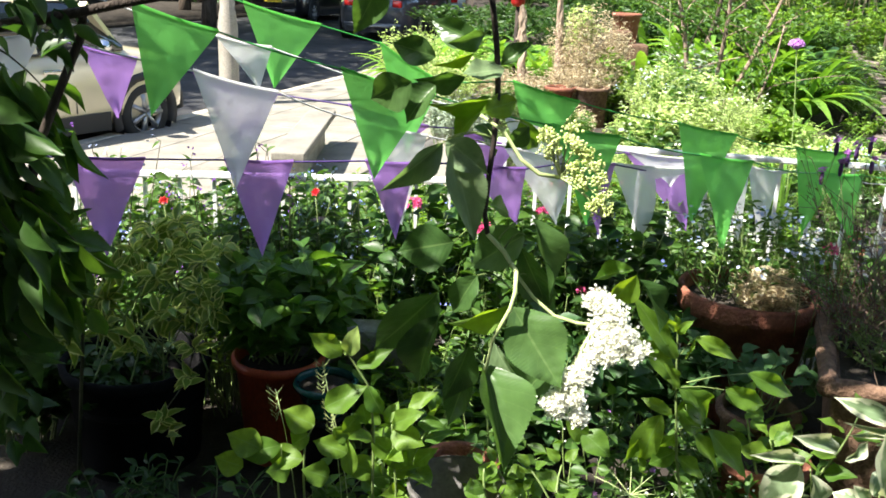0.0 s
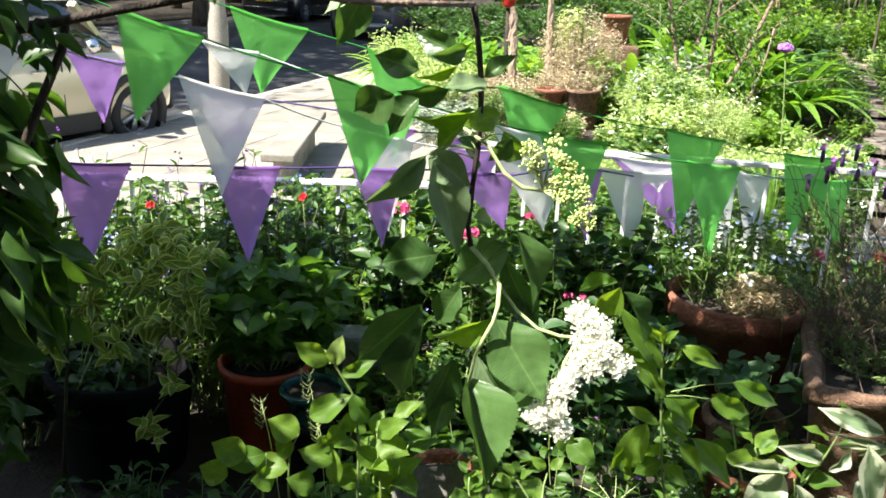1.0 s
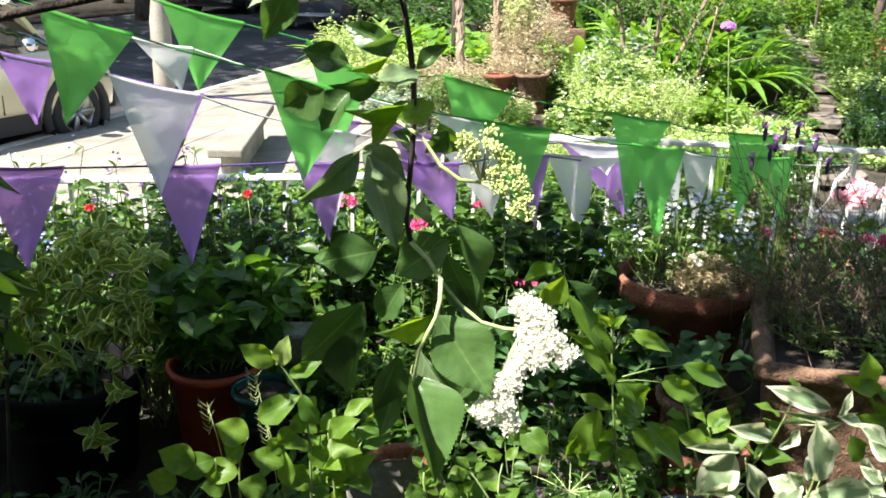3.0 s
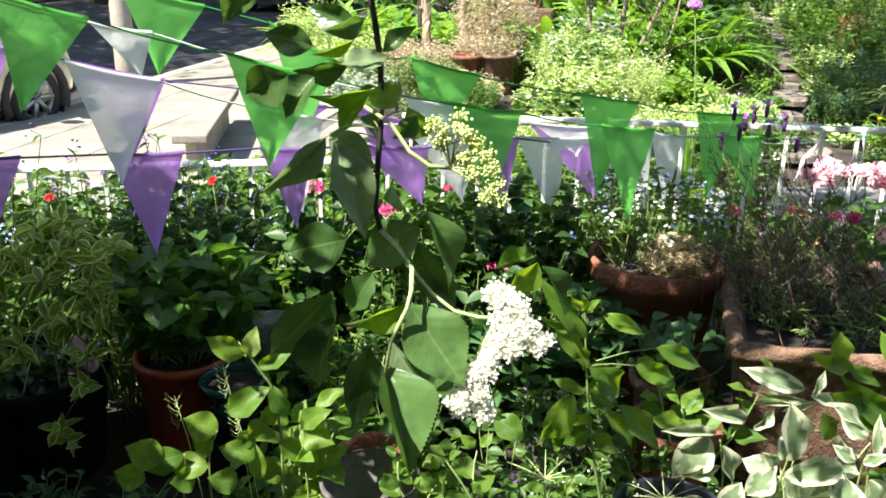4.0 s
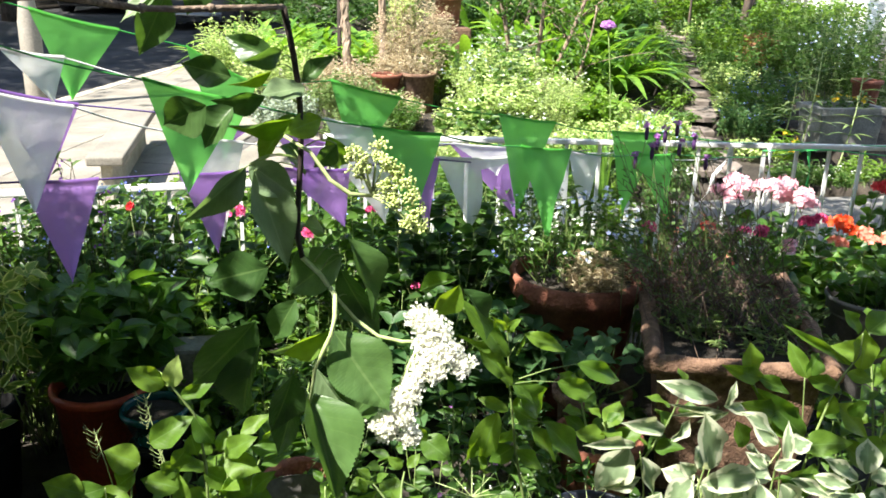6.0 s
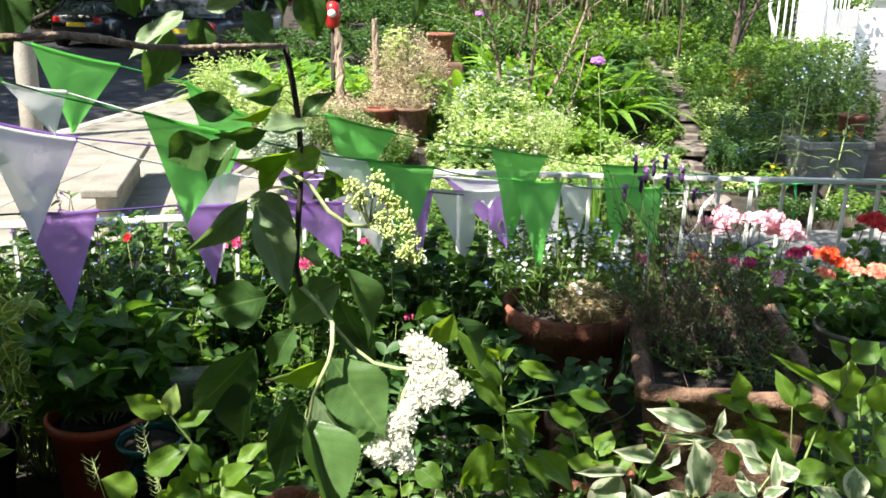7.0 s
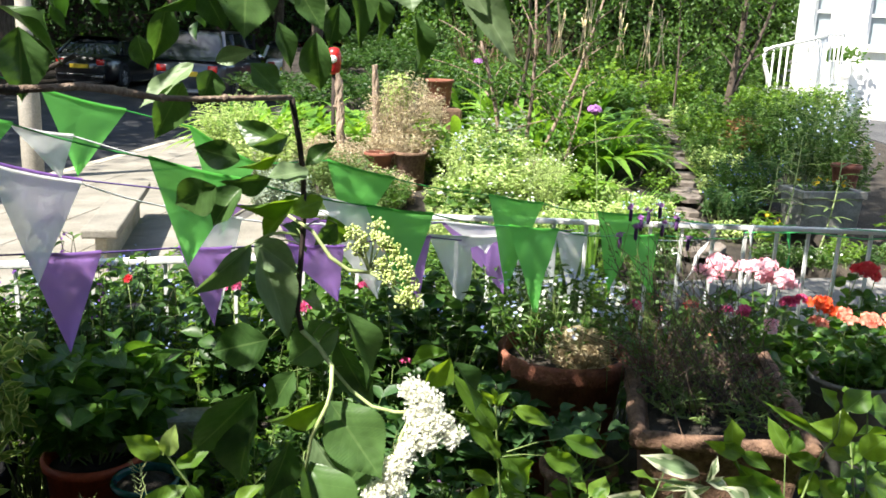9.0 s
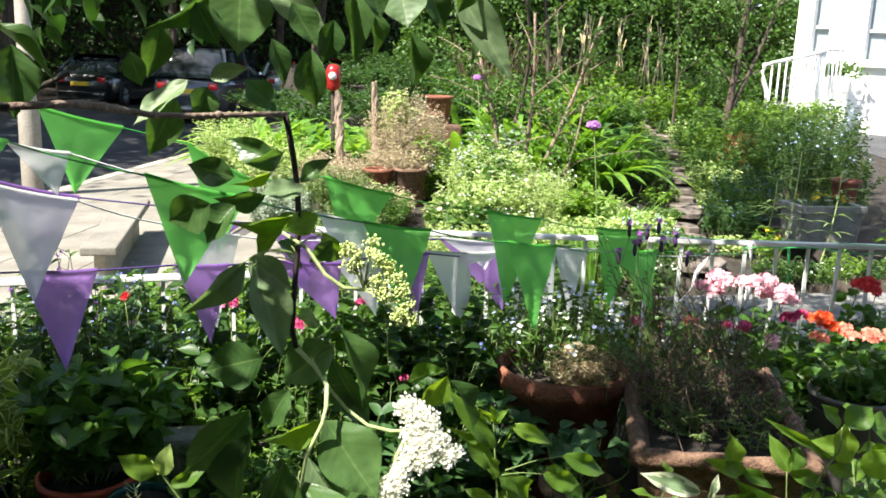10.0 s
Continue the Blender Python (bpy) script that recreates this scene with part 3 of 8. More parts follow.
def hedge(name, label, lo, hi, n, leaf, material, seed):
    r = np.random.default_rng(seed)
    th = thing(name, label, "hedge", at=((lo[0] + hi[0]) / 2, (lo[1] + hi[1]) / 2, 0))
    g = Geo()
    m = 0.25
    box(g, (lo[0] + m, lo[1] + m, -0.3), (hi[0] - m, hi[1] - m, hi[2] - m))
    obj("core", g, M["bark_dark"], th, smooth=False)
    size = np.array(hi) - np.array(lo)
    area = np.array([size[0] * size[2], size[0] * size[1], size[1] * size[2], size[1] * size[2]])
    side = r.choice(4, n, p=area / area.sum())
    q = r.random((n, 3))
    q[side == 0, 1] = 0
    q[side == 1, 2] = 1
    q[side == 2, 0] = 0
    q[side == 3, 0] = 1
    P = np.array(lo) + q * size
    bump = np.array([noise.noise(Vector(p * 1.3)) for p in P]) * 0.35 + r.normal(0, 0.12, n)
    N = np.zeros((n, 3))
    N[side == 0] = (0, -1, 0.2)
    N[side == 1] = (0, -0.2, 1)
    N[side == 2] = (-1, 0, 0.2)
    N[side == 3] = (1, 0, 0.2)
    P = P + N * bump[:, None]
    D = r.normal(0, 1, (n, 3)) + N * 0.4 - np.array((0, 0, 0.3))
    g = Geo()
    scatter(g, T["simple"], P, D, N + r.normal(0, 0.5, (n, 3)), leaf * r.uniform(0.7, 1.3, n), leaf * 0.55 * r.uniform(0.7, 1.3, n))
    obj("foliage", g, material, th, kind="stuff")
    return th


def tree(name, label, base, height, crown_c, crown_r, n, leaf, material, seed, trunk=0.16, clumps=26, bare=0.0, hollow=0.25):
    """Tapered trunk, limbs reaching into clumps of leaves, gaps between the clumps."""
    r = np.random.default_rng(seed)
    base = np.array(base, float)
    crown_c, crown_r = np.array(crown_c, float), np.array(crown_r, float)
    th = thing(name, label, "tree", at=tuple(base))
    g = Geo()
    fork = base + (crown_c - base) * np.array((0.5, 0.5, 0.55))
    k = bow(base, fork, 0, 8, (0.15 * r.normal(), 0.1 * r.normal(), 0))
    tube(g, k, np.linspace(trunk, trunk * 0.62, 8), 10)
    obj("trunk", g, M["bark"], th)
    q = unit(r.normal(0, 1, (clumps, 3))) * (r.uniform(hollow, 1, clumps) ** 0.6)[:, None]
    centres = crown_c + q * crown_r
    for c in centres[: min(clumps, 14)]:
        g = Geo()
        tube(g, bow(fork, c, 0.25, 7, (0.1 * r.normal(), 0.1 * r.normal(), 0)), np.linspace(trunk * 0.45, 0.012, 7), 6)
        obj("limb", g, M["bark"], th)
    per = n // clumps
    P = np.concatenate([c + r.normal(0, 1, (per, 3)) * crown_r * r.uniform(0.12, 0.24) for c in centres])
    D = unit(P - crown_c) + r.normal(0, 0.7, P.shape) - np.array((0, 0, 0.5))
    g = Geo()
    scatter(g, T["simple"], P, D, r.normal(0, 0.5, P.shape) + np.array((0, 0, 1)), leaf * r.uniform(0.7, 1.3, len(P)), leaf * 0.5)
    obj("crown", g, material, th, kind="stuff")
    return th


# tall hedge and trees across and along the street, closing the view
hedge("hedge", "tall dark clipped hedge behind the parked cars", (-22, 34, 0), (6.2, 36.5, 6.5), 26000, 0.22, L["dark"], 11)
hedge("hedge", "dense green hedge at the back of the garden", (3.4, 19.0, 0), (12.2, 20.6, 3.25), 30000, 0.12, L["mid"], 12)
hedge("hedge", "dark hedge along the far side of the street", (-15.5, 8.0, 0), (-13.6, 36, 5.0), 9000, 0.25, L["dark"], 13)
for i, (x, y, h, rx) in enumerate(((-8.0, 15.5, 7.0, 3.4), (-8.5, 21, 7.2, 4.2), (-6.0, 24.0, 8.2, 4.2), (-8.0, 29, 7.6, 4.6), (-3.0, 31.5, 7.8, 4.2), (0.8, 33, 7.4, 3.6), (4.5, 27.5, 6.8, 3.8), (-12, 10, 7.2, 3.6), (1.5, 23.5, 6.0, 2.6))):
    tree("street_tree", "broad leafy street tree casting shade over the road", (x, y, -0.3), 9, (x + 0.4, y, h), (rx, rx, 2.4), 10000, 0.24, L["elder_crown"], 40 + i, 0.2, 44)

# the white house, its front turned towards the street and the garden
HOUSE_AT, HOUSE_TURN = (9.65, 15.0, 0.0), math.atan2(-0.6, 0.8)
house = thing("house", "white rendered house front in strong sun", "house", at=HOUSE_AT)
house.rotation_euler = (0, 0, HOUSE_TURN)


def house_part(name, g, m, parent=None, label="", bevel=0.0, solid=0.0):
    """A piece of the house in its own axes: x along the front, y into the building."""
    ob = new(name, g.mesh(name, m, False))
    ob.parent = parent or house
    if bevel:
        k = ob.modifiers.new("bevel", "BEVEL")
        k.width, k.segments, k.limit_method = bevel, 2, "ANGLE"
    if solid:
        ob.modifiers.new("solid", "SOLIDIFY").thickness = solid
    return tagged(ob, label=label)


def front_wall(x0, x1, thick, z0, z1, holes):
    """A wall cut by real openings (x0, x1, z0, z1), built bay by bay."""
    cuts = sorted({x0, x1, *[h[0] for h in holes], *[h[1] for h in holes]})
    for a, b in zip(cuts, cuts[1:]):
        mid = (a + b) / 2
        zs = [z0]
        for h in sorted([h for h in holes if h[0] < mid < h[1]], key=lambda h: h[2]):
            zs += [h[2], h[3]]
        zs.append(z1)
        for c, d in zip(zs[::2], zs[1::2]):
            if d > c:
                house_part("wall_bay", box(Geo(), (a, 0, c), (b, thick, d)), M["render_white"])


holes = [(0.26, 0.60, 1.85, 4.3), (1.16, 1.95, 1.80, 4.3), (3.2, 4.2, 1.6, 4.3)]
front_wall(0, 9.0, 0.30, -0.3, 8.0, holes)
g = Geo()
box(g, (0.0, 0.302, -0.3), (0.25, 7.0, 8.0))
house_part("side_wall", g, M["render_white"])
g = Geo()
box(g, (0.26, 2.5, -0.3), (9.0, 2.7, 7.9))
house_part("inner_wall", g, M["slab"])
g = Geo()
box(g, (-0.3, -0.3, 8.002), (9.3, 7.3, 8.3))
house_part("roof", g, M["slab"])
glass = plain("window_glass", (0.30, 0.34, 0.36), 0.05, 0.0, 0.8)
for x0, x1, z0, z1 in holes:
    w = house_part("window", Geo().add([(x0 + 0.03, 0.2, z0 + 0.03), (x1 - 0.03, 0.2, z0 + 0.03), (x1 - 0.03, 0.2, z1), (x0 + 0.03, 0.2, z1)], [np.array([(0, 1, 2, 3)])]), glass, house, "tall glazed window", solid=0.006)
    g = Geo()
    for a, b in (((x0 + 0.025, z0), (x0 + 0.025, z1)), ((x1 - 0.025, z0), (x1 - 0.025, z1)), ((x0, z0 + 0.025), (x1, z0 + 0.025)), ((x0, z0 + 0.55), (x1, z0 + 0.55))):
        bar(g, (a[0], 0.15, a[1]), (b[0], 0.15, b[1]), 0.05, 0.05)
    house_part("frame", g, M["white_paint"], w)
    g = Geo()
    box(g, (x0 - 0.06, -0.10, z0 - 0.08), (x1 + 0.06, -0.002, z0 - 0.003))
    house_part("sill", g, M["render_white"], w)

# entrance steps with a curved white railing
steps = thing("entrance_steps", "white rendered house steps seen past the shrubs", "steps", at=HOUSE_AT)
steps.rotation_euler = (0, 0, HOUSE_TURN)
for i in range(5):
    g = Geo()
    box(g, (0.2, -1.6 + i * 0.28, 0.1), (1.0, -0.004 - 0.001 * i, 0.47 + 0.16 * (i + 1)))
    house_part("tread", g, M["render_white"], steps, bevel=0.01)
tub = thing("window_box", "white planter box with green leaves on the steps", "planter", at=HOUSE_AT)
tub.rotation_euler = (0, 0, HOUSE_TURN)
g = Geo()
box(g, (0.62, -0.6, 1.275), (1.0, -0.2, 1.55))
house_part("box", g, M["render_white"], tub, bevel=0.02)
g = Geo()
r = np.random.default_rng(9)
q = r.normal(0, 1, (260, 3)) * np.array((0.16, 0.12, 0.06)) + np.array((0.81, -0.4, 1.66))
scatter(g, T["simple"], q, r.normal(0, 1, (260, 3)), r.normal(0, 0.5, (260, 3)) + np.array((0, 0, 1)), 0.09, 0.05)
house_part("foliage", g, L["mid"], tub)
curved = thing("curved_railing", "white metal stair railing curving round at its foot", "railing", at=(9.2, 13.9, 0))
rail_pts = []
for i in range(19):
    t = i / 18
    rail_pts.append((8.50 + 1.45 * t, 14.0 - 0.40 * math.sin(math.pi * min(1, t * 1.3)), 1.68 + 0.32 * math.sin(t * math.pi / 2) ** 0.8))
g = Geo()
tube(g, rail_pts, 0.032, 8)
obj("handrail", g, M["white_paint"], curved)
for x, y, z in rail_pts[1:]:
    g = Geo()
    tube(g, [(x, y, z - 0.02), (x + 0.01, y, 0.50)], 0.015, 6)
    obj("baluster", g, M["white_paint"], curved)
g = Geo()
tube(g, [(8.50, 14.0, 1.70), (8.44, 13.96, 1.62), (8.45, 13.94, 1.45), (8.54, 13.94, 1.25), (8.60, 13.94, 1.0), (8.60, 13.94, 0.5)], 0.04, 8)
obj("newel", g, M["white_paint"], curved)


# ---- lamp post ----
post = thing("lamp_post", "pale grey street lamp column beside the kerb", "lamp post", at=(-2.42, 10.55, PAVE_Z))
g = Geo()
lathe(g, [(0.115, 0), (0.115, 0.9), (0.10, 1.0), (0.10, 1.02), (0.085, 1.1), (0.07, 6.0), (0.0, 6.0)], 20, (-2.42, 10.55, PAVE_Z))
obj("column", g, M["lamp_steel"], post)
g = Geo()
tube(g, [(-2.42, 10.55, 5.9), (-2.5, 10.5, 6.1), (-3.2, 10.3, 6.2)], 0.035, 8)
obj("arm", g, M["lamp_steel"], post)
g = Geo()
box(g, (-3.75, 10.1, 6.12), (-3.15, 10.45, 6.26))
obj("lantern", g, M["lamp_steel"], post, bevel=0.03)
# ---- cars ----
tyre_m = plain("tyre_rubber", (0.018, 0.018, 0.018), 0.8)
rim_m = plain("alloy_rim", (0.42, 0.42, 0.43), 0.35, 0.9)
trim_m = plain("black_trim", (0.016, 0.016, 0.017), 0.6)
pane_m = plain("car_glass", (0.02, 0.024, 0.026), 0.05, 0.0, 0.9)
chrome_m = plain("chrome", (0.75, 0.75, 0.76), 0.12, 1.0)
tail_m = plain("tail_lamp", (0.55, 0.015, 0.012), 0.15, 0.0, 0.6, 0.5)
lamp_m = plain("head_lamp", (0.7, 0.72, 0.74), 0.1, 0.2, 0.8, 0.5)
plate_m = plain("plate_yellow", (0.70, 0.48, 0.03), 0.45)


def car(name, label, at, heading, length, width, height, belt, paint, roofline, hood, wheel_r, arch=False, rear_plate=True):
    """A parked car lofted from stations along its length: x forward, y to its left. roofline: (x, z) pairs of the cabin; hood: (x, z) of the lower body."""
    body_m = plain(name + "_paint", paint, 0.28, 0.15, 0.5, 1.0)
    th = thing(name, label, "car", "parked cars", at=at)
    th.rotation_euler = (0, 0, heading)

    def put(nm, g, m, parent=th, lab="", smooth=True, bevel=0.0):
        ob = new(nm, g.mesh(nm, m, smooth))
        ob.parent = parent
        if bevel:
            k = ob.modifiers.new("bevel", "BEVEL")
            k.width, k.segments, k.limit_method = bevel, 2, "ANGLE"
        return tagged(ob, label=lab)

    hw = width / 2
    xs = np.linspace(-length / 2, length / 2, 33)
    hx, hz = [p[0] for p in hood], [p[1] for p in hood]
    g = Geo()
    rings = []
    for x in xs:
        e = abs(x) / (length / 2)
        w = hw * (1 - 0.16 * max(0, e - 0.72) / 0.28 - 0.12 * max(0, e - 0.93) / 0.07)
        top = float(np.interp(x, hx, hz))
        lowz = 0.20 + 0.10 * max(0, e - 0.85) / 0.15
        sec = [(-0.82, lowz), (-0.97, lowz + 0.06), (-1.0, lowz + 0.22), (-0.995, top - 0.2), (-0.93, top - 0.06), (-0.78, top), (0, top + 0.025), (0.78, top), (0.93, top - 0.06), (0.995, top - 0.2), (1.0, lowz + 0.22), (0.97, lowz + 0.06), (0.82, lowz)]
        rings.append([(x, s * w, z) for s, z in sec])
    k = len(rings[0])
    v = np.array(rings).reshape(-1, 3)
    f = [(i * k + j, i * k + (j + 1) % k, (i + 1) * k + (j + 1) % k, (i + 1) * k + j) for i in range(len(xs) - 1) for j in range(k)]
    g.add(v, [np.array(f), np.array([list(range(k))[::-1]]), np.array([list(range(len(v) - k, len(v)))])])
    put("body", g, body_m)
    # cabin
    rx, rz = [p[0] for p in roofline], [p[1] for p in roofline]
    xs2 = np.linspace(rx[0], rx[-1], 25)
    rings = []
    for x in xs2:
        z = float(np.interp(x, rx, rz))
        t = (z - belt) / (height - belt)
        rings.append([(x, -0.93 * hw, belt - 0.02), (x, -(0.93 - 0.15 * t) * hw, z - 0.05 * t), (x, -(0.84 - 0.15 * t) * hw, z), (x, 0, z + 0.02 * t), (x, (0.84 - 0.15 * t) * hw, z), (x, (0.93 - 0.15 * t) * hw, z - 0.05 * t), (x, 0.93 * hw, belt - 0.02)])
    k = 7
    v = np.array(rings).reshape(-1, 3)
    f = [(i * k + j, i * k + (j + 1) % k, (i + 1) * k + (j + 1) % k, (i + 1) * k + j) for i in range(len(xs2) - 1) for j in range(k)]
    g = Geo()
    g.add(v, [np.array(f)])
    cabin = put("cabin", g, pane_m, th, "dark window glass")
    # roof skin and pillars
    g = Geo()
    top = [p for p in roofline if p[1] > height - 0.12]
    a, b = top[0][0] - 0.05, top[-1][0] + 0.05
    sec = [(-0.80, height - 0.07), (-0.70, height + 0.012), (0, height + 0.034), (0.70, height + 0.012), (0.80, height - 0.07)]
    vv = [(x, s * hw, z) for x in np.linspace(a, b, 5) for s, z in sec]
    g.add(vv, [np.array([(i * 5 + j, i * 5 + j + 1, i * 5 + j + 6, i * 5 + j + 5) for i in range(4) for j in range(4)])])
    put("roof", g, body_m)
    for s in (-1, 1):
        for (x0, z0), (x1, z1) in ((roofline[0], top[0]), (top[-1], roofline[-1]), ((0.0, belt), (-0.02, height - 0.05)), ((-0.27 * length, belt), (-0.25 * length, height - 0.08))):
            g = Geo()
            y0, y1 = 0.945 * hw, 0.80 * hw
            bar(g, (x0, s * y0, max(z0, belt - 0.02)), (x1, s * y1, z1 - 0.02), 0.075, 0.05)
            put("pillar", g, body_m, smooth=False)
    # wheels
    for x in (-0.31 * length, 0.315 * length):
        for s in (-1, 1):
            g = Geo()
            prof = [(0.62, -0.10), (0.66, -0.11), (0.9, -0.11), (0.99, -0.075), (1.0, 0), (0.99, 0.075), (0.9, 0.11), (0.66, 0.11), (0.62, 0.10)]
            nn = 30
            vv = [(x + wheel_r * r * math.cos(2 * math.pi * j / nn), s * (hw - 0.10) + y * 0.95, wheel_r + wheel_r * r * math.sin(2 * math.pi * j / nn)) for r, y in prof for j in range(nn)]
            ff = [(i * nn + j, i * nn + (j + 1) % nn, (i + 1) * nn + (j + 1) % nn, (i + 1) * nn + j) for i in range(len(prof) - 1) for j in range(nn)]
            g.add(vv, [np.array(ff)])
            w = put("wheel", g, tyre_m)
            g = Geo()
            for q in range(7):
                a0 = 2 * math.pi * q / 7
                bar(g, (x, s * (hw - 0.02), wheel_r), (x + 0.62 * wheel_r * math.cos(a0), s * (hw - 0.005), wheel_r + 0.62 * wheel_r * math.sin(a0)), 0.05, 0.035)
            nn = 24
            ring = [(x + wheel_r * r * math.cos(2 * math.pi * j / nn), s * (hw - y), wheel_r + wheel_r * r * math.sin(2 * math.pi * j / nn)) for r, y in ((0.66, 0.0), (0.60, 0.005), (0.57, 0.06)) for j in range(nn)]
            g.add(ring, [np.array([(i * nn + j, i * nn + (j + 1) % nn, (i + 1) * nn + (j + 1) % nn, (i + 1) * nn + j) for i in range(2) for j in range(nn)])])
            put("rim", g, rim_m, w)
            g = Geo()
            hub = [(x + wheel_r * 1.12 * math.cos(2 * math.pi * j / nn), s * (hw * 1.0 - y), wheel_r + wheel_r * 1.12 * math.sin(2 * math.pi * j / nn)) for y in (-0.006, 0.16) for j in range(nn)] + [(x, s * (hw - 0.16), wheel_r)]
            g.add(hub, [np.array([(j, (j + 1) % nn, nn + (j + 1) % nn, nn + j) for j in range(nn)]), np.array([(nn + j, nn + (j + 1) % nn, 2 * nn) for j in range(nn)])])
            arc = [(x + wheel_r * r * math.cos(math.pi * (j / 12 * 1.24 - 0.12)), s * (hw + y), wheel_r + wheel_r * r * math.sin(math.pi * (j / 12 * 1.24 - 0.12))) for r, y in ((1.0, -0.16), (1.06, 0.012), (1.30, 0.012), (1.33, -0.02)) for j in range(13)]
            g.add(arc, [np.array([(i * 13 + j, i * 13 + j + 1, (i + 1) * 13 + j + 1, (i + 1) * 13 + j) for i in range(3) for j in range(12)])])
            put("wheel_arch", g, trim_m)
    for s in (-1, 1):
        g = Geo()
        box(g, (-0.20 * length, min(s * hw * 0.985, s * hw * 1.006), 0.19), (0.20 * length, max(s * hw * 0.985, s * hw * 1.006), 0.36))
        put("sill_trim", g, trim_m, smooth=False, bevel=0.008)
        for x in (0.10 * length, -0.13 * length):
            g = Geo()
            bar(g, (x, s * hw * 1.0, 0.38), (x, s * hw * 0.985, belt - 0.08), 0.012, 0.006)
            put("door_seam", g, trim_m, smooth=False)
            g = Geo()
            bar(g, (x - 0.32, s * (hw * 0.99 + 0.015), belt - 0.15), (x - 0.14, s * (hw * 0.99 + 0.015), belt - 0.15), 0.03, 0.03)
            put("door_handle", g, chrome_m, smooth=False, bevel=0.01)
        g = Geo()
        lathe(g, [(0.001, -0.09), (0.06, -0.08), (0.085, -0.03), (0.085, 0.03), (0.06, 0.08), (0.001, 0.09)], 12)
        mm = put("wing_mirror", g, chrome_m)
        mm.matrix_basis = Matrix.LocRotScale(Vector((0.16 * length, s * (hw + 0.10), belt + 0.05)), Euler((math.pi / 2, 0, 0)), Vector((0.8, 0.85, 1.1)))
        g = Geo()
        box(g, (-length / 2 - 0.012, s * hw * 0.62 - 0.11, belt - 0.27), (-length / 2 + 0.10, s * hw * 0.62 + 0.11, belt - 0.11))
        put("tail_light", g, tail_m, bevel=0.02)
        g = Geo()
        lathe(g, [(0.001, 0.07), (0.07, 0.055), (0.10, 0.0), (0.10, -0.05)], 18)
        hl = put("headlight", g, lamp_m)
        hl.matrix_basis = Matrix.LocRotScale(Vector((length / 2 - 0.12, s * hw * 0.64, belt - 0.22)), Euler((0, math.pi / 2, 0)), None)
    for e in (-1, 1):
        g = Geo()
        x0 = e * (length / 2 - 0.08)
        box(g, (min(x0, x0 + e * 0.11), -hw * 0.74, 0.24), (max(x0, x0 + e * 0.11), hw * 0.74, 0.44))
        put("bumper", g, trim_m if arch else body_m, bevel=0.03)
        g = Geo()
        x1 = e * (length / 2 + 0.036)
        pz = 0.50 if e > 0 else belt - 0.36
        box(g, (min(x1 - 0.05, x1), -0.26, pz), (max(x1 - 0.05, x1), 0.26, pz + 0.11))
        put("number_plate", g, plate_m if e < 0 else M["white_paint"], smooth=False)
        g = Geo()
        for q in range(6):
            y = -0.19 + q * 0.075
            box(g, (x1 + (0.001 if e > 0 else -0.004), y, pz + 0.025), (x1 + (0.004 if e > 0 else -0.001), y + 0.045, pz + 0.085))
        put("plate_bars", g, trim_m, smooth=False)
    g = Geo()
    box(g, (-length / 2 - 0.03, -hw * 0.7, 0.22), (-length / 2 + 0.05, hw * 0.7, 0.36))
    put("lower_valance", g, trim_m, smooth=False, bevel=0.01)
    return th


def head(deg):
    return radians(90 - deg)


car("small_hatchback", "cream small hatchback with black arches parked at the kerb", (-4.12, 8.08, ROAD_Z), head(30), 3.70, 1.70, 1.42, 0.92, (0.60, 0.53, 0.36),
    [(-1.75, 0.92), (-1.5, 1.30), (-1.2, 1.42), (0.3, 1.41), (0.55, 1.33), (0.98, 0.95)], [(-1.85, 0.80), (-1.7, 0.93), (0.95, 0.94), (1.5, 0.86), (1.78, 0.72), (1.85, 0.62)], 0.30, True)
car("estate_car", "dark grey high estate car parked rear towards the garden", (-1.05, 23.9, ROAD_Z), head(12), 4.7, 1.90, 1.78, 1.08, (0.055, 0.062, 0.075),
    [(-2.33, 1.08), (-2.2, 1.62), (-2.0, 1.76), (0.4, 1.78), (0.7, 1.7), (1.3, 1.1)], [(-2.35, 0.95), (-2.28, 1.1), (1.3, 1.1), (2.1, 1.02), (2.35, 0.8)], 0.36)
car("saloon_car", "black saloon car with lit red tail lamps in the shade", (-4.2, 28.9, ROAD_Z), head(14), 4.6, 1.82, 1.42, 0.95, (0.008, 0.008, 0.010),
    [(-1.75, 0.96), (-1.2, 1.33), (-0.9, 1.42), (0.4, 1.42), (0.7, 1.35), (1.3, 0.97)], [(-2.3, 0.84), (-2.15, 0.95), (1.3, 0.97), (2.1, 0.86), (2.3, 0.66)], 0.32)
car("silver_hatchback", "pale silver hatchback behind the leaves", (1.55, 31.5, ROAD_Z), head(14), 4.2, 1.78, 1.48, 0.95, (0.50, 0.54, 0.60),
    [(-2.0, 0.95), (-1.8, 1.36), (-1.5, 1.48), (0.4, 1.47), (0.7, 1.4), (1.3, 0.97)], [(-2.1, 0.82), (-2.0, 0.96), (1.3, 0.97), (1.9, 0.88), (2.1, 0.7)], 0.31)
car("red_hatchback", "red hatchback facing the garden with a round headlamp", (1.95, 26.0, ROAD_Z + 0.12), head(14) + math.pi, 3.6, 1.66, 1.42, 0.93, (0.42, 0.015, 0.015),
    [(-1.7, 0.93), (-1.5, 1.33), (-1.2, 1.42), (0.3, 1.41), (0.55, 1.33), (1.0, 0.95)], [(-1.8, 0.8), (-1.7, 0.93), (1.0, 0.94), (1.5, 0.86), (1.8, 0.68)], 0.30)

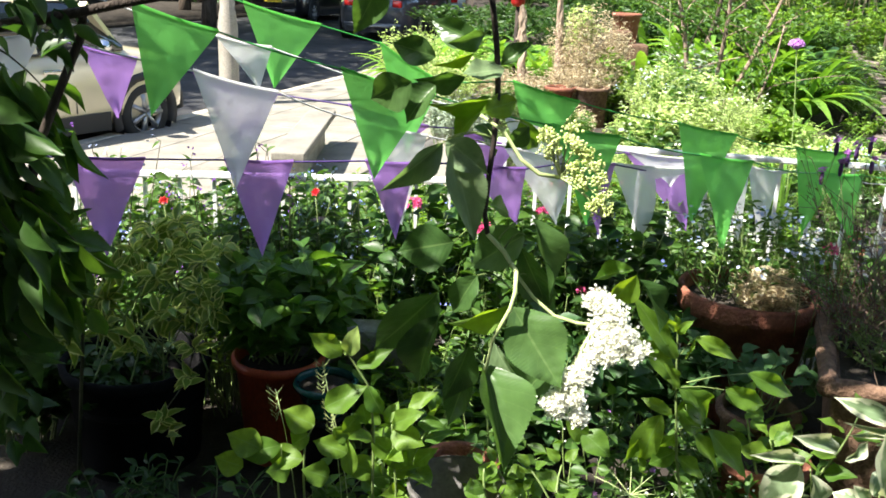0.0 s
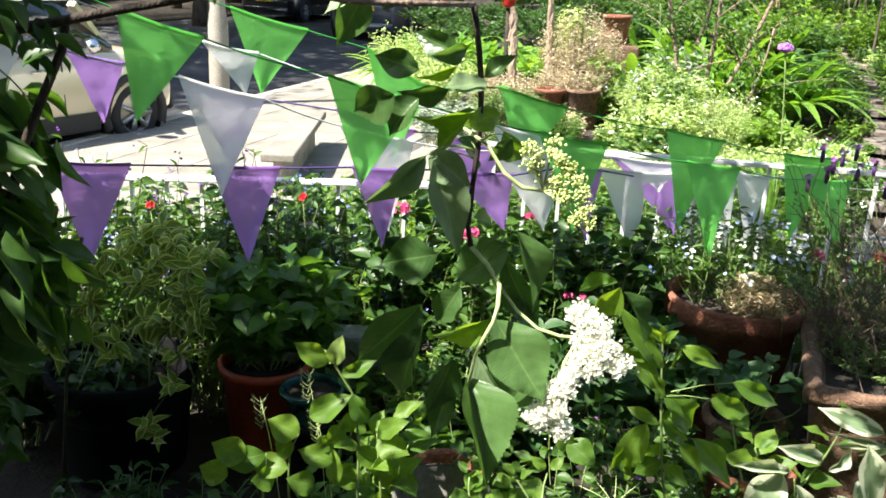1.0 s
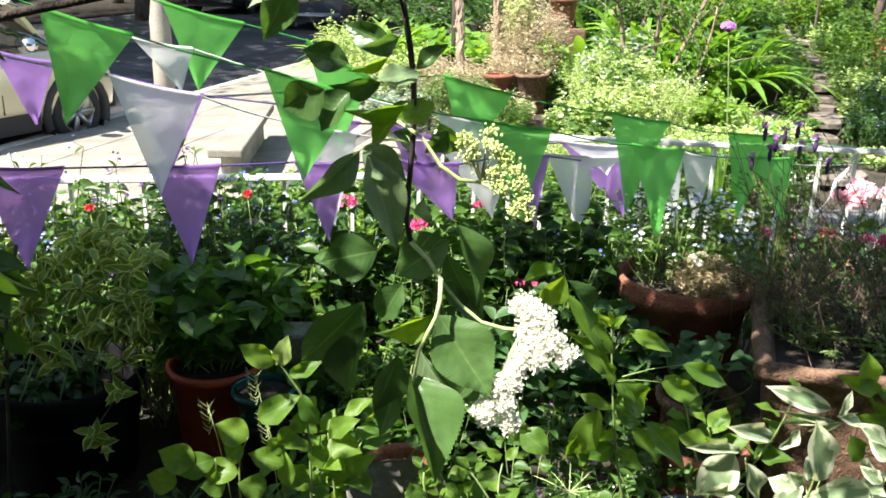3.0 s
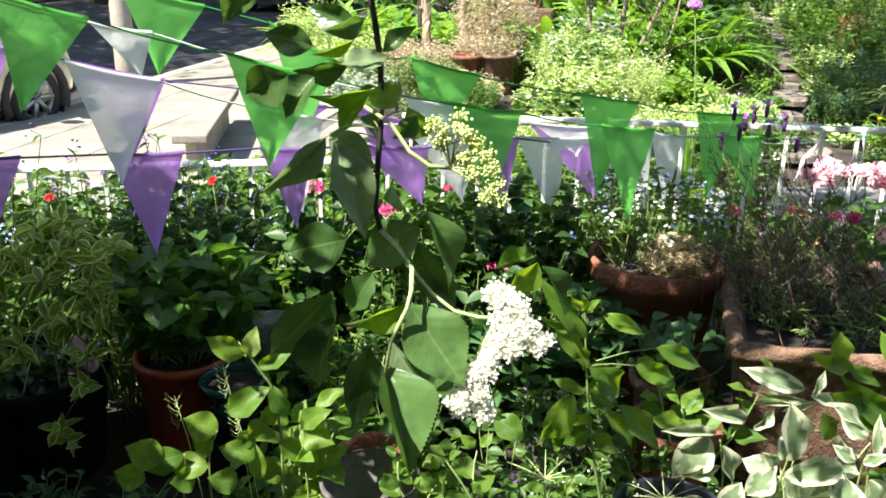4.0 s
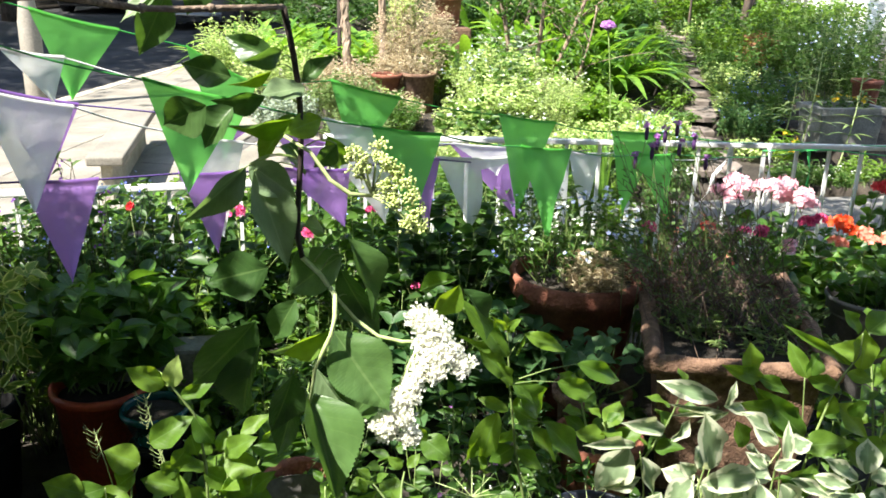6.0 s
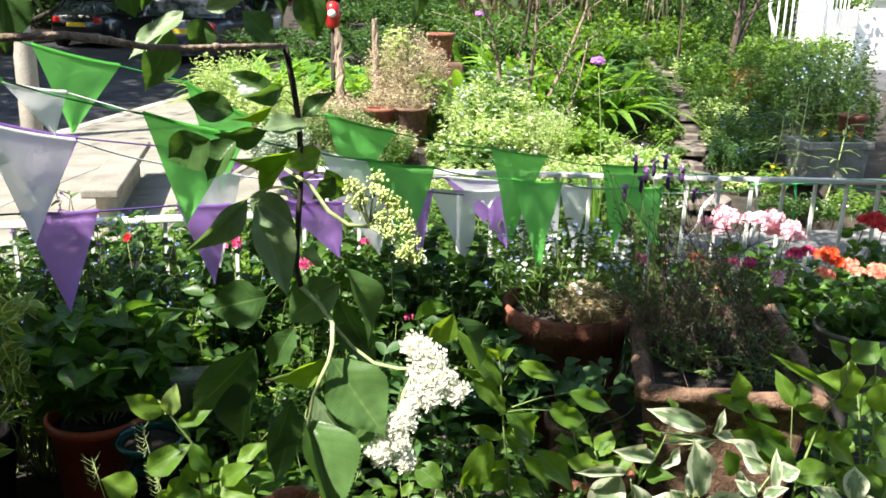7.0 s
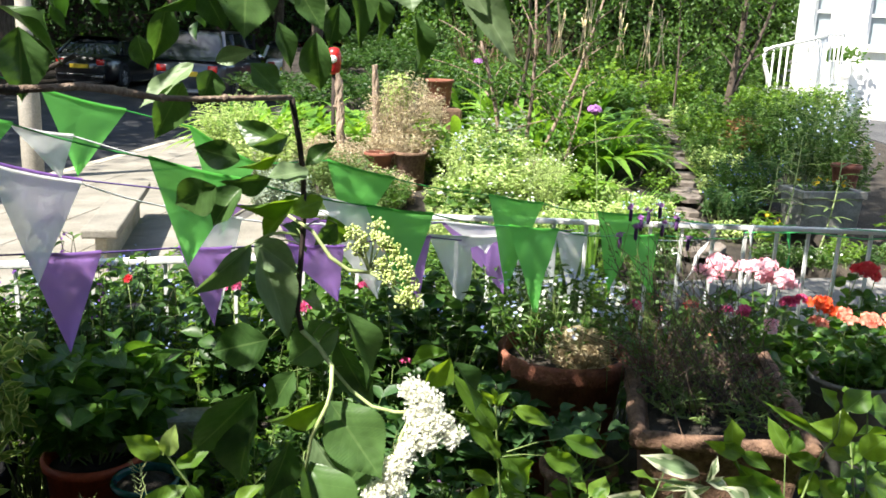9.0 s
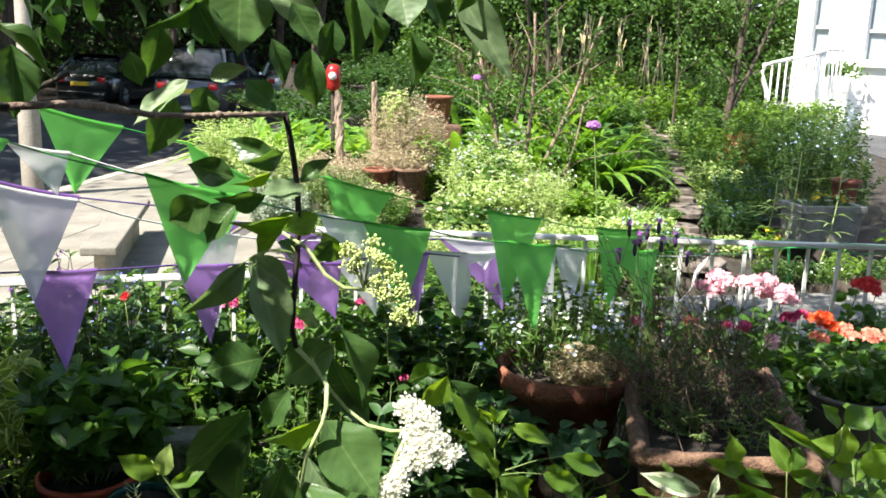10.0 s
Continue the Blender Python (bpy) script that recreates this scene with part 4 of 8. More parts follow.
# ---- bunting: six lines of cloth pennants tied between the tree and the railing ----
CLOTH = {"green": cloth("green_cloth", (0.16, 0.56, 0.115), (0.28, 0.82, 0.18)), "white": cloth("white_cloth", (0.86, 0.87, 0.88), (0.90, 0.90, 0.90)),
         "purple": cloth("purple_cloth", (0.36, 0.19, 0.57), (0.60, 0.32, 0.80))}
CORD = {k: plain(k + "_cord", c, 0.6) for k, c in (("green", (0.04, 0.30, 0.06)), ("white", (0.72, 0.73, 0.75)), ("purple", (0.06, 0.03, 0.16)))}
LINES = {}


def bunting(colour, a, b):
    th = thing("bunting", f"{colour} cloth pennant bunting hung across the garden", "bunting", "suffrage-coloured bunting", at=a)
    LINES[th.name] = (colour, [a], b)
    return th


def pennant(th, left, right, tip, folded=False):
    """A thin cloth triangle hemmed over the cord, rippled and a little curled."""
    colour, pts, end = LINES[th.name]
    left, right, tip = (np.array(p) for p in (left, right, tip))
    pts += [tuple(left), tuple((left + right) / 2 - np.array((0, 0, 0.004))), tuple(right)]
    seed = left[0] * 7 + left[2] * 3
    n = unit(np.cross(right - left, tip - left))
    if n[1] > 0:
        n = -n
    g, rows, cols = Geo(), 14, 12
    v = []
    for i in range(rows + 1):
        t = i / rows
        a, b = left + (tip - left) * t, right + (tip - right) * t
        for j in range(cols + 1):
            s = j / cols
            if folded and t > 0.1:      # the free half is turned up behind the cord
                s = s * (0.52 + 0.48 * t)
            p = a + (b - a) * s
            k = 0.008 * t * math.sin(5 * s + seed) + 0.007 * math.sin(3.1 * t * 2 + seed * 2 + 2 * s) * t + 0.014 * t * t * math.sin(seed * 5)
            k += 0.004 * noise.noise(Vector((p[0] * 25, seed, p[2] * 25)))
            sag = -0.006 * math.sin(math.pi * s) * (1 - t)
            v.append(p + n * k + np.array((0, 0, sag)))
    k = cols + 1
    g.add(v, [np.array([(i * k + j, i * k + j + 1, (i + 1) * k + j + 1, (i + 1) * k + j) for i in range(rows) for j in range(cols)])])
    obj("pennant", g, CLOTH[colour], th)
    g = Geo()
    hem = bow(left + np.array((0, 0, 0.004)), right + np.array((0, 0, 0.004)), -0.006, 8)
    v = [p + q for p in hem for q in (n * 0.003 + np.array((0, 0, -0.005)), n * 0.003 + np.array((0, 0, 0.003)), -n * 0.003 + np.array((0, 0, 0.003)), -n * 0.003 + np.array((0, 0, -0.005)))]
    g.add(v, [np.array([(i * 4 + j, i * 4 + j + 1, i * 4 + j + 5, i * 4 + j + 4) for i in range(7) for j in range(3)])])
    obj("hem", g, CLOTH[colour], th)


def string_up(th):
    colour, pts, end = LINES[th.name]
    pts = np.array(pts + [end])
    fine = []
    for a, b in zip(pts, pts[1:]):
        d = np.linalg.norm(b - a)
        fine += list(bow(a, b, -0.02 * d if d > 0.25 else 0, 5)[:-1])
    g = Geo()
    tube(g, np.array(fine + [pts[-1]]), 0.0025 if colour != "purple" else 0.003, 5)
    obj("cord", g, CORD[colour], th)


line = bunting("green", (-0.942, 2.15, 1.557), (2.761, 4.02, 0.757))
pennant(line, (-0.756, 2.250, 1.476), (-0.556, 2.300, 1.411), (-0.725, 2.260, 1.198))
pennant(line, (-0.258, 2.400, 1.321), (-0.018, 2.420, 1.261), (-0.166, 2.420, 1.015))
pennant(line, (0.322, 2.450, 1.186), (0.529, 2.500, 1.151), (0.451, 2.460, 0.899))
pennant(line, (0.821, 2.700, 1.072), (1.028, 2.800, 1.036), (0.933, 2.740, 0.766))
pennant(line, (1.419, 3.200, 0.927), (1.642, 3.300, 0.903), (1.607, 3.250, 0.653))
string_up(line)
line = bunting("green", (-0.872, 2.7, 1.571), (2.754, 4.02, 0.791))
pennant(line, (-0.599, 2.800, 1.462), (-0.368, 2.850, 1.401), (-0.512, 2.820, 1.204))
pennant(line, (-0.188, 2.920, 1.349), (0.017, 2.950, 1.227), (-0.096, 2.930, 0.992))
pennant(line, (0.255, 3.000, 1.236), (0.489, 3.020, 1.173), (0.331, 3.000, 0.940))
pennant(line, (0.856, 3.100, 1.102), (1.101, 3.200, 1.052), (0.946, 3.140, 0.745))
pennant(line, (1.428, 3.450, 0.968), (1.683, 3.500, 0.949), (1.500, 3.460, 0.615))
string_up(line)
line = bunting("white", (-1.25, 2.15, 1.49), (2.161, 3.9, 0.743))
pennant(line, (-1.122, 2.200, 1.373), (-0.974, 2.250, 1.395), (-1.044, 2.220, 1.264))
pennant(line, (-0.638, 2.350, 1.305), (-0.429, 2.420, 1.248), (-0.543, 2.390, 0.979))
pennant(line, (-0.242, 2.600, 1.153), (-0.024, 2.700, 1.094), (-0.093, 2.640, 0.827))
pennant(line, (0.221, 2.850, 1.048), (0.476, 2.950, 0.982), (0.434, 2.900, 0.770))
pennant(line, (0.646, 3.150, 0.938), (0.956, 3.250, 0.912), (0.795, 3.200, 0.639), folded=True)
pennant(line, (1.011, 3.300, 0.937), (1.220, 3.350, 0.912), (1.214, 3.340, 0.613))
pennant(line, (1.215, 3.360, 0.911), (1.361, 3.400, 0.877), (1.312, 3.380, 0.593))
pennant(line, (1.463, 3.500, 0.870), (1.576, 3.520, 0.855), (1.545, 3.500, 0.645))
string_up(line)
line = bunting("white", (-1.009, 2.5, 1.499), (1.756, 3.9, 0.785))
pennant(line, (-0.638, 2.600, 1.376), (-0.486, 2.650, 1.344), (-0.516, 2.620, 1.227))
pennant(line, (0.227, 2.900, 1.128), (0.485, 3.000, 1.057), (0.348, 2.950, 0.868))
pennant(line, (0.754, 3.400, 0.938), (1.031, 3.500, 0.898), (0.950, 3.450, 0.794))
string_up(line)
line = bunting("purple", (-1.3, 2.48, 1.02), (1.29, 3.95, 0.774))
pennant(line, (-1.058, 2.500, 1.028), (-0.825, 2.500, 1.031), (-0.958, 2.500, 0.732))
pennant(line, (-0.605, 2.520, 1.034), (-0.408, 2.540, 1.032), (-0.502, 2.530, 0.740))
pennant(line, (-0.204, 2.580, 1.035), (-0.053, 2.600, 1.029), (-0.107, 2.580, 0.797))
pennant(line, (0.074, 2.720, 1.010), (0.293, 2.760, 0.992), (0.276, 2.740, 0.813))
pennant(line, (0.473, 2.900, 0.994), (0.615, 2.950, 0.978), (0.574, 2.920, 0.742))
string_up(line)
line = bunting("purple", (-1.384, 2.95, 1.342), (1.531, 3.95, 0.785))
pennant(line, (-1.184, 3.000, 1.291), (-0.995, 3.000, 1.256), (-1.073, 3.000, 1.056))
pennant(line, (-0.828, 3.050, 1.212), (-0.549, 3.100, 1.144), (-0.659, 3.060, 0.904))
pennant(line, (-0.306, 3.100, 1.118), (-0.020, 3.150, 1.045), (-0.157, 3.120, 0.953))
pennant(line, (0.073, 3.250, 1.027), (0.307, 3.300, 0.954), (0.188, 3.270, 0.768))
pennant(line, (0.775, 3.550, 0.904), (1.070, 3.600, 0.865), (1.075, 3.580, 0.577))
string_up(line)

# ---- the elder: trunk and dark limbs at the street side, one long branch hanging over the pots ----
elder = thing("elder_tree", "elder tree with a hanging branch of serrated leaves and cream flowers", "tree", at=(-1.9, 2.0, 0))
HERO = {}


def hero_mesh(kind, mat):
    key = (kind, mat)
    if key not in HERO:
        v, f, uv = T[kind]
        HERO[key] = Geo().add(v * 0.1, [f], uv).mesh("leaf", L[mat])
    return HERO[key]


def single_leaf(parent, kind, mat, base, tip, width, roll, eye=(0.1, -1.0, 0.45)):
    """One leaf from base to tip; roll turns it about its midrib away from facing the light and the garden."""
    base, tip = np.array(base), np.array(tip)
    d = tip - base
    ln = np.linalg.norm(d)
    d = d / ln
    x = unit(np.cross(d, np.array(eye)))
    z = np.cross(x, d)
    c, s = math.cos(radians(roll)), math.sin(radians(roll))
    x, z = x * c + z * s, z * c - x * s
    m = Matrix([[x[i] * width * 10, d[i] * ln * 10, z[i] * ln * 10, base[i]] for i in range(3)] + [[0, 0, 0, 1]])
    ob = new("leaf", hero_mesh(kind, mat))
    ob.parent = parent
    if not parent.parent:
        ob.matrix_parent_inverse = Matrix.Translation(-parent.location)
    ob.matrix_basis = m
    return ob


WAY = [(-0.258, 1.13, 1.579), (-0.114, 1.28, 1.562), (0.072, 1.37, 1.561), (0.086, 1.40, 1.488), (0.094, 1.41, 1.36), (0.085, 1.42, 1.205), (0.141, 1.405, 1.116), (0.133, 1.40, 1.059), (0.096, 1.385, 0.946)]
WOOD = np.concatenate([np.array(bow(p, q, 0, 12)) for p, q in zip(WAY, WAY[1:])])


def elder_leaf(base, tip, width, roll, mat, kind):
    single_leaf(elder, kind, mat, base, tip, width, roll)
    b = np.array(base)
    near = WOOD[np.argmin(np.linalg.norm(WOOD - b, axis=1))]
    d = np.linalg.norm(near - b)
    if 0.006 < d < 0.09:
        g = Geo()
        tube(g, bow(near, b, 0.012 * (d > 0.03), 6), np.linspace(0.0013, 0.0009, 6), 5)
        obj("petiole", g, M["stem_green"], elder)


g = Geo()
tube(g, [(-1.95, 2.05, -0.05), (-1.9, 2.02, 0.5), (-1.78, 2.0, 1.0), (-1.7, 1.98, 1.6), (-1.75, 2.05, 2.3), (-1.7, 2.3, 3.0)], [0.11, 0.10, 0.09, 0.085, 0.07, 0.05], 12)
obj("trunk", g, M["bark_dark"], elder)
for pts, r in ((((-1.0, 1.98, 1.42), (-0.985, 2.0, 1.26), (-1.0, 2.05, 1.09), (-1.2, 2.05, 0.7), (-1.7, 2.02, 0.3)), (0.020, 0.024, 0.03, 0.036, 0.05)),
               (((-0.665, 1.71, 1.486), (-0.685, 1.74, 1.435), (-0.714, 1.75, 1.382), (-0.745, 1.75, 1.318), (-0.800, 1.76, 1.205), (-0.850, 1.80, 1.08), (-0.93, 1.9, 0.80), (-1.3, 1.98, 0.35), (-1.85, 2.02, 0.08)), (0.008, 0.0085, 0.009, 0.0095, 0.010, 0.0115, 0.015, 0.026, 0.045)),
               (((-1.72, 1.98, 1.4), (-1.2, 1.75, 1.41), (-0.90, 1.7, 1.437), (-0.759, 1.7, 1.464), (-0.665, 1.7, 1.484), (-0.582, 1.7, 1.504), (-0.499, 1.7, 1.521), (-0.416, 1.7, 1.538), (-0.30, 1.72, 1.60)), (0.045, 0.024, 0.014, 0.011, 0.0095, 0.0085, 0.0075, 0.006, 0.004)),
               (((-1.73, 2.0, 1.9), (-1.2, 1.5, 1.75), (-0.7, 1.15, 1.62), (-0.45, 1.05, 1.59), (-0.258, 1.13, 1.579)), (0.05, 0.026, 0.010, 0.0062, 0.0050)),
               (((-1.72, 2.2, 2.6), (-1.2, 2.6, 2.9), (-0.4, 3.1, 2.9), (0.6, 3.4, 2.75)), (0.05, 0.035, 0.02, 0.008)),
               (((-1.72, 2.2, 2.5), (-1.9, 2.9, 2.8), (-2.1, 3.7, 2.8), (-2.3, 4.4, 2.6)), (0.05, 0.035, 0.02, 0.008)),
               (((-1.72, 2.1, 2.3), (-0.9, 1.7, 2.25), (0.0, 1.6, 2.2), (0.9, 1.7, 2.1)), (0.045, 0.028, 0.018, 0.008))):
    g = Geo()
    p = np.array(pts)
    t = np.linspace(0, len(p) - 1, len(p) * 4)
    fine = np.stack([np.interp(t, range(len(p)), p[:, i]) for i in range(3)], 1)
    fine[1:-1] = (fine[:-2] + fine[1:-1] * 2 + fine[2:]) / 4
    tube(g, fine, np.interp(t, range(len(p)), r), 8)
    obj("limb", g, M["bark_dark"], elder)
g = Geo()
twig = np.array([(-0.258, 1.130, 1.579), (-0.200, 1.200, 1.580), (-0.165, 1.235, 1.574), (-0.114, 1.280, 1.562), (-0.060, 1.305, 1.560), (-0.002, 1.330, 1.561), (0.072, 1.370, 1.561)])
tube(g, twig, [0.0050, 0.0048, 0.0056, 0.0042, 0.0043, 0.0042, 0.0042], 8)
for k in (1.9, 2.2, 3.1, 4.6):
    c = twig[int(k)] + (twig[int(k) + 1] - twig[int(k)]) * (k % 1)
    tube(g, [c + np.array((-0.006, 0, 0)), c, c + np.array((0.006, 0, 0.002))], [0.004, 0.0068, 0.004], 7)
obj("twig", g, M["twig_pale"], elder, "pale knotted twig")
g = Geo()
hang = np.array([(0.072, 1.370, 1.561), (0.080, 1.385, 1.520), (0.086, 1.400, 1.488), (0.092, 1.405, 1.440), (0.094, 1.410, 1.400), (0.093, 1.410, 1.340), (0.088, 1.415, 1.270), (0.085, 1.420, 1.205), (0.092, 1.420, 1.170)])
tube(g, hang, [0.0048, 0.0047, 0.0046, 0.0045, 0.0046, 0.0045, 0.0045, 0.0044, 0.0042], 8)
obj("stem", g, M["bark_dark"], elder, "dark brown hanging stem")
g = Geo()
tube(g, [(0.092, 1.42, 1.170), (0.12, 1.40, 1.146), (0.140, 1.375, 1.120), (0.137, 1.345, 1.096), (0.130, 1.330, 1.073), (0.104, 1.325, 1.020), (0.094, 1.320, 0.962)], [0.0042, 0.004, 0.0042, 0.0038, 0.0036, 0.0034, 0.0025], 8)
obj("shoot", g, M["stem_pale"], elder, "pale green young shoot")
g = Geo()
tube(g, [(0.068, 1.400, 1.372), (0.106, 1.390, 1.349), (0.135, 1.380, 1.307), (0.164, 1.370, 1.287), (0.198, 1.370, 1.283)], [0.0026, 0.0030, 0.0034, 0.0036, 0.003], 8)
obj("bud_stalk", g, M["stem_pale"], elder, "pale green flower stalk")
g = Geo()
tube(g, [(0.139, 1.405, 1.112), (0.175, 1.400, 1.067), (0.209, 1.380, 1.044), (0.247, 1.370, 1.036), (0.276, 1.360, 1.039)], [0.003, 0.003, 0.003, 0.0032, 0.003], 8)
obj("flower_stalk", g, M["stem_pale"], elder, "pale green flower stalk")


def rosette(g, centre, axis, size, petals=5):
    """A tiny open floret."""
    axis = unit(axis)
    a = unit(np.cross(axis, (0.3, 0.2, 0.9)))
    b = np.cross(axis, a)
    ang = np.arange(petals) * 2 * math.pi / petals
    D = np.cos(ang)[:, None] * a + np.sin(ang)[:, None] * b + axis * 0.25
    scatter(g, T["petal"], np.repeat(centre[None], petals, 0), D, np.repeat(axis[None], petals, 0), size * 0.55, size * 0.42)


def umbel(parent, root, spine, radius, n, size, mat, stalk_mat, names, seed, bud=False):
    """A branched flower head: rays from the root to sprays of florets along the spine."""
    r = np.random.default_rng(seed)
    g, st = Geo(), Geo()
    spine = np.array(spine)
    root = np.array(root)
    for c in spine:
        tube(st, bow(root, c, 0.004, 5), np.linspace(0.0022, 0.0012, 5), 5)
        rad = radius * r.uniform(0.8, 1.15)
        k = n // len(spine)
        q = r.normal(0, 1, (k, 3)) * np.array((1, 0.55, 1)) * rad * 0.5
        for j in range(k):
            p = c + q[j] + np.array((0.1, -0.35, 0.1)) * rad * r.random()
            if j % 4 == 0:
                tube(st, [c, (c + p) / 2 + np.array((0, 0, 0.002)), p], [0.0007, 0.0006, 0.0005], 4, False)
            if bud:
                s = size * r.uniform(0.7, 1.2)
                lathe(g, [(0.0001, -s), (s * 0.8, -s * 0.5), (s, 0.1 * s), (s * 0.6, s * 0.8), (0.0001, s)], 6, p)
            else:
                rosette(g, p, (0.15 + r.normal(0, 0.4), -1 + r.normal(0, 0.3), 0.55 + r.normal(0, 0.4)), size * r.uniform(0.8, 1.2))
    obj(names[0], g, mat, parent, names[2], kind="stuff")
    obj(names[1], st, stalk_mat, parent)


umbel(elder, (0.276, 1.36, 1.039), [(0.270, 1.345, 1.086), (0.288, 1.340, 1.072), (0.303, 1.335, 1.057), (0.303, 1.330, 1.031), (0.320, 1.330, 1.032), (0.338, 1.330, 1.007), (0.282, 1.340, 1.043), (0.276, 1.330, 1.013), (0.294, 1.325, 0.999), (0.259, 1.325, 0.988), (0.252, 1.320, 0.964), (0.232, 1.325, 0.956), (0.225, 1.320, 0.932), (0.208, 1.325, 0.913), (0.242, 1.320, 0.924), (0.254, 1.325, 0.888), (0.217, 1.325, 0.902)],
      0.0170, 8600, 0.0060, L["cream"], M["stem_pale"], ("flower_head", "ray_spray", "drooping head of tiny cream-white florets"), 5)
umbel(elder, (0.198, 1.37, 1.283), [(0.167, 1.360, 1.352), (0.184, 1.360, 1.337), (0.207, 1.370, 1.356), (0.218, 1.360, 1.336), (0.233, 1.360, 1.323), (0.246, 1.355, 1.306), (0.256, 1.350, 1.285), (0.264, 1.350, 1.258), (0.252, 1.350, 1.245), (0.268, 1.350, 1.235), (0.214, 1.360, 1.301), (0.227, 1.355, 1.280), (0.177, 1.370, 1.322)],
      0.014, 900, 0.0023, L["bud"], M["stem_pale"], ("bud_head", "bud_spray", "head of tiny green unopened buds"), 6, True)

# the paler, brighter leaf colours below stand in for leaves caught by the sun
elder_leaf((0.136, 1.360, 1.065), (0.217, 1.310, 0.943), 0.102, 8, "elder", "hero_c")
elder_leaf((0.092, 1.340, 0.970), (0.139, 1.230, 0.839), 0.088, 18, "elder", "hero_d")
elder_leaf((0.109, 1.370, 0.997), (0.171, 1.330, 0.887), 0.043, -35, "elder_lit", "hero_b")
elder_leaf((0.103, 1.390, 0.979), (0.179, 1.360, 0.850), 0.054, 25, "elder", "hero")
elder_leaf((0.134, 1.400, 1.053), (0.024, 1.420, 0.985), 0.047, 30, "hydra", "hero_b")
elder_leaf((0.014, 1.440, 1.056), (-0.097, 1.460, 0.920), 0.096, 20, "elder", "hero")
elder_leaf((0.018, 1.430, 1.017), (-0.036, 1.430, 0.880), 0.063, -35, "elder", "hero_b")
elder_leaf((0.072, 1.420, 0.966), (0.036, 1.420, 0.847), 0.061, 20, "elder", "hero")
elder_leaf((0.076, 1.440, 0.918), (0.044, 1.440, 0.798), 0.051, -20, "elder", "hero_c")
elder_leaf((0.155, 1.420, 1.172), (0.062, 1.420, 1.112), 0.082, -20, "elder", "hero")
elder_leaf((0.038, 1.460, 1.141), (-0.060, 1.480, 1.114), 0.082, 20, "elder", "hero_c")
elder_leaf((0.165, 1.420, 1.200), (0.227, 1.400, 1.064), 0.067, 25, "elder", "hero_b")
elder_leaf((0.154, 1.450, 1.138), (0.215, 1.470, 1.007), 0.060, -30, "elder", "hero")
elder_leaf((0.022, 1.380, 1.322), (0.075, 1.340, 1.181), 0.064, 12, "elder_lit", "hero")
elder_leaf((0.010, 1.380, 1.329), (-0.076, 1.340, 1.250), 0.048, 25, "elder_lit", "hero_b")
elder_leaf((0.016, 1.390, 1.332), (0.082, 1.360, 1.286), 0.054, -15, "elder_lit", "hero")
elder_leaf((0.369, 1.500, 1.081), (0.328, 1.520, 1.002), 0.053, 20, "hydra", "hero")
elder_leaf((0.368, 1.520, 1.083), (0.296, 1.540, 1.066), 0.031, -30, "hydra", "hero_b")
elder_leaf((0.376, 1.500, 1.072), (0.449, 1.500, 0.974), 0.049, 30, "elder", "hero_b")
elder_leaf((0.081, 1.460, 1.082), (0.037, 1.470, 1.002), 0.055, -15, "elder", "hero")
elder_leaf((0.172, 1.470, 1.079), (0.222, 1.480, 0.997), 0.049, 15, "elder", "hero_c")
elder_leaf((0.232, 1.470, 0.924), (0.172, 1.480, 0.838), 0.062, -20, "elder", "hero")
elder_leaf((0.126, 1.420, 1.394), (0.065, 1.390, 1.377), 0.040, 20, "hydra", "hero_c")
elder_leaf((0.150, 1.440, 1.350), (0.115, 1.440, 1.309), 0.036, 30, "elder", "hero")
elder_leaf((0.137, 1.460, 1.359), (0.174, 1.480, 1.298), 0.041, -30, "hydra", "hero_b")
elder_leaf((-0.006, 1.420, 1.457), (-0.078, 1.420, 1.476), 0.047, 20, "elder", "hero")
elder_leaf((-0.042, 1.380, 1.422), (-0.109, 1.400, 1.385), 0.066, 25, "elder", "hero")
elder_leaf((-0.005, 1.400, 1.415), (-0.055, 1.380, 1.366), 0.055, -30, "elder", "hero_b")
elder_leaf((0.043, 1.450, 1.424), (-0.041, 1.450, 1.408), 0.041, 40, "elder", "hero_b")
elder_leaf((0.101, 1.400, 1.445), (0.034, 1.370, 1.435), 0.048, -20, "elder_lit", "hero_c")
elder_leaf((0.067, 1.470, 1.475), (-0.022, 1.500, 1.509), 0.046, 30, "elder", "hero")
elder_leaf((0.070, 1.450, 1.492), (0.016, 1.410, 1.476), 0.035, 50, "elder", "hero")
elder_leaf((0.053, 1.450, 1.462), (-0.009, 1.440, 1.435), 0.020, 40, "hydra", "hero_b")
elder_leaf((0.084, 1.430, 1.393), (-0.019, 1.430, 1.368), 0.036, 45, "hydra", "hero_b")
elder_leaf((0.075, 1.440, 1.382), (0.022, 1.440, 1.321), 0.038, -30, "hydra", "hero")
elder_leaf((0.102, 1.450, 1.380), (0.050, 1.460, 1.378), 0.031, 10, "elder", "hero")
elder_leaf((0.099, 1.450, 1.445), (0.146, 1.440, 1.489), 0.030, 20, "elder", "hero")
elder_leaf((0.062, 1.460, 1.342), (0.115, 1.480, 1.295), 0.050, 30, "elder", "hero_b")
elder_leaf((0.099, 1.480, 1.204), (0.138, 1.510, 1.188), 0.042, 25, "hydra", "hero")
elder_leaf((0.007, 1.440, 1.767), (0.000, 1.410, 1.642), 0.093, 10, "elder", "hero_c")
elder_leaf((0.044, 1.460, 1.760), (0.141, 1.420, 1.679), 0.051, -20, "elder_lit", "hero")
elder_leaf((-0.021, 1.470, 1.747), (-0.133, 1.450, 1.666), 0.043, 45, "elder", "hero_b")
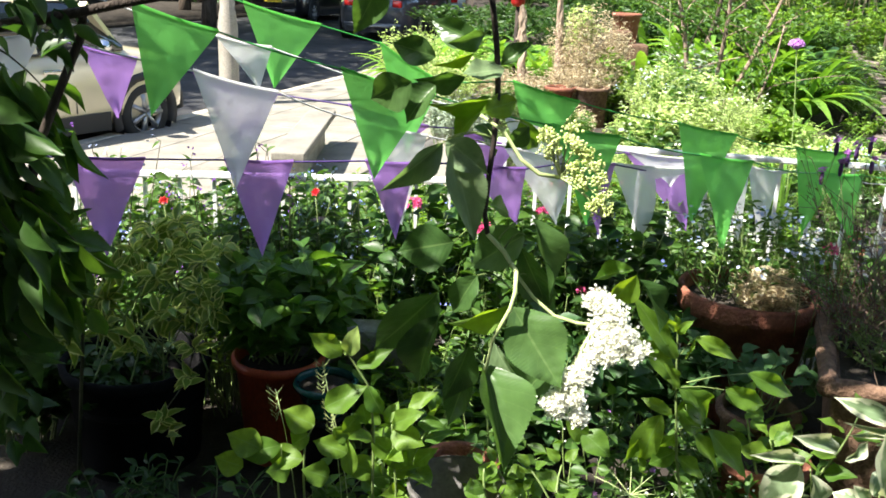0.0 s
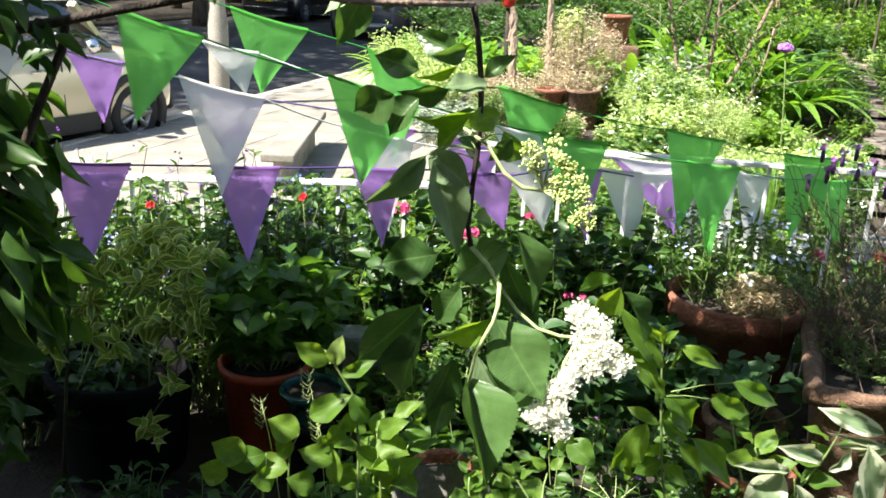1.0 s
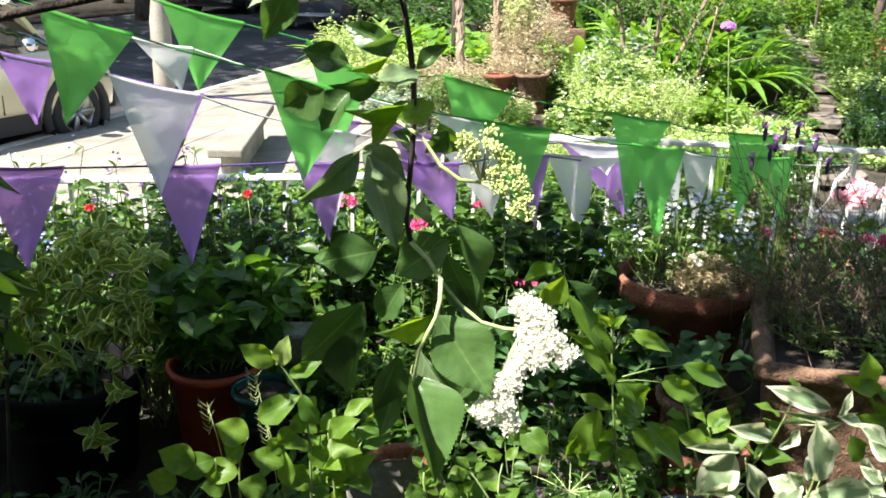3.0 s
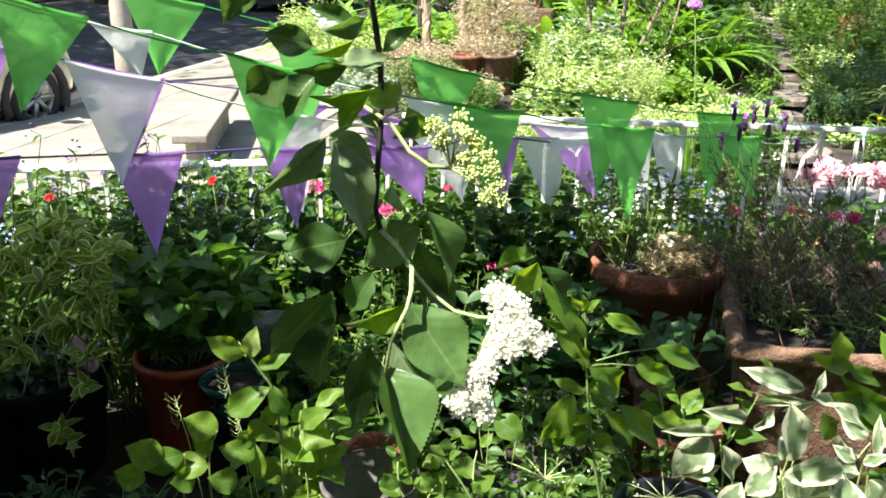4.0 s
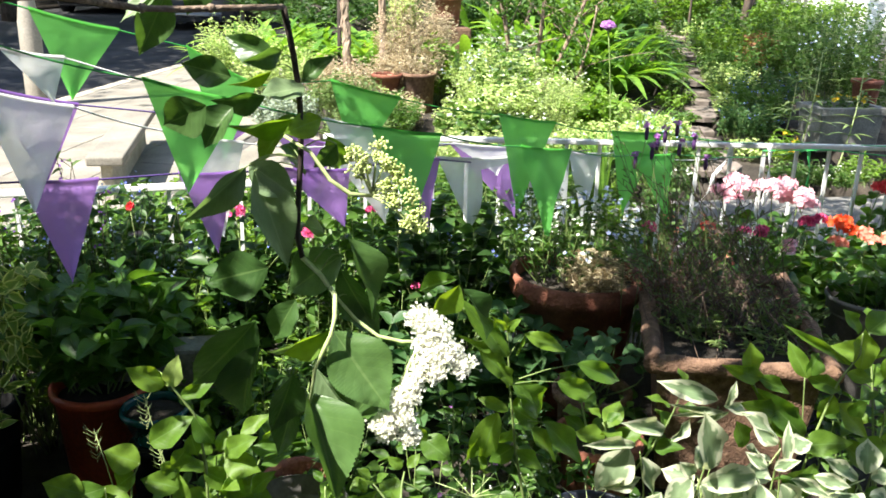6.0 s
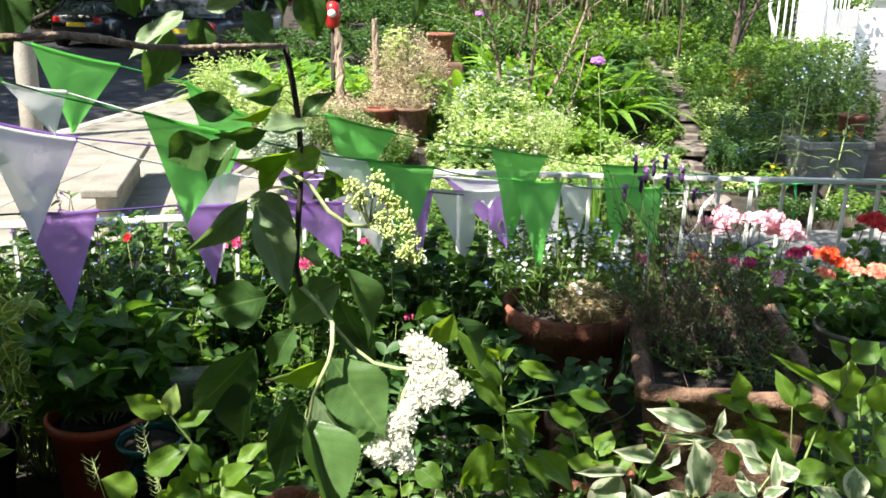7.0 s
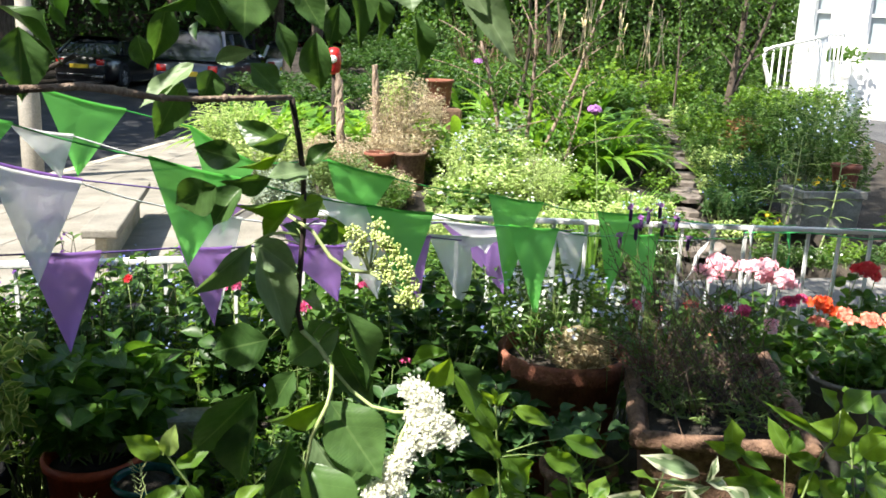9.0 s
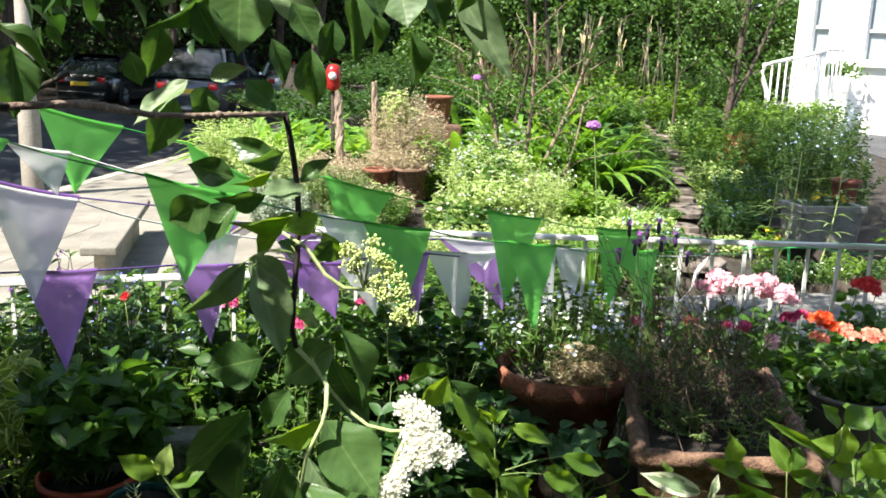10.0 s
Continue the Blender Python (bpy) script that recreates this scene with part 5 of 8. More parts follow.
elder_leaf((-0.079, 1.490, 1.603), (-0.160, 1.470, 1.527), 0.051, -25, "elder_lit", "hero_c")
elder_leaf((-0.096, 1.480, 1.573), (-0.138, 1.460, 1.482), 0.056, 15, "elder", "hero")
elder_leaf((-0.050, 1.500, 1.592), (-0.064, 1.480, 1.543), 0.051, 20, "elder", "hero_b")
elder_leaf((-0.044, 1.470, 1.609), (0.015, 1.440, 1.628), 0.030, -15, "elder_lit", "hero")
elder_leaf((0.010, 1.490, 1.606), (0.060, 1.490, 1.554), 0.053, 25, "elder", "hero_c")
elder_leaf((0.120, 1.550, 1.659), (0.125, 1.550, 1.556), 0.055, -20, "elder", "hero_b")
elder_leaf((0.178, 1.490, 1.772), (0.196, 1.470, 1.638), 0.051, 20, "elder", "hero")
elder_leaf((0.251, 1.450, 1.780), (0.264, 1.420, 1.696), 0.084, -12, "elder_lit", "hero_c")
elder_leaf((0.219, 1.520, 1.728), (0.234, 1.520, 1.645), 0.042, 20, "elder", "hero_b")
elder_leaf((0.285, 1.520, 1.694), (0.304, 1.520, 1.583), 0.051, 20, "elder", "hero_b")
elder_leaf((0.336, 1.440, 1.775), (0.437, 1.390, 1.620), 0.056, -20, "elder_lit", "hero")
elder_leaf((0.382, 1.520, 1.735), (0.414, 1.520, 1.643), 0.044, 30, "elder", "hero_b")
elder_leaf((0.425, 1.520, 1.747), (0.441, 1.520, 1.677), 0.039, -30, "elder", "hero")
elder_leaf((-0.346, 1.420, 1.676), (-0.250, 1.400, 1.618), 0.034, 40, "elder", "hero_b")
elder_leaf((-0.322, 1.420, 1.649), (-0.315, 1.400, 1.543), 0.073, 20, "elder", "hero")
elder_leaf((-0.122, 1.540, 1.697), (-0.146, 1.560, 1.596), 0.050, 20, "elder", "hero")
elder_leaf((-0.156, 1.420, 1.644), (-0.143, 1.420, 1.593), 0.037, -20, "elder", "hero")
elder_leaf((0.051, 1.360, 1.672), (0.075, 1.360, 1.604), 0.033, 10, "elder", "hero")
elder_leaf((0.290, 1.380, 1.753), (0.320, 1.380, 1.695), 0.042, -10, "elder", "hero_b")
elder_leaf((0.081, 1.400, 1.727), (0.120, 1.400, 1.661), 0.045, 10, "elder", "hero_c")
elder_leaf((-0.060, 1.420, 1.721), (-0.027, 1.420, 1.656), 0.047, -20, "elder", "hero")
elder_leaf((0.147, 1.420, 1.705), (0.134, 1.420, 1.636), 0.044, 10, "elder", "hero")
elder_leaf((0.198, 1.380, 1.765), (0.213, 1.380, 1.707), 0.044, 20, "elder", "hero_c")
elder_leaf((0.360, 1.400, 1.783), (0.344, 1.400, 1.722), 0.044, 20, "elder", "hero")

# leafy sprays higher up and at the dark street side of the same tree
def thinned(P, reach=0.085):
    """True for the leaves that do not stand between the sun and the blossom or the topmost leaves."""
    far = np.full(len(P), 9.0)
    for p in BLOOM + TOPS:
        q = P - p
        far = np.minimum(far, np.linalg.norm(np.cross(q, np.array(SUN)), axis=1) + 9.0 * (q @ np.array(SUN) < 0.3))
    return far > reach


def spray(g, r, a, b, n, size, droop=0.5):
    a, b = np.array(a), np.array(b)
    t = r.uniform(0.1, 1, n)
    P = a + (b - a) * t[:, None] + r.normal(0, 0.05, (n, 3))
    P = P[thinned(P)]
    n = len(P)
    if not n:
        return
    D = unit(b - a) * 0.5 + r.normal(0, 0.7, (n, 3)) - np.array((0, 0, droop))
    scatter(g, T["leaf"], P, D, r.normal(0, 0.5, (n, 3)) + np.array((0, -0.3, 1)), size * r.uniform(0.7, 1.25, n), size * 0.55 * r.uniform(0.8, 1.2, n))


GAPS = [np.array(p) for p in ((-0.68, 2.27, 1.37), (-0.53, 2.38, 1.20), (-0.55, 2.62, 1.32), (-0.16, 2.41, 1.24), (-0.07, 2.65, 1.01), (-0.49, 2.82, 1.37), (0.4, 2.47, 1.07), (-0.5, 2.53, 0.94), (0.36, 2.9, 0.91), (-0.72, 2.45, 0.6), (-0.22, 1.85, 0.5), (-0.30, 1.80, 0.42), (0.02, 1.85, 0.45), (1.95, 3.38, 0.72), (2.15, 3.36, 0.72), (2.3, 3.32, 0.65), (2.6, 3.26, 0.53), (0.93, 2.74, 0.95), (-0.75, 3.1, 0.75), (-0.3, 3.1, 0.75), (-1.0, 2.5, 0.92), (0.05, 3.05, 0.75), (-0.55, 2.95, 0.80), (-0.15, 2.62, 0.45), (-0.95, 3.0, 0.8), (1.72, 2.75, 0.55))]


BLOOM = [np.array(p) for p in ((0.27, 1.35, 1.08), (0.32, 1.33, 1.03), (0.25, 1.33, 0.96), (0.23, 1.33, 0.90), (0.22, 1.36, 1.31), (0.18, 1.36, 1.34), (0.25, 1.35, 1.26), (-0.06, 1.40, 1.40), (0.13, 1.40, 1.06), (0.13, 1.30, 0.88), (0.0, 1.45, 1.62), (0.22, 1.45, 1.65), (-0.16, 1.47, 1.58), (0.38, 1.45, 1.70), (-0.02, 1.45, 1.72))]


TOPS = [np.array(p) for p in ((0.0, 1.45, 1.70), (0.20, 1.45, 1.72), (0.38, 1.45, 1.70), (-0.12, 1.48, 1.58), (-0.32, 1.42, 1.60))]


def sun_gap(c, reach=0.25):
    """True where sprays are left out so that the sun gets down to the bunting."""
    return min(np.linalg.norm(np.cross(c - p, SUN)) for p in GAPS) < reach or min(np.linalg.norm(np.cross(c - p, SUN)) for p in BLOOM) < 0.17 or min(np.linalg.norm(np.cross(c - p, SUN)) for p in TOPS) < 0.34


r = np.random.default_rng(21)
g = Geo()
for k in range(165):      # crown over the street side of the pots, higher than the view
    c = np.array((r.uniform(-2.7, -0.35), r.uniform(1.55, 2.5), r.uniform(2.3, 3.2)))
    if noise.noise(Vector(c * 1.7)) > 0.18 or sun_gap(c):
        continue
    spray(g, r, c, c + np.array((r.normal(0, 0.25), r.normal(0, 0.2), -0.15)), 30, 0.115)
for k in range(110):
    c = np.array((r.uniform(-3.2, -1.75), r.uniform(0.5, 1.7), r.uniform(2.1, 3.2)))
    if sun_gap(c, 0.2):
        continue
    spray(g, r, c, c + np.array((r.normal(0, 0.25), r.normal(0, 0.2), -0.15)), 40, 0.115)
for k in range(80):
    c = np.array((r.uniform(-0.3, 1.3), r.uniform(1.45, 3.1), r.uniform(2.3, 2.8)))
    if noise.noise(Vector(c * 2.1)) > 0.12 or sun_gap(c, 0.2):
        continue
    spray(g, r, c, c + np.array((r.normal(0, 0.25), r.normal(0, 0.2), -0.15)), 28, 0.11)
for k in range(46):     # unseen sprays added up the sun line to shade the clay pots
    z = r.uniform(2.3, 2.9)
    c = np.array((r.uniform(0.95, 1.45), r.uniform(2.2, 3.1), 0.5)) + SUN * (z - 0.5) / SUN.z
    if noise.noise(Vector(c * 2.4)) > 0.1 or sun_gap(c, 0.18):
        continue
    spray(g, r, c, c + np.array((r.normal(0, 0.2), r.normal(0, 0.2), -0.12)), 28, 0.11)
for k in range(30):     # more unseen sprays to shade the round pot and the small plants before it
    z = r.uniform(2.3, 2.7)
    c = np.array((r.uniform(0.62, 1.25), r.uniform(2.15, 2.95), 0.45)) + SUN * (z - 0.45) / SUN.z
    if sun_gap(c, 0.1) or noise.noise(Vector(c * 4.0)) > 0.2:
        continue
    spray(g, r, c, c + np.array((r.normal(0, 0.15), r.normal(0, 0.15), -0.1)), 16, 0.10)
for k in range(34):     # a low dense layer added out of view to darken the tubs
    c = np.array((r.uniform(-1.9, -0.8), r.uniform(1.75, 2.5), r.uniform(1.85, 2.3)))
    if sun_gap(c, 0.16):
        continue
    spray(g, r, c, c + np.array((r.normal(0, 0.12), r.normal(0, 0.15), -0.05)), 30, 0.10, 0.1)
for k in range(22):     # and unseen ones to shade the geraniums
    z = r.uniform(2.4, 2.9)
    c = np.array((r.uniform(1.7, 3.0), r.uniform(2.5, 3.3), 0.5)) + SUN * (z - 0.5) / SUN.z
    if noise.noise(Vector(c * 2.9)) > 0.05 or sun_gap(c, 0.14):
        continue
    spray(g, r, c, c + np.array((r.normal(0, 0.15), r.normal(0, 0.15), -0.1)), 18, 0.10)
for k in range(26):     # more of them added to shade the railing
    z = r.uniform(2.4, 3.0)
    x = r.uniform(0.9, 3.4)
    c = np.array((x, 4.17 - 0.167 * x + r.uniform(-0.1, 0.8), 0.55)) + SUN * (z - 0.55) / SUN.z
    if noise.noise(Vector(c * 2.2)) > 0.2 or sun_gap(c, 0.2):
        continue
    spray(g, r, c, c + np.array((r.normal(0, 0.2), r.normal(0, 0.2), -0.12)), 28, 0.11)
for k in range(26):     # unseen sprays added to put shade on the hydrangea
    z = r.uniform(2.3, 2.7)
    c = np.array((r.uniform(-0.75, -0.2), r.uniform(2.5, 2.9), 0.5)) + SUN * (z - 0.5) / SUN.z
    spray(g, r, c, c + np.array((r.normal(0, 0.15), r.normal(0, 0.15), -0.1)), 18, 0.10)
for k in range(30):     # a thin unseen veil added to shade the dogwood
    z = r.uniform(2.2, 2.7)
    c = np.array((r.uniform(0.85, 2.3), r.uniform(1.45, 2.1), 0.5)) + SUN * (z - 0.5) / SUN.z
    if noise.noise(Vector(c * 2.6)) > 0.1 or min(np.linalg.norm(np.cross(c - p, SUN)) for p in BLOOM) < 0.36:
        continue
    spray(g, r, c, c + np.array((r.normal(0, 0.2), r.normal(0, 0.15), -0.1)), 18, 0.10)
# loose unseen leaves added sunward to leave most hanging leaves in broken shade
for p in ((-0.04, 1.45, 0.99), (-0.07, 1.45, 0.93), (0.02, 1.43, 0.95), (0.05, 1.42, 0.90), (0.10, 1.42, 1.13), (-0.02, 1.47, 1.12), (-0.09, 1.46, 0.97),
          (-0.05, 1.42, 1.47), (0.01, 1.48, 1.50), (-0.09, 1.44, 0.90)):
    c = np.array(p) + SUN * r.uniform(0.95, 1.25) + r.normal(0, 0.02, 3)
    n = 7
    scatter(g, T["leaf"], c + r.normal(0, 0.035, (n, 3)), r.normal(0, 1, (n, 3)), r.normal(0, 0.4, (n, 3)) + np.array(SUN), 0.085 * r.uniform(0.8, 1.2, n), 0.048)
for k in range(9):       # a few unseen leaves added to shade the tipped shoots before the planter
    c = np.array((r.uniform(1.05, 1.75), r.uniform(1.75, 2.1), 0.5))
    c = c + np.array(SUN) * (r.uniform(2.2, 2.6) - 0.5) / SUN.z
    spray(g, r, c, c + np.array((r.normal(0, 0.1), r.normal(0, 0.1), -0.05)), 12, 0.09)
for k in range(24):      # patchy unseen cover added to shade the sunny foreground plants
    z = r.uniform(2.0, 2.6)
    c = np.array((r.uniform(0.15, 1.0), r.uniform(1.6, 2.35), 0.42))
    if noise.noise(Vector((c[0] * 3.1, c[1] * 3.1, 7.0))) > 0.06:
        continue
    c = c + np.array(SUN) * (z - 0.42) / SUN.z
    if min(np.linalg.norm(np.cross(c - p, SUN)) for p in BLOOM) < 0.13:
        continue
    spray(g, r, c, c + np.array((r.normal(0, 0.1), r.normal(0, 0.1), -0.05)), 12, 0.09)
# holds the elder's crown together with the sprays added only for shade
obj("crown", g, L["elder_crown"], elder, kind="stuff")
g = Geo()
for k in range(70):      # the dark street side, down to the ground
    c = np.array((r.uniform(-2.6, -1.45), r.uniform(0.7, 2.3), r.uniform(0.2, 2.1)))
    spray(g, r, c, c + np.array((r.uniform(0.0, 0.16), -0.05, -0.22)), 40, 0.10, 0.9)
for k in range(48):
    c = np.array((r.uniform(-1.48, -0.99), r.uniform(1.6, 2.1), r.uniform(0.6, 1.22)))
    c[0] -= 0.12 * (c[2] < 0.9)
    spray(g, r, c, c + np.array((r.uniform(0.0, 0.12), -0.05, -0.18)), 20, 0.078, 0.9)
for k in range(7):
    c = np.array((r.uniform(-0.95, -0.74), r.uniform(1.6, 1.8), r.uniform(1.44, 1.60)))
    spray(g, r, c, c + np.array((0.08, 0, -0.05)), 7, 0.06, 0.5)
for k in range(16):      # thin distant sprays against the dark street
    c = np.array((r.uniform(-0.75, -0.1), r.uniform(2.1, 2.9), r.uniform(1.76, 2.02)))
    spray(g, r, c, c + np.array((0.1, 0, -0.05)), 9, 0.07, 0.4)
# darker leaves than the crown's: the street side's shade is put into the colour
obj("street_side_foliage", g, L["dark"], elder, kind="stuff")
g, sg = Geo(), Geo()
for k in range(46):      # long drooping leaves on the near limbs
    z = r.uniform(0.82, 1.36)
    edge = -0.84 + 0.08 * math.exp(-((z - 1.02) / 0.10) ** 2)
    c = np.array((edge - abs(r.normal(0, 0.11)) - 0.03, r.uniform(1.66, 1.92), z))
    e = c + np.array((r.uniform(0.02, 0.10), -0.03, -0.05))
    tube(sg, bow(c - np.array((0.10, -0.05, -0.05)), e, 0.02, 5), np.linspace(0.003, 0.0015, 5), 5)
    n = 7
    P = c + (e - c) * r.uniform(0, 1, n)[:, None] + r.normal(0, 0.02, (n, 3))
    D = r.normal(0, 0.5, (n, 3)) + np.array((0.35, -0.1, -1.0))
    scatter(g, T["leaf6"], P, D, r.normal(0, 0.4, (n, 3)) + np.array((-0.2, -0.8, 0.5)), 0.115 * r.uniform(0.7, 1.2, n), 0.046 * r.uniform(0.8, 1.2, n))
obj("drooping_leaves", g, L["elder_crown"], elder, kind="stuff")
obj("leaf_stalks", sg, M["stem_dark"], elder, kind="stuff")

# ---- plants ----
def stems_and_leaves(th, r, base, height, spread, stems, per, leaf, width, tmpl, leaf_mat, stem_mat, start=0.3, up=0.25, lean=(0, 0), foot=0.05, stem_r=0.003, jitter=0.0, name="foliage", tilt=0.45, pairs=False):
    """Bushy growth: bowed stems from a foot, leaves set along them and turned up to the light."""
    base = np.array(base, float)
    g, sg = Geo(), Geo()
    ang = r.uniform(0, 2 * math.pi, stems)
    rad = np.sqrt(r.random(stems)) * spread
    tips = base + np.stack([np.cos(ang) * rad + lean[0], np.sin(ang) * rad + lean[1], height * r.uniform(0.62, 1.0, stems) * (1 - 0.25 * (rad / max(spread, 1e-6)) ** 2)], 1)
    foots = base + np.stack([np.cos(ang) * foot * r.random(stems), np.sin(ang) * foot * r.random(stems), np.zeros(stems)], 1)
    P, D, N = [], [], []
    for a, b in zip(foots, tips):
        c = bow(a, b, 0.04 * height, 6, (0.03 * r.normal(), 0.03 * r.normal(), 0))
        tube(sg, c, np.linspace(stem_r, stem_r * 0.45, 6), 4, False)
        t = np.sort(r.uniform(start, 1.0, per)) * 5
        t[-2:] = 4.97
        i = np.minimum(t.astype(int), 4)
        p = c[i] + (c[i + 1] - c[i]) * (t - i)[:, None]
        az = r.uniform(0, 2 * math.pi, per) if not pairs else np.arange(per) * math.pi + (np.arange(per) // 2) * (math.pi / 2) + r.normal(0, 0.3, per)
        d = np.stack([np.cos(az), np.sin(az), np.full(per, up)], 1) + r.normal(0, 0.25, (per, 3))
        P.append(p + r.normal(0, 1, (per, 3)) * jitter), D.append(d), N.append(r.normal(0, tilt, (per, 3)) + np.array((-0.1, -0.15, 1)))
    P, D, N = np.concatenate(P), np.concatenate(D), np.concatenate(N)
    k = len(P)
    s = r.uniform(0.65, 1.2, k)
    scatter(g, T[tmpl], P, D, N, leaf * s, width * s * r.uniform(0.85, 1.15, k))
    obj("stem_growth", sg, stem_mat, th, kind="stuff")
    obj(name, g, leaf_mat, th, kind="stuff")
    return tips


def flowers(th, r, pts, size, mat, petals=5, name="blossom", ball=None, n=1, spread=0.0, face=(0, -0.5, 1)):
    """Small open flowers at or round the given points."""
    g = Geo()
    for p in pts:
        for k in range(n):
            if ball:
                q = unit(r.normal(0, 1, 3))
                q[2] = abs(q[2]) * 0.8
                rosette(g, np.array(p) + q * ball * r.uniform(0.55, 1.15), q + np.array((0, -0.25, 0.1)), size * r.uniform(0.8, 1.2), petals)
            else:
                rosette(g, np.array(p) + r.normal(0, 1, 3) * spread, np.array(face) + r.normal(0, 0.5, 3), size * r.uniform(0.8, 1.2), petals)
    obj(name, g, mat, th, kind="stuff")


def bush(name, label, base, height, spread, stems, per, leaf, width, tmpl, mat, seed, stem_mat=None, category="plant", **more):
    r = np.random.default_rng(seed)
    base = lifted(base)
    th = thing(name, label, category, more.pop("group", ""), at=tuple(base))
    tips = stems_and_leaves(th, r, base, height, spread, stems, per, leaf, width, tmpl, mat, stem_mat or M["stem_green"], **more)
    return th, tips, r


def pot(name, label, at, radius, height, mat, taper=0.75, lip=0.02, lip_h=0.035, soil=0.04, wobble=0.0, group="plant pots"):
    """A round plant pot with a rolled lip, hollow inside, filled with earth."""
    at = lifted(at)
    th = thing(name, label, "plant pot", group, at=at)
    g = Geo()
    R, r0 = radius, radius * taper
    lathe(g, [(0.0, 0), (r0 * 0.97, 0), (r0, 0.01), (R - lip, height - lip_h - 0.004), (R - lip * 0.2, height - lip_h), (R, height - lip_h * 0.6), (R, height - 0.008), (R - 0.006, height), (R - lip * 0.9, height), (R - lip * 1.2, height - 0.01), (R - lip * 1.35, height - soil)], 48, at, wobble)
    obj("shell", g, mat, th)
    g = Geo()
    lathe(g, [(0, height - soil + 0.012), ((R - lip * 1.3) * 0.6, height - soil + 0.008), (R - lip * 1.36, height - soil - 0.004)], 24, at, 0.01)
    obj("soil", g, M["soil"], th)
    return th


# variegated euonymus in the large black tub
pot("plant_pot", "large black plastic tub in deep shade", (-0.93, 2.62, 0.0), 0.235, 0.36, M["black_plastic"], 0.8, soil=0.13)
r = np.random.default_rng(101)
th = thing("euonymus", "variegated euonymus bush with cream-edged leaves in a black tub", "shrub", at=(-0.92, 2.62, 0.32))


def whorl(g, c, axis, n, size):
    """A rosette of leaves at a shoot's node."""
    axis = unit(axis)
    a = unit(np.cross(axis, (0.2, 0.9, 0.1)))
    b = np.cross(axis, a)
    az = np.arange(n) * 2 * math.pi / n + r.uniform(0, 1) + r.normal(0, 0.45, n)
    D = np.cos(az)[:, None] * a + np.sin(az)[:, None] * b + axis * r.uniform(-0.3, 0.9, n)[:, None]
    scatter(g, T["leaf6"], c + r.normal(0, 0.008, (n, 3)), D, np.repeat(axis[None], n, 0) + r.normal(0, 0.25, (n, 3)), size * r.uniform(0.7, 1.2, n), size * 0.44 * r.uniform(0.85, 1.2, n))


sg, g = Geo(), Geo()
for x, y, z in [(-0.78, 2.55, 0.72), (-0.68, 2.52, 0.73), (-0.68, 2.48, 0.66), (-0.74, 2.44, 0.58), (-0.69, 2.45, 0.58), (-0.79, 2.46, 0.57), (-0.95, 2.46, 0.62), (-0.94, 2.42, 0.55), (-0.87, 2.42, 0.51), (-1.03, 2.44, 0.60), (-1.09, 2.48, 0.68), (-1.03, 2.55, 0.75), (-0.86, 2.62, 0.78), (-0.75, 2.60, 0.76), (-0.65, 2.62, 0.73), (-0.94, 2.52, 0.69), (-0.90, 2.58, 0.72), (-1.06, 2.42, 0.50), (-0.81, 2.50, 0.68), (-0.64, 2.46, 0.60), (-1.11, 2.45, 0.58), (-0.79, 2.66, 0.80)]:
    tip = np.array((x, y, z))
    c = bow((-0.92 + 0.12 * r.normal(), 2.62 + 0.08 * r.normal(), 0.33), tip, 0.05, 6)
    tube(sg, c, np.linspace(0.003, 0.0015, 6), 4, False)
    d = np.array((0.25 * r.normal(), -0.55, 0.7 + 0.2 * r.normal()))
    whorl(g, tip, d, 8, 0.060)
    whorl(g, tip - unit(d) * 0.03, d + r.normal(0, 0.3, 3), 6, 0.066)
obj("stem_growth", sg, M["stem_green"], th, kind="stuff")
obj("foliage", g, L["euonymus"], th, kind="stuff")
for x, y, z in ((-0.678, 2.380, 0.503), (-0.701, 2.380, 0.399), (-0.785, 2.380, 0.275), (-0.757, 2.380, 0.228)):
    g = Geo()
    whorl(g, np.array((x, y, z)), np.array((0.3 * r.normal(), -0.6, 0.6)), 8, 0.054)
    obj("trailing_shoot", g, L["euonymus"], th, kind="stuff")
g = Geo()
tube(g, [(-0.678, 2.450, 0.583), (-0.678, 2.380, 0.503), (-0.701, 2.380, 0.399), (-0.785, 2.380, 0.275), (-0.757, 2.380, 0.228)], 0.0025, 5)
obj("trailing_stem", g, M["stem_dark"], th)
bush("low_ivy", "dark ivy-like growth filling the black tub", (-0.93, 2.60, 0.22), 0.17, 0.17, 40, 8, 0.045, 0.03, "leaf6", L["dark"], 105, stem_mat=M["stem_dark"], start=0.4, foot=0.14)
rod = thing("garden_cane", "thin dark garden cane stuck in the tub", "cane", at=(-1.02, 2.42, 0.0))
g = Geo()
tube(g, [(-1.06, 2.40, 0.0), (-0.995, 2.40, 0.615), (-0.94, 2.40, 0.84)], 0.0055, 6)
obj("shaft", g, M["stem_dark"], rod)

# green shrub in the orange-red plastic pot
pot("plant_pot", "orange-red plastic pot half hidden in shade", (-0.48, 2.66, 0.0), 0.152, 0.37, M["orange_pot"], 0.72, 0.014, 0.03)
bush("hydrangea", "deep green hydrangea in an orange plastic pot", (-0.48, 2.68, 0.33), 0.42, 0.27, 44, 16, 0.085, 0.052, "leaf6", L["hydra_stuff"], 102, start=0.25, pairs=True, foot=0.1)
# teal glazed bowl and old stone edging behind it
pot("plant_pot", "teal glazed bowl tucked under the leaves", (-0.305, 2.475, 0.26), 0.10, 0.11, M["teal_glaze"], 0.6, 0.012, 0.02, 0.02)
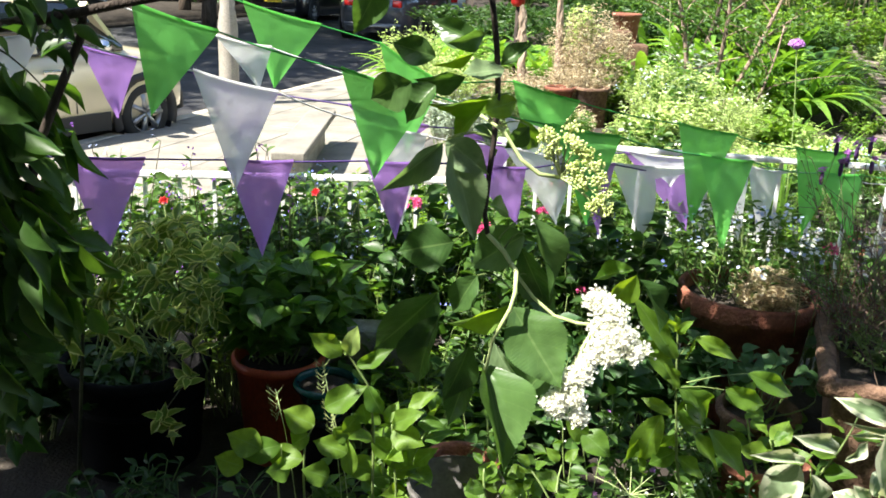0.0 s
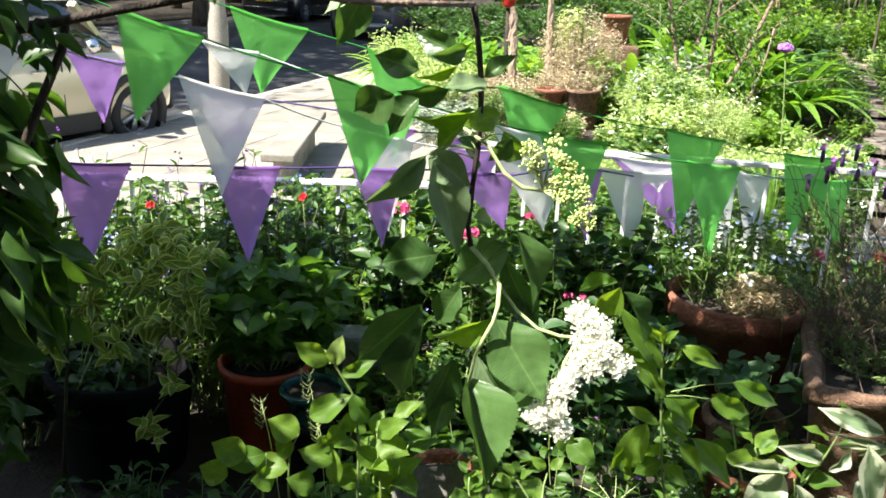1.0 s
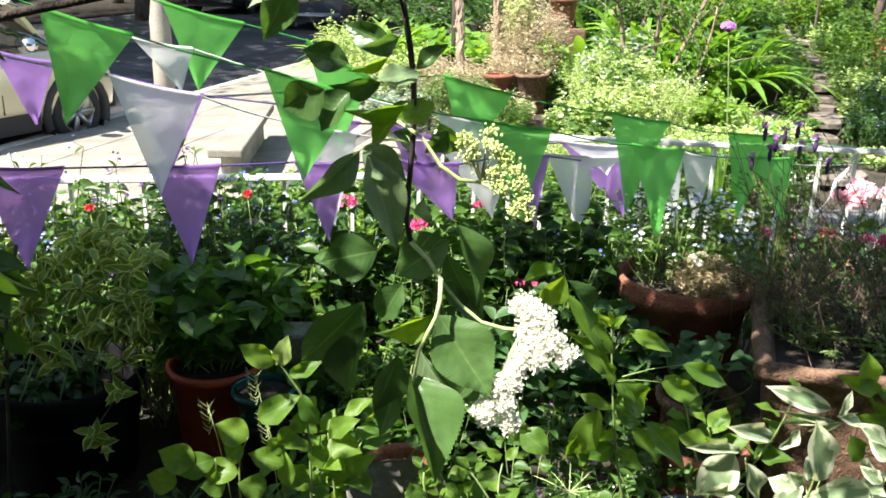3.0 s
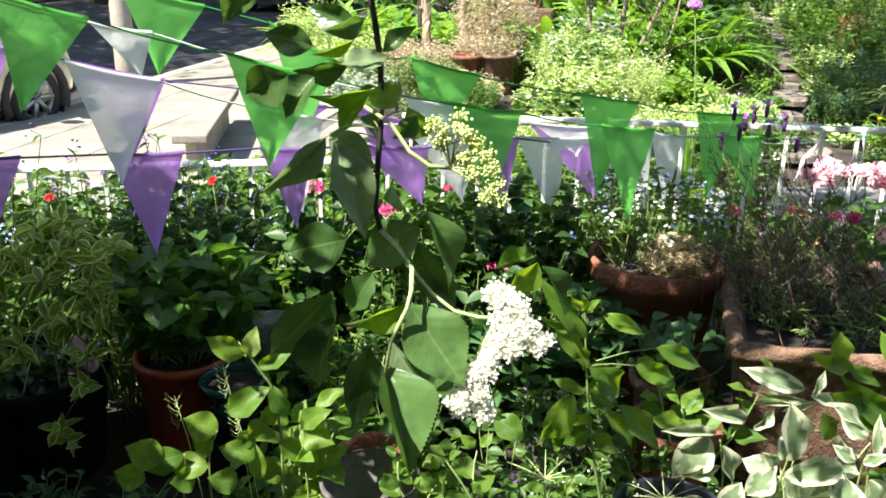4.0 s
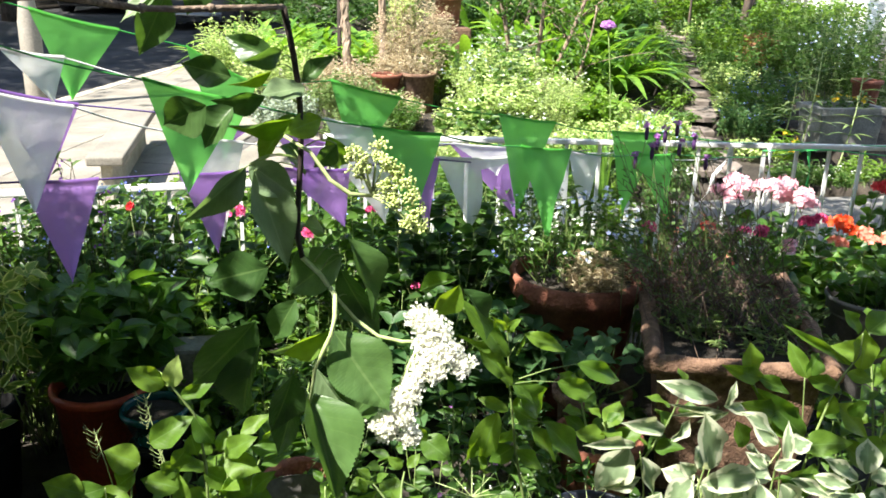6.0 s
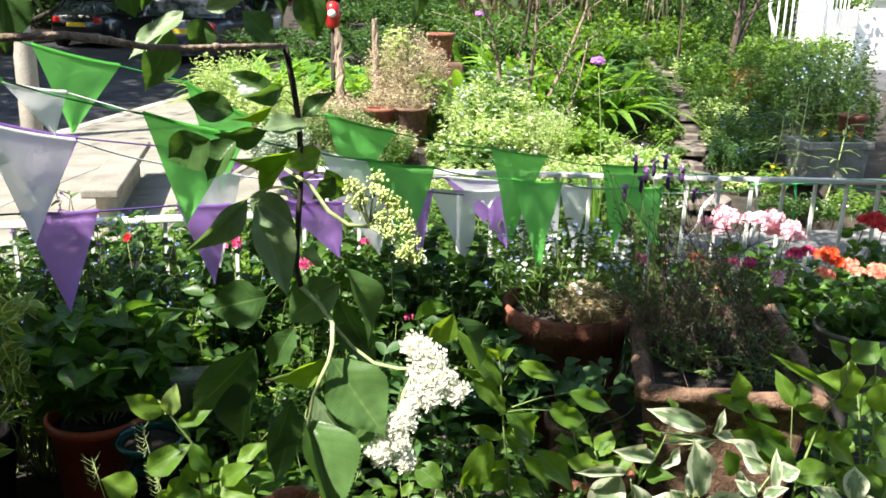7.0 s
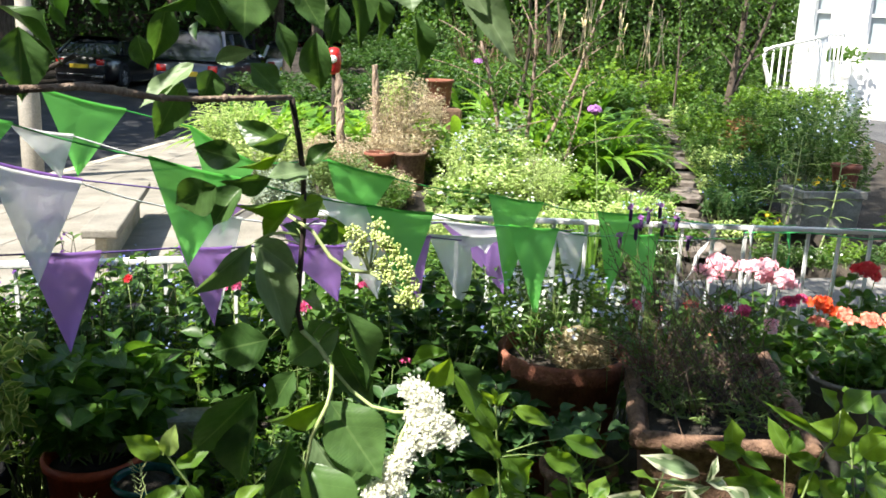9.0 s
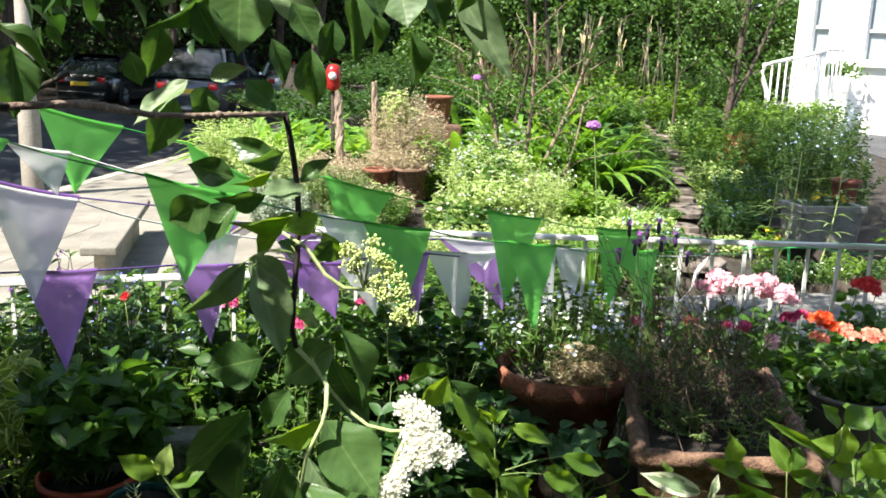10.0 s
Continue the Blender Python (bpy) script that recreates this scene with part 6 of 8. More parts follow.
pot("plant_pot", "upturned dark pot supporting the teal bowl", (-0.305, 2.475, 0.0), 0.085, 0.258, M["black_plastic"], 0.8, 0.01, 0.02, 0.01)

edging = thing("stone_edging", "old grey stone edging block behind the teal bowl", "edging", at=(-0.24, 2.78, 0))
g = Geo()
box(g, (-0.47, 2.71, -0.03), (-0.03, 2.83, 0.435))
obj("block", g, M["trough_stone"], edging, bevel=0.015, smooth=False)

# the shaded border in front of the railing
border = [
    ("catmint", "loose blue-flowered border plant before the railing", -1.55, 3.05, 0.86, 0.34, L["mid"], 0.05, 0.026, 100),
    ("catmint", "loose blue-flowered border plant before the railing", -1.05, 3.12, 0.90, 0.32, L["mid"], 0.05, 0.026, 105),
    ("catmint", "loose blue-flowered border plant before the railing", -0.55, 3.15, 0.93, 0.32, L["dark"], 0.055, 0.028, 100),
    ("border_plant", "dense dark green border plant in shade", -0.10, 3.15, 0.90, 0.30, L["dark"], 0.075, 0.040, 44),
    ("border_plant", "dense dark green border plant in shade", 0.28, 3.15, 0.90, 0.30, L["mid"], 0.065, 0.034, 44),
    ("border_plant", "dense dark green border plant in shade", 0.66, 3.2, 0.88, 0.30, L["dark"], 0.085, 0.045, 40),
    ("border_plant", "bluish broad-leaved plant in shade beside the clay pot", 0.80, 2.85, 0.52, 0.22, L["bluish"], 0.095, 0.056, 13),
    ("border_plant", "bluish broad-leaved plant in shade", 0.45, 2.75, 0.48, 0.24, L["bluish"], 0.09, 0.052, 14),
    ("border_plant", "low leafy plant in deep shade", 0.10, 2.72, 0.44, 0.25, L["dark"], 0.07, 0.04, 34),
    ("border_plant", "leafy plant in deep shade", -0.20, 2.85, 0.52, 0.25, L["mid"], 0.07, 0.038, 34),
    ("border_plant", "leafy plant in the shade of the tree", -1.35, 2.7, 0.50, 0.3, L["dark"], 0.06, 0.03, 40),
    ("border_plant", "leafy plant seen through the railing", -1.25, 3.75, 0.74, 0.30, L["mid"], 0.05, 0.022, 80),
    ("border_plant", "leafy plant seen through the railing", -0.82, 3.72, 0.76, 0.28, L["mid"], 0.05, 0.022, 80),
    ("border_plant", "leafy plant seen through the railing", -0.40, 3.78, 0.74, 0.28, L["mid"], 0.05, 0.022, 80),
    ("border_plant", "leafy plant seen through the railing", 0.02, 3.82, 0.66, 0.26, L["bright"], 0.05, 0.022, 50),
    ("border_plant", "green edging plant by the railing", 1.05, 3.55, 0.78, 0.3, L["mid"], 0.05, 0.02, 50),
    ("border_plant", "green edging plant by the railing", 1.6, 3.6, 0.6, 0.3, L["mid"], 0.05, 0.02, 50),
]
for i, (nm, lab, x, y, h, sp, mat, lf, wd, ns) in enumerate(border):
    th, tips, r = bush(nm, lab, (x, y, -0.01), h, sp, ns, 24, lf, wd, "leaf", mat, 200 + i, start=0.3, foot=0.12, group="shaded border plants", tilt=0.6)
    if nm == "catmint":
        flowers(th, r, tips[r.random(len(tips)) < 0.22] + np.array((0, 0, 0.02)), 0.011, L["blue"], n=4, spread=0.015)
    elif i in (3, 4, 5):
        flowers(th, r, tips[r.random(len(tips)) < 0.25] + np.array((0, 0, 0.015)), 0.012, L["blue"], n=3, spread=0.012)

for i, (x, y, h, m) in enumerate(((-0.72, 2.98, 0.74, "bright"), (-0.22, 3.0, 0.72, "bright"), (0.22, 2.92, 0.66, "mid"), (-1.22, 2.9, 0.70, "bright"), (0.02, 2.62, 0.5, "bright"), (0.62, 2.98, 0.62, "mid"))):
    th, tips, r = bush("fine_leaved_plant", "fine-leaved yellow-green plant rising through the border", (x, y, -0.01), h, 0.22, 46, 20, 0.032, 0.012, "simple", L[m], 240 + i, group="fine-leaved border plants", foot=0.1, start=0.35, tilt=0.7)

# tall forget-me-not sprays that stand against the pale forecourt
for i, (x, y, h) in enumerate(((-1.28, 2.95, 1.02), (-1.02, 3.0, 1.0), (-0.66, 3.05, 1.0), (-0.80, 3.1, 0.93), (-0.38, 2.9, 0.98), (-1.55, 2.9, 0.98), (-0.55, 2.95, 1.02))):
    r = np.random.default_rng(300 + i)
    th = thing("forget_me_not", "tall wiry forget-me-not spray with pale blue flowers", "plant", "forget-me-not sprays", at=(x, y, 0))
    g, lf, pts = Geo(), Geo(), []
    for k in range(6):
        tip = np.array((x + r.normal(0, 0.07), y + r.normal(0, 0.07), h * r.uniform(0.82, 1.0)))
        c = bow((x, y, 0), tip, 0.0, 8, (0.04 * r.normal(), 0.03 * r.normal(), 0))
        tube(g, c, np.linspace(0.0028, 0.0012, 8), 4, False)
        for j in (4, 5, 6, 7):
            q = c[j] + np.array((r.normal(0, 0.035), r.normal(0, 0.03), 0.03))
            tube(g, [c[j], (c[j] + q) / 2, q], 0.001, 4, False)
            pts.append(q)
            scatter(lf, T["simple"], c[j][None], r.normal(0, 1, (1, 3)) + np.array((0, 0, 0.4)), np.array([(0, -0.3, 1.0)]), 0.04, 0.012)
    obj("stalk_growth", g, M["stem_dark"], th, kind="stuff")
    obj("foliage", lf, L["mid"], th, kind="stuff")
    flowers(th, r, pts, 0.011, L["paleblue"] if i % 3 else L["violet"], n=3, spread=0.008)

# red and pink geranium heads in the border
for i, (x, y, z, s, col) in enumerate(((-0.067, 2.98, 0.797, 0.036, "magenta"), (0.181, 2.98, 0.725, 0.026, "magenta"), (-0.42, 3.1, 0.80, 0.008, "red"), (0.40, 3.1, 0.76, 0.022, "magenta"), (-0.95, 3.05, 0.76, 0.008, "red"), (0.55, 3.0, 0.5, 0.012, "magenta"), (0.62, 3.1, 0.46, 0.012, "magenta"))):
    th = thing("geranium_flower", "red-pink geranium head among the border leaves", "flower", "border flower heads", at=(x, y, 0))
    r = np.random.default_rng(340 + i)
    g = Geo()
    tube(g, bow((x, y, 0), (x, y, z), 0, 5, (0.02, 0.01, 0)), 0.002, 5)
    obj("stalk", g, M["stem_green"], th)
    flowers(th, r, [(x, y, z)], 0.024, L[col], ball=s, n=int(600 * s) + 4, name="bloom")

# ---- sunny foreground ----
def broad_plant(name, label, base, height, shoots, spread, size, seed, mat="hydra", lean=(0, 0), pairs=4, foot=0.05, group="broad-leaved foreground plants"):
    """Opposite broad leaves up a few stout stems; every leaf a part."""
    r = np.random.default_rng(seed)
    th = thing(name, label, "plant", group, at=tuple(base))
    base = np.array(base, float)
    for s in range(shoots):
        a = 2 * math.pi * s / shoots + r.normal(0, 0.4)
        rad = spread * math.sqrt(r.random()) if shoots > 1 else 0
        tip = base + np.array((math.cos(a) * rad + lean[0], math.sin(a) * rad + lean[1], height * r.uniform(0.72, 1.0)))
        c = bow(base + np.array((math.cos(a), math.sin(a), 0)) * foot * r.random(), tip, 0.02, 9, (0.02 * r.normal(), 0.02 * r.normal(), 0))
        g = Geo()
        tube(g, c, np.linspace(0.0042, 0.0022, 9), 6)
        obj("stem", g, M["stem_green"], th)
        az = r.uniform(0, math.pi)
        for k in range(pairs):
            t = 0.38 + 0.62 * k / max(1, pairs - 1)
            i = min(int(t * 8), 7)
            p = c[i] + (c[i + 1] - c[i]) * (t * 8 - i)
            sz = size * (1.0 if k < pairs - 1 else 0.62) * r.uniform(0.8, 1.15)
            for q in (0, 1):
                w = az + q * math.pi + r.normal(0, 0.25)
                d = np.array((math.cos(w), math.sin(w), 0.45 if k < pairs - 1 else 1.1))
                d = unit(d + r.normal(0, 0.15, 3))
                single_leaf(th, "broad" if r.random() < 0.5 else "broad_b", mat, p + d * 0.012, p + d * (sz + 0.012), sz * r.uniform(0.52, 0.66), r.normal(0, 16), eye=(-0.1, -0.5, 1.0))
            az += math.pi / 2 + r.normal(0, 0.2)
    return th


def placed_leaf(th, base, tip, width, roll, mat):
    """A broad leaf of a shrub, set between two points."""
    single_leaf(th, "broad" if roll > -8 else "broad_b", mat, base, tip, width, roll, eye=(0.05, -0.9, 0.6))


def shoot(th, points, radius):
    g = Geo()
    p = np.array(points)
    t = np.linspace(0, len(p) - 1, 4 * len(p))
    tube(g, np.stack([np.interp(t, range(len(p)), p[:, k]) for k in range(3)], 1), np.linspace(radius, radius * 0.5, len(t)), 6)
    obj("stem", g, M["stem_green"], th)


young = thing("shrub_shoot", "young upright shrub with large soft green leaves", "plant", "broad-leaved foreground plants", at=(0.64, 1.86, 0))
shoot(young, [(0.653, 1.900, 0.020), (0.643, 1.860, 0.321), (0.624, 1.860, 0.408), (0.604, 1.860, 0.504), (0.590, 1.860, 0.612), (0.580, 1.860, 0.687), (0.573, 1.860, 0.760), (0.567, 1.860, 0.831)], 0.0042)
shoot(young, [(0.580, 1.860, 0.687), (0.638, 1.860, 0.692), (0.697, 1.860, 0.685)], 0.0016)
shoot(young, [(0.573, 1.860, 0.757), (0.592, 1.860, 0.791), (0.610, 1.860, 0.814)], 0.0016)
shoot(young, [(0.600, 1.860, 0.581), (0.634, 1.860, 0.587), (0.669, 1.860, 0.580)], 0.0016)
shoot(young, [(0.602, 1.860, 0.700), (0.671, 1.860, 0.720), (0.742, 1.860, 0.729)], 0.0016)
placed_leaf(young, (0.567, 1.860, 0.828), (0.524, 1.810, 0.876), 0.019, 32, "hydra")
placed_leaf(young, (0.567, 1.860, 0.828), (0.590, 1.836, 0.862), 0.019, 6, "hydra")
placed_leaf(young, (0.567, 1.860, 0.831), (0.557, 1.845, 0.871), 0.017, -7, "hydra")
placed_leaf(young, (0.567, 1.860, 0.822), (0.580, 1.844, 0.844), 0.018, -32, "hydra")
placed_leaf(young, (0.572, 1.860, 0.757), (0.459, 1.828, 0.914), 0.048, 15, "hydra")
placed_leaf(young, (0.567, 1.860, 0.786), (0.449, 1.856, 0.808), 0.028, 53, "hydra")
placed_leaf(young, (0.571, 1.860, 0.709), (0.507, 1.843, 0.789), 0.055, -5, "hydra")
placed_leaf(young, (0.610, 1.860, 0.814), (0.706, 1.824, 0.780), 0.039, -10, "hydra")
placed_leaf(young, (0.592, 1.860, 0.759), (0.616, 1.862, 0.813), 0.008, -6, "hydra")
placed_leaf(young, (0.583, 1.860, 0.690), (0.646, 1.844, 0.643), 0.048, 30, "hydra")
placed_leaf(young, (0.605, 1.860, 0.682), (0.690, 1.874, 0.588), 0.076, -10, "hydra")
placed_leaf(young, (0.697, 1.860, 0.685), (0.798, 1.845, 0.651), 0.052, -20, "hydra")
placed_leaf(young, (0.580, 1.860, 0.617), (0.511, 1.889, 0.646), 0.032, 0, "hydra")
placed_leaf(young, (0.555, 1.860, 0.616), (0.507, 1.864, 0.468), 0.068, -25, "hydra")
placed_leaf(young, (0.632, 1.860, 0.573), (0.716, 1.837, 0.482), 0.044, 25, "hydra")
placed_leaf(young, (0.669, 1.860, 0.580), (0.791, 1.845, 0.462), 0.062, 10, "hydra")
placed_leaf(young, (0.592, 1.860, 0.567), (0.575, 1.898, 0.496), 0.044, 8, "hydra")
placed_leaf(young, (0.742, 1.860, 0.729), (0.865, 1.843, 0.682), 0.049, -10, "hydra")
placed_leaf(young, (0.587, 1.860, 0.612), (0.623, 1.875, 0.650), 0.027, -3, "hydra")
placed_leaf(young, (0.580, 1.860, 0.680), (0.548, 1.843, 0.755), 0.034, -14, "hydra")
placed_leaf(young, (0.604, 1.860, 0.504), (0.690, 1.865, 0.447), 0.042, 14, "hydra")
placed_leaf(young, (0.599, 1.860, 0.520), (0.540, 1.867, 0.475), 0.047, 1, "hydra")
placed_leaf(young, (0.374, 1.860, 0.563), (0.435, 1.810, 0.531), 0.064, 0, "hydra")
placed_leaf(young, (0.386, 1.860, 0.538), (0.332, 1.826, 0.621), 0.048, 16, "hydra")
placed_leaf(young, (0.593, 1.860, 0.627), (0.665, 1.857, 0.563), 0.041, -26, "hydra")
placed_leaf(young, (0.507, 1.860, 0.551), (0.478, 1.868, 0.456), 0.030, 40, "hydra")
sunlit = thing("shrub_shoot", "broad-leaved shrub lit from behind by the sun beside the planter", "plant", "broad-leaved foreground plants", at=(1.46, 1.95, 0))
shoot(sunlit, [(1.468, 1.990, 0.020), (1.458, 1.950, 0.324), (1.479, 1.950, 0.436), (1.494, 1.950, 0.495), (1.509, 1.950, 0.553), (1.525, 1.950, 0.594), (1.570, 1.950, 0.657), (1.565, 1.950, 0.722)], 0.0042)
shoot(sunlit, [(1.516, 1.990, 0.020), (1.506, 1.950, 0.337), (1.432, 1.950, 0.465), (1.416, 1.950, 0.601)], 0.0030)
shoot(sunlit, [(1.387, 1.990, 0.020), (1.377, 1.950, 0.401), (1.307, 1.950, 0.526), (1.261, 1.950, 0.611)], 0.0030)
shoot(sunlit, [(1.687, 1.990, 0.020), (1.677, 1.950, 0.267), (1.684, 1.950, 0.481), (1.649, 1.950, 0.717)], 0.0035)
placed_leaf(sunlit, (1.253, 1.950, 0.610), (1.242, 1.929, 0.715), 0.068, 0, "hydra")
placed_leaf(sunlit, (1.293, 1.950, 0.609), (1.167, 1.913, 0.664), 0.046, 25, "hydra")
placed_leaf(sunlit, (1.273, 1.950, 0.615), (1.388, 1.939, 0.562), 0.038, 0, "hydra")
placed_leaf(sunlit, (1.425, 1.950, 0.599), (1.371, 1.975, 0.696), 0.048, 30, "hydra")
placed_leaf(sunlit, (1.419, 1.950, 0.614), (1.468, 1.959, 0.660), 0.058, -20, "hydra")
placed_leaf(sunlit, (1.546, 1.950, 0.629), (1.349, 1.945, 0.753), 0.026, 20, "hydra")
placed_leaf(sunlit, (1.579, 1.950, 0.612), (1.598, 1.968, 0.719), 0.080, 0, "hydra")
placed_leaf(sunlit, (1.539, 1.950, 0.606), (1.604, 1.917, 0.595), 0.040, -3, "hydra")
placed_leaf(sunlit, (1.528, 1.950, 0.557), (1.430, 1.955, 0.601), 0.049, 9, "hydra")
placed_leaf(sunlit, (1.524, 1.950, 0.510), (1.657, 1.935, 0.408), 0.079, 10, "hydra")
placed_leaf(sunlit, (1.439, 1.950, 0.427), (1.273, 1.920, 0.588), 0.074, 20, "hydra")
placed_leaf(sunlit, (1.444, 1.950, 0.416), (1.329, 1.946, 0.513), 0.095, -10, "hydra")
placed_leaf(sunlit, (1.432, 1.950, 0.393), (1.563, 1.900, 0.429), 0.071, 15, "hydra")
placed_leaf(sunlit, (1.564, 1.950, 0.392), (1.705, 1.957, 0.286), 0.071, -10, "hydra")
placed_leaf(sunlit, (1.493, 1.950, 0.335), (1.435, 1.900, 0.241), 0.058, 7, "hydra")
placed_leaf(sunlit, (1.270, 1.950, 0.407), (1.242, 1.942, 0.485), 0.061, 0, "hydra")
placed_leaf(sunlit, (1.511, 1.950, 0.544), (1.490, 1.959, 0.456), 0.057, -15, "hydra")
placed_leaf(sunlit, (1.545, 1.950, 0.316), (1.628, 1.917, 0.220), 0.078, -32, "hydra")
placed_leaf(sunlit, (1.475, 1.950, 0.322), (1.421, 1.969, 0.206), 0.083, 11, "hydra")
placed_leaf(sunlit, (1.562, 1.950, 0.490), (1.609, 1.928, 0.515), 0.051, -34, "hydra")
placed_leaf(sunlit, (1.556, 1.950, 0.722), (1.491, 1.925, 0.799), 0.045, 5, "hydra")
placed_leaf(sunlit, (1.359, 1.950, 0.505), (1.232, 1.910, 0.553), 0.064, 25, "hydra")
placed_leaf(sunlit, (1.652, 1.950, 0.585), (1.703, 1.914, 0.649), 0.085, 5, "hydra")
placed_leaf(sunlit, (1.684, 1.950, 0.481), (1.797, 1.939, 0.407), 0.096, 22, "hydra")
placed_leaf(sunlit, (1.689, 1.950, 0.375), (1.767, 1.900, 0.327), 0.089, -5, "hydra")
placed_leaf(sunlit, (1.581, 1.950, 0.721), (1.658, 1.959, 0.777), 0.076, 26, "hydra")
placed_leaf(sunlit, (1.649, 1.950, 0.717), (1.767, 1.968, 0.702), 0.085, 12, "hydra")
tipped = thing("shrub_shoot", "leafy sunlit shrub with a pale new tip by the orange pot", "plant", "broad-leaved foreground plants", at=(-0.12, 1.85, 0))
shoot(tipped, [(-0.107, 1.890, 0.020), (-0.117, 1.850, 0.407), (-0.116, 1.850, 0.529), (-0.123, 1.850, 0.616), (-0.134, 1.850, 0.672), (-0.156, 1.850, 0.708), (-0.177, 1.850, 0.744)], 0.0042)
shoot(tipped, [(-0.272, 1.890, 0.020), (-0.282, 1.850, 0.427), (-0.277, 1.850, 0.515), (-0.257, 1.850, 0.560)], 0.0035)
shoot(tipped, [(-0.051, 1.890, 0.020), (-0.061, 1.850, 0.404), (-0.069, 1.850, 0.495), (-0.075, 1.850, 0.569)], 0.0035)
shoot(tipped, [(-0.333, 1.890, 0.020), (-0.343, 1.850, 0.419), (-0.333, 1.850, 0.462), (-0.333, 1.850, 0.505)], 0.0030)
placed_leaf(tipped, (-0.255, 1.850, 0.560), (-0.329, 1.849, 0.594), 0.069, 10, "hydra")
placed_leaf(tipped, (-0.231, 1.850, 0.608), (-0.144, 1.824, 0.670), 0.062, -10, "hydra")
placed_leaf(tipped, (-0.193, 1.850, 0.742), (-0.257, 1.820, 0.803), 0.053, 0, "hydra")
placed_leaf(tipped, (-0.178, 1.850, 0.741), (-0.159, 1.820, 0.819), 0.043, 0, "pale_tip")
placed_leaf(tipped, (-0.184, 1.850, 0.742), (-0.205, 1.874, 0.769), 0.015, 20, "pale_tip")
placed_leaf(tipped, (-0.159, 1.850, 0.717), (-0.082, 1.825, 0.763), 0.035, -23, "hydra")
placed_leaf(tipped, (-0.133, 1.850, 0.668), (-0.098, 1.832, 0.593), 0.042, -20, "hydra")
placed_leaf(tipped, (-0.145, 1.850, 0.620), (-0.132, 1.854, 0.559), 0.042, 3, "hydra")
placed_leaf(tipped, (-0.075, 1.850, 0.567), (-0.010, 1.809, 0.626), 0.049, 10, "hydra")
placed_leaf(tipped, (-0.072, 1.850, 0.554), (-0.008, 1.800, 0.546), 0.066, -15, "hydra")
placed_leaf(tipped, (-0.015, 1.850, 0.575), (0.056, 1.840, 0.574), 0.039, 20, "hydra")
placed_leaf(tipped, (-0.038, 1.850, 0.613), (0.028, 1.859, 0.657), 0.036, 19, "hydra")
placed_leaf(tipped, (-0.381, 1.850, 0.493), (-0.453, 1.832, 0.538), 0.071, 3, "hydra")
placed_leaf(tipped, (-0.333, 1.850, 0.505), (-0.446, 1.847, 0.471), 0.063, 15, "hydra")
placed_leaf(tipped, (-0.282, 1.850, 0.469), (-0.378, 1.860, 0.474), 0.063, -3, "hydra")
placed_leaf(tipped, (-0.178, 1.850, 0.488), (-0.251, 1.843, 0.527), 0.057, -12, "hydra")
placed_leaf(tipped, (-0.169, 1.850, 0.428), (-0.178, 1.854, 0.521), 0.041, -1, "hydra")
placed_leaf(tipped, (-0.123, 1.850, 0.423), (-0.065, 1.900, 0.404), 0.058, 3, "hydra")
placed_leaf(tipped, (-0.108, 1.850, 0.466), (-0.080, 1.877, 0.511), 0.049, 23, "hydra")
placed_leaf(tipped, (-0.077, 1.850, 0.456), (-0.040, 1.831, 0.516), 0.051, -32, "hydra")
placed_leaf(tipped, (-0.267, 1.850, 0.535), (-0.318, 1.853, 0.502), 0.054, -9, "hydra")
placed_leaf(tipped, (-0.212, 1.850, 0.552), (-0.161, 1.869, 0.521), 0.046, -36, "hydra")
placed_leaf(tipped, (-0.311, 1.850, 0.445), (-0.356, 1.807, 0.457), 0.060, 17, "hydra")
placed_leaf(tipped, (-0.222, 1.850, 0.421), (-0.269, 1.820, 0.461), 0.063, -15, "hydra")
placed_leaf(tipped, (-0.122, 1.850, 0.529), (-0.057, 1.856, 0.475), 0.051, 0, "hydra")
placed_leaf(tipped, (-0.155, 1.850, 0.590), (-0.187, 1.835, 0.545), 0.045, 32, "hydra")
placed_leaf(tipped, (-0.424, 1.850, 0.442), (-0.490, 1.844, 0.467), 0.064, 12, "hydra")
placed_leaf(tipped, (-0.020, 1.850, 0.461), (0.032, 1.859, 0.510), 0.040, 28, "hydra")
broad_plant("shrub_shoot", "broad-leaved shrub lit from behind by the sun", (1.72, 1.95, 0.2), 0.46, 3, 0.20, 0.11, 404, pairs=4)
broad_plant("shrub_shoot", "leafy sunlit shrub at the foot of the elder branch", (-0.06, 1.92, 0.20), 0.38, 3, 0.18, 0.085, 405, pairs=4)
broad_plant("shrub_shoot", "leafy sunlit shrub at the foot of the elder branch", (0.20, 1.84, 0.28), 0.20, 4, 0.10, 0.07, 408, pairs=3)
broad_plant("shrub_shoot", "low bright leafy plant in sun", (0.40, 1.75, 0.18), 0.34, 6, 0.20, 0.07, 409, pairs=3)
broad_plant("shrub_shoot", "low bright leafy plant in sun", (0.98, 2.12, 0.2), 0.32, 3, 0.18, 0.085, 410, pairs=4)
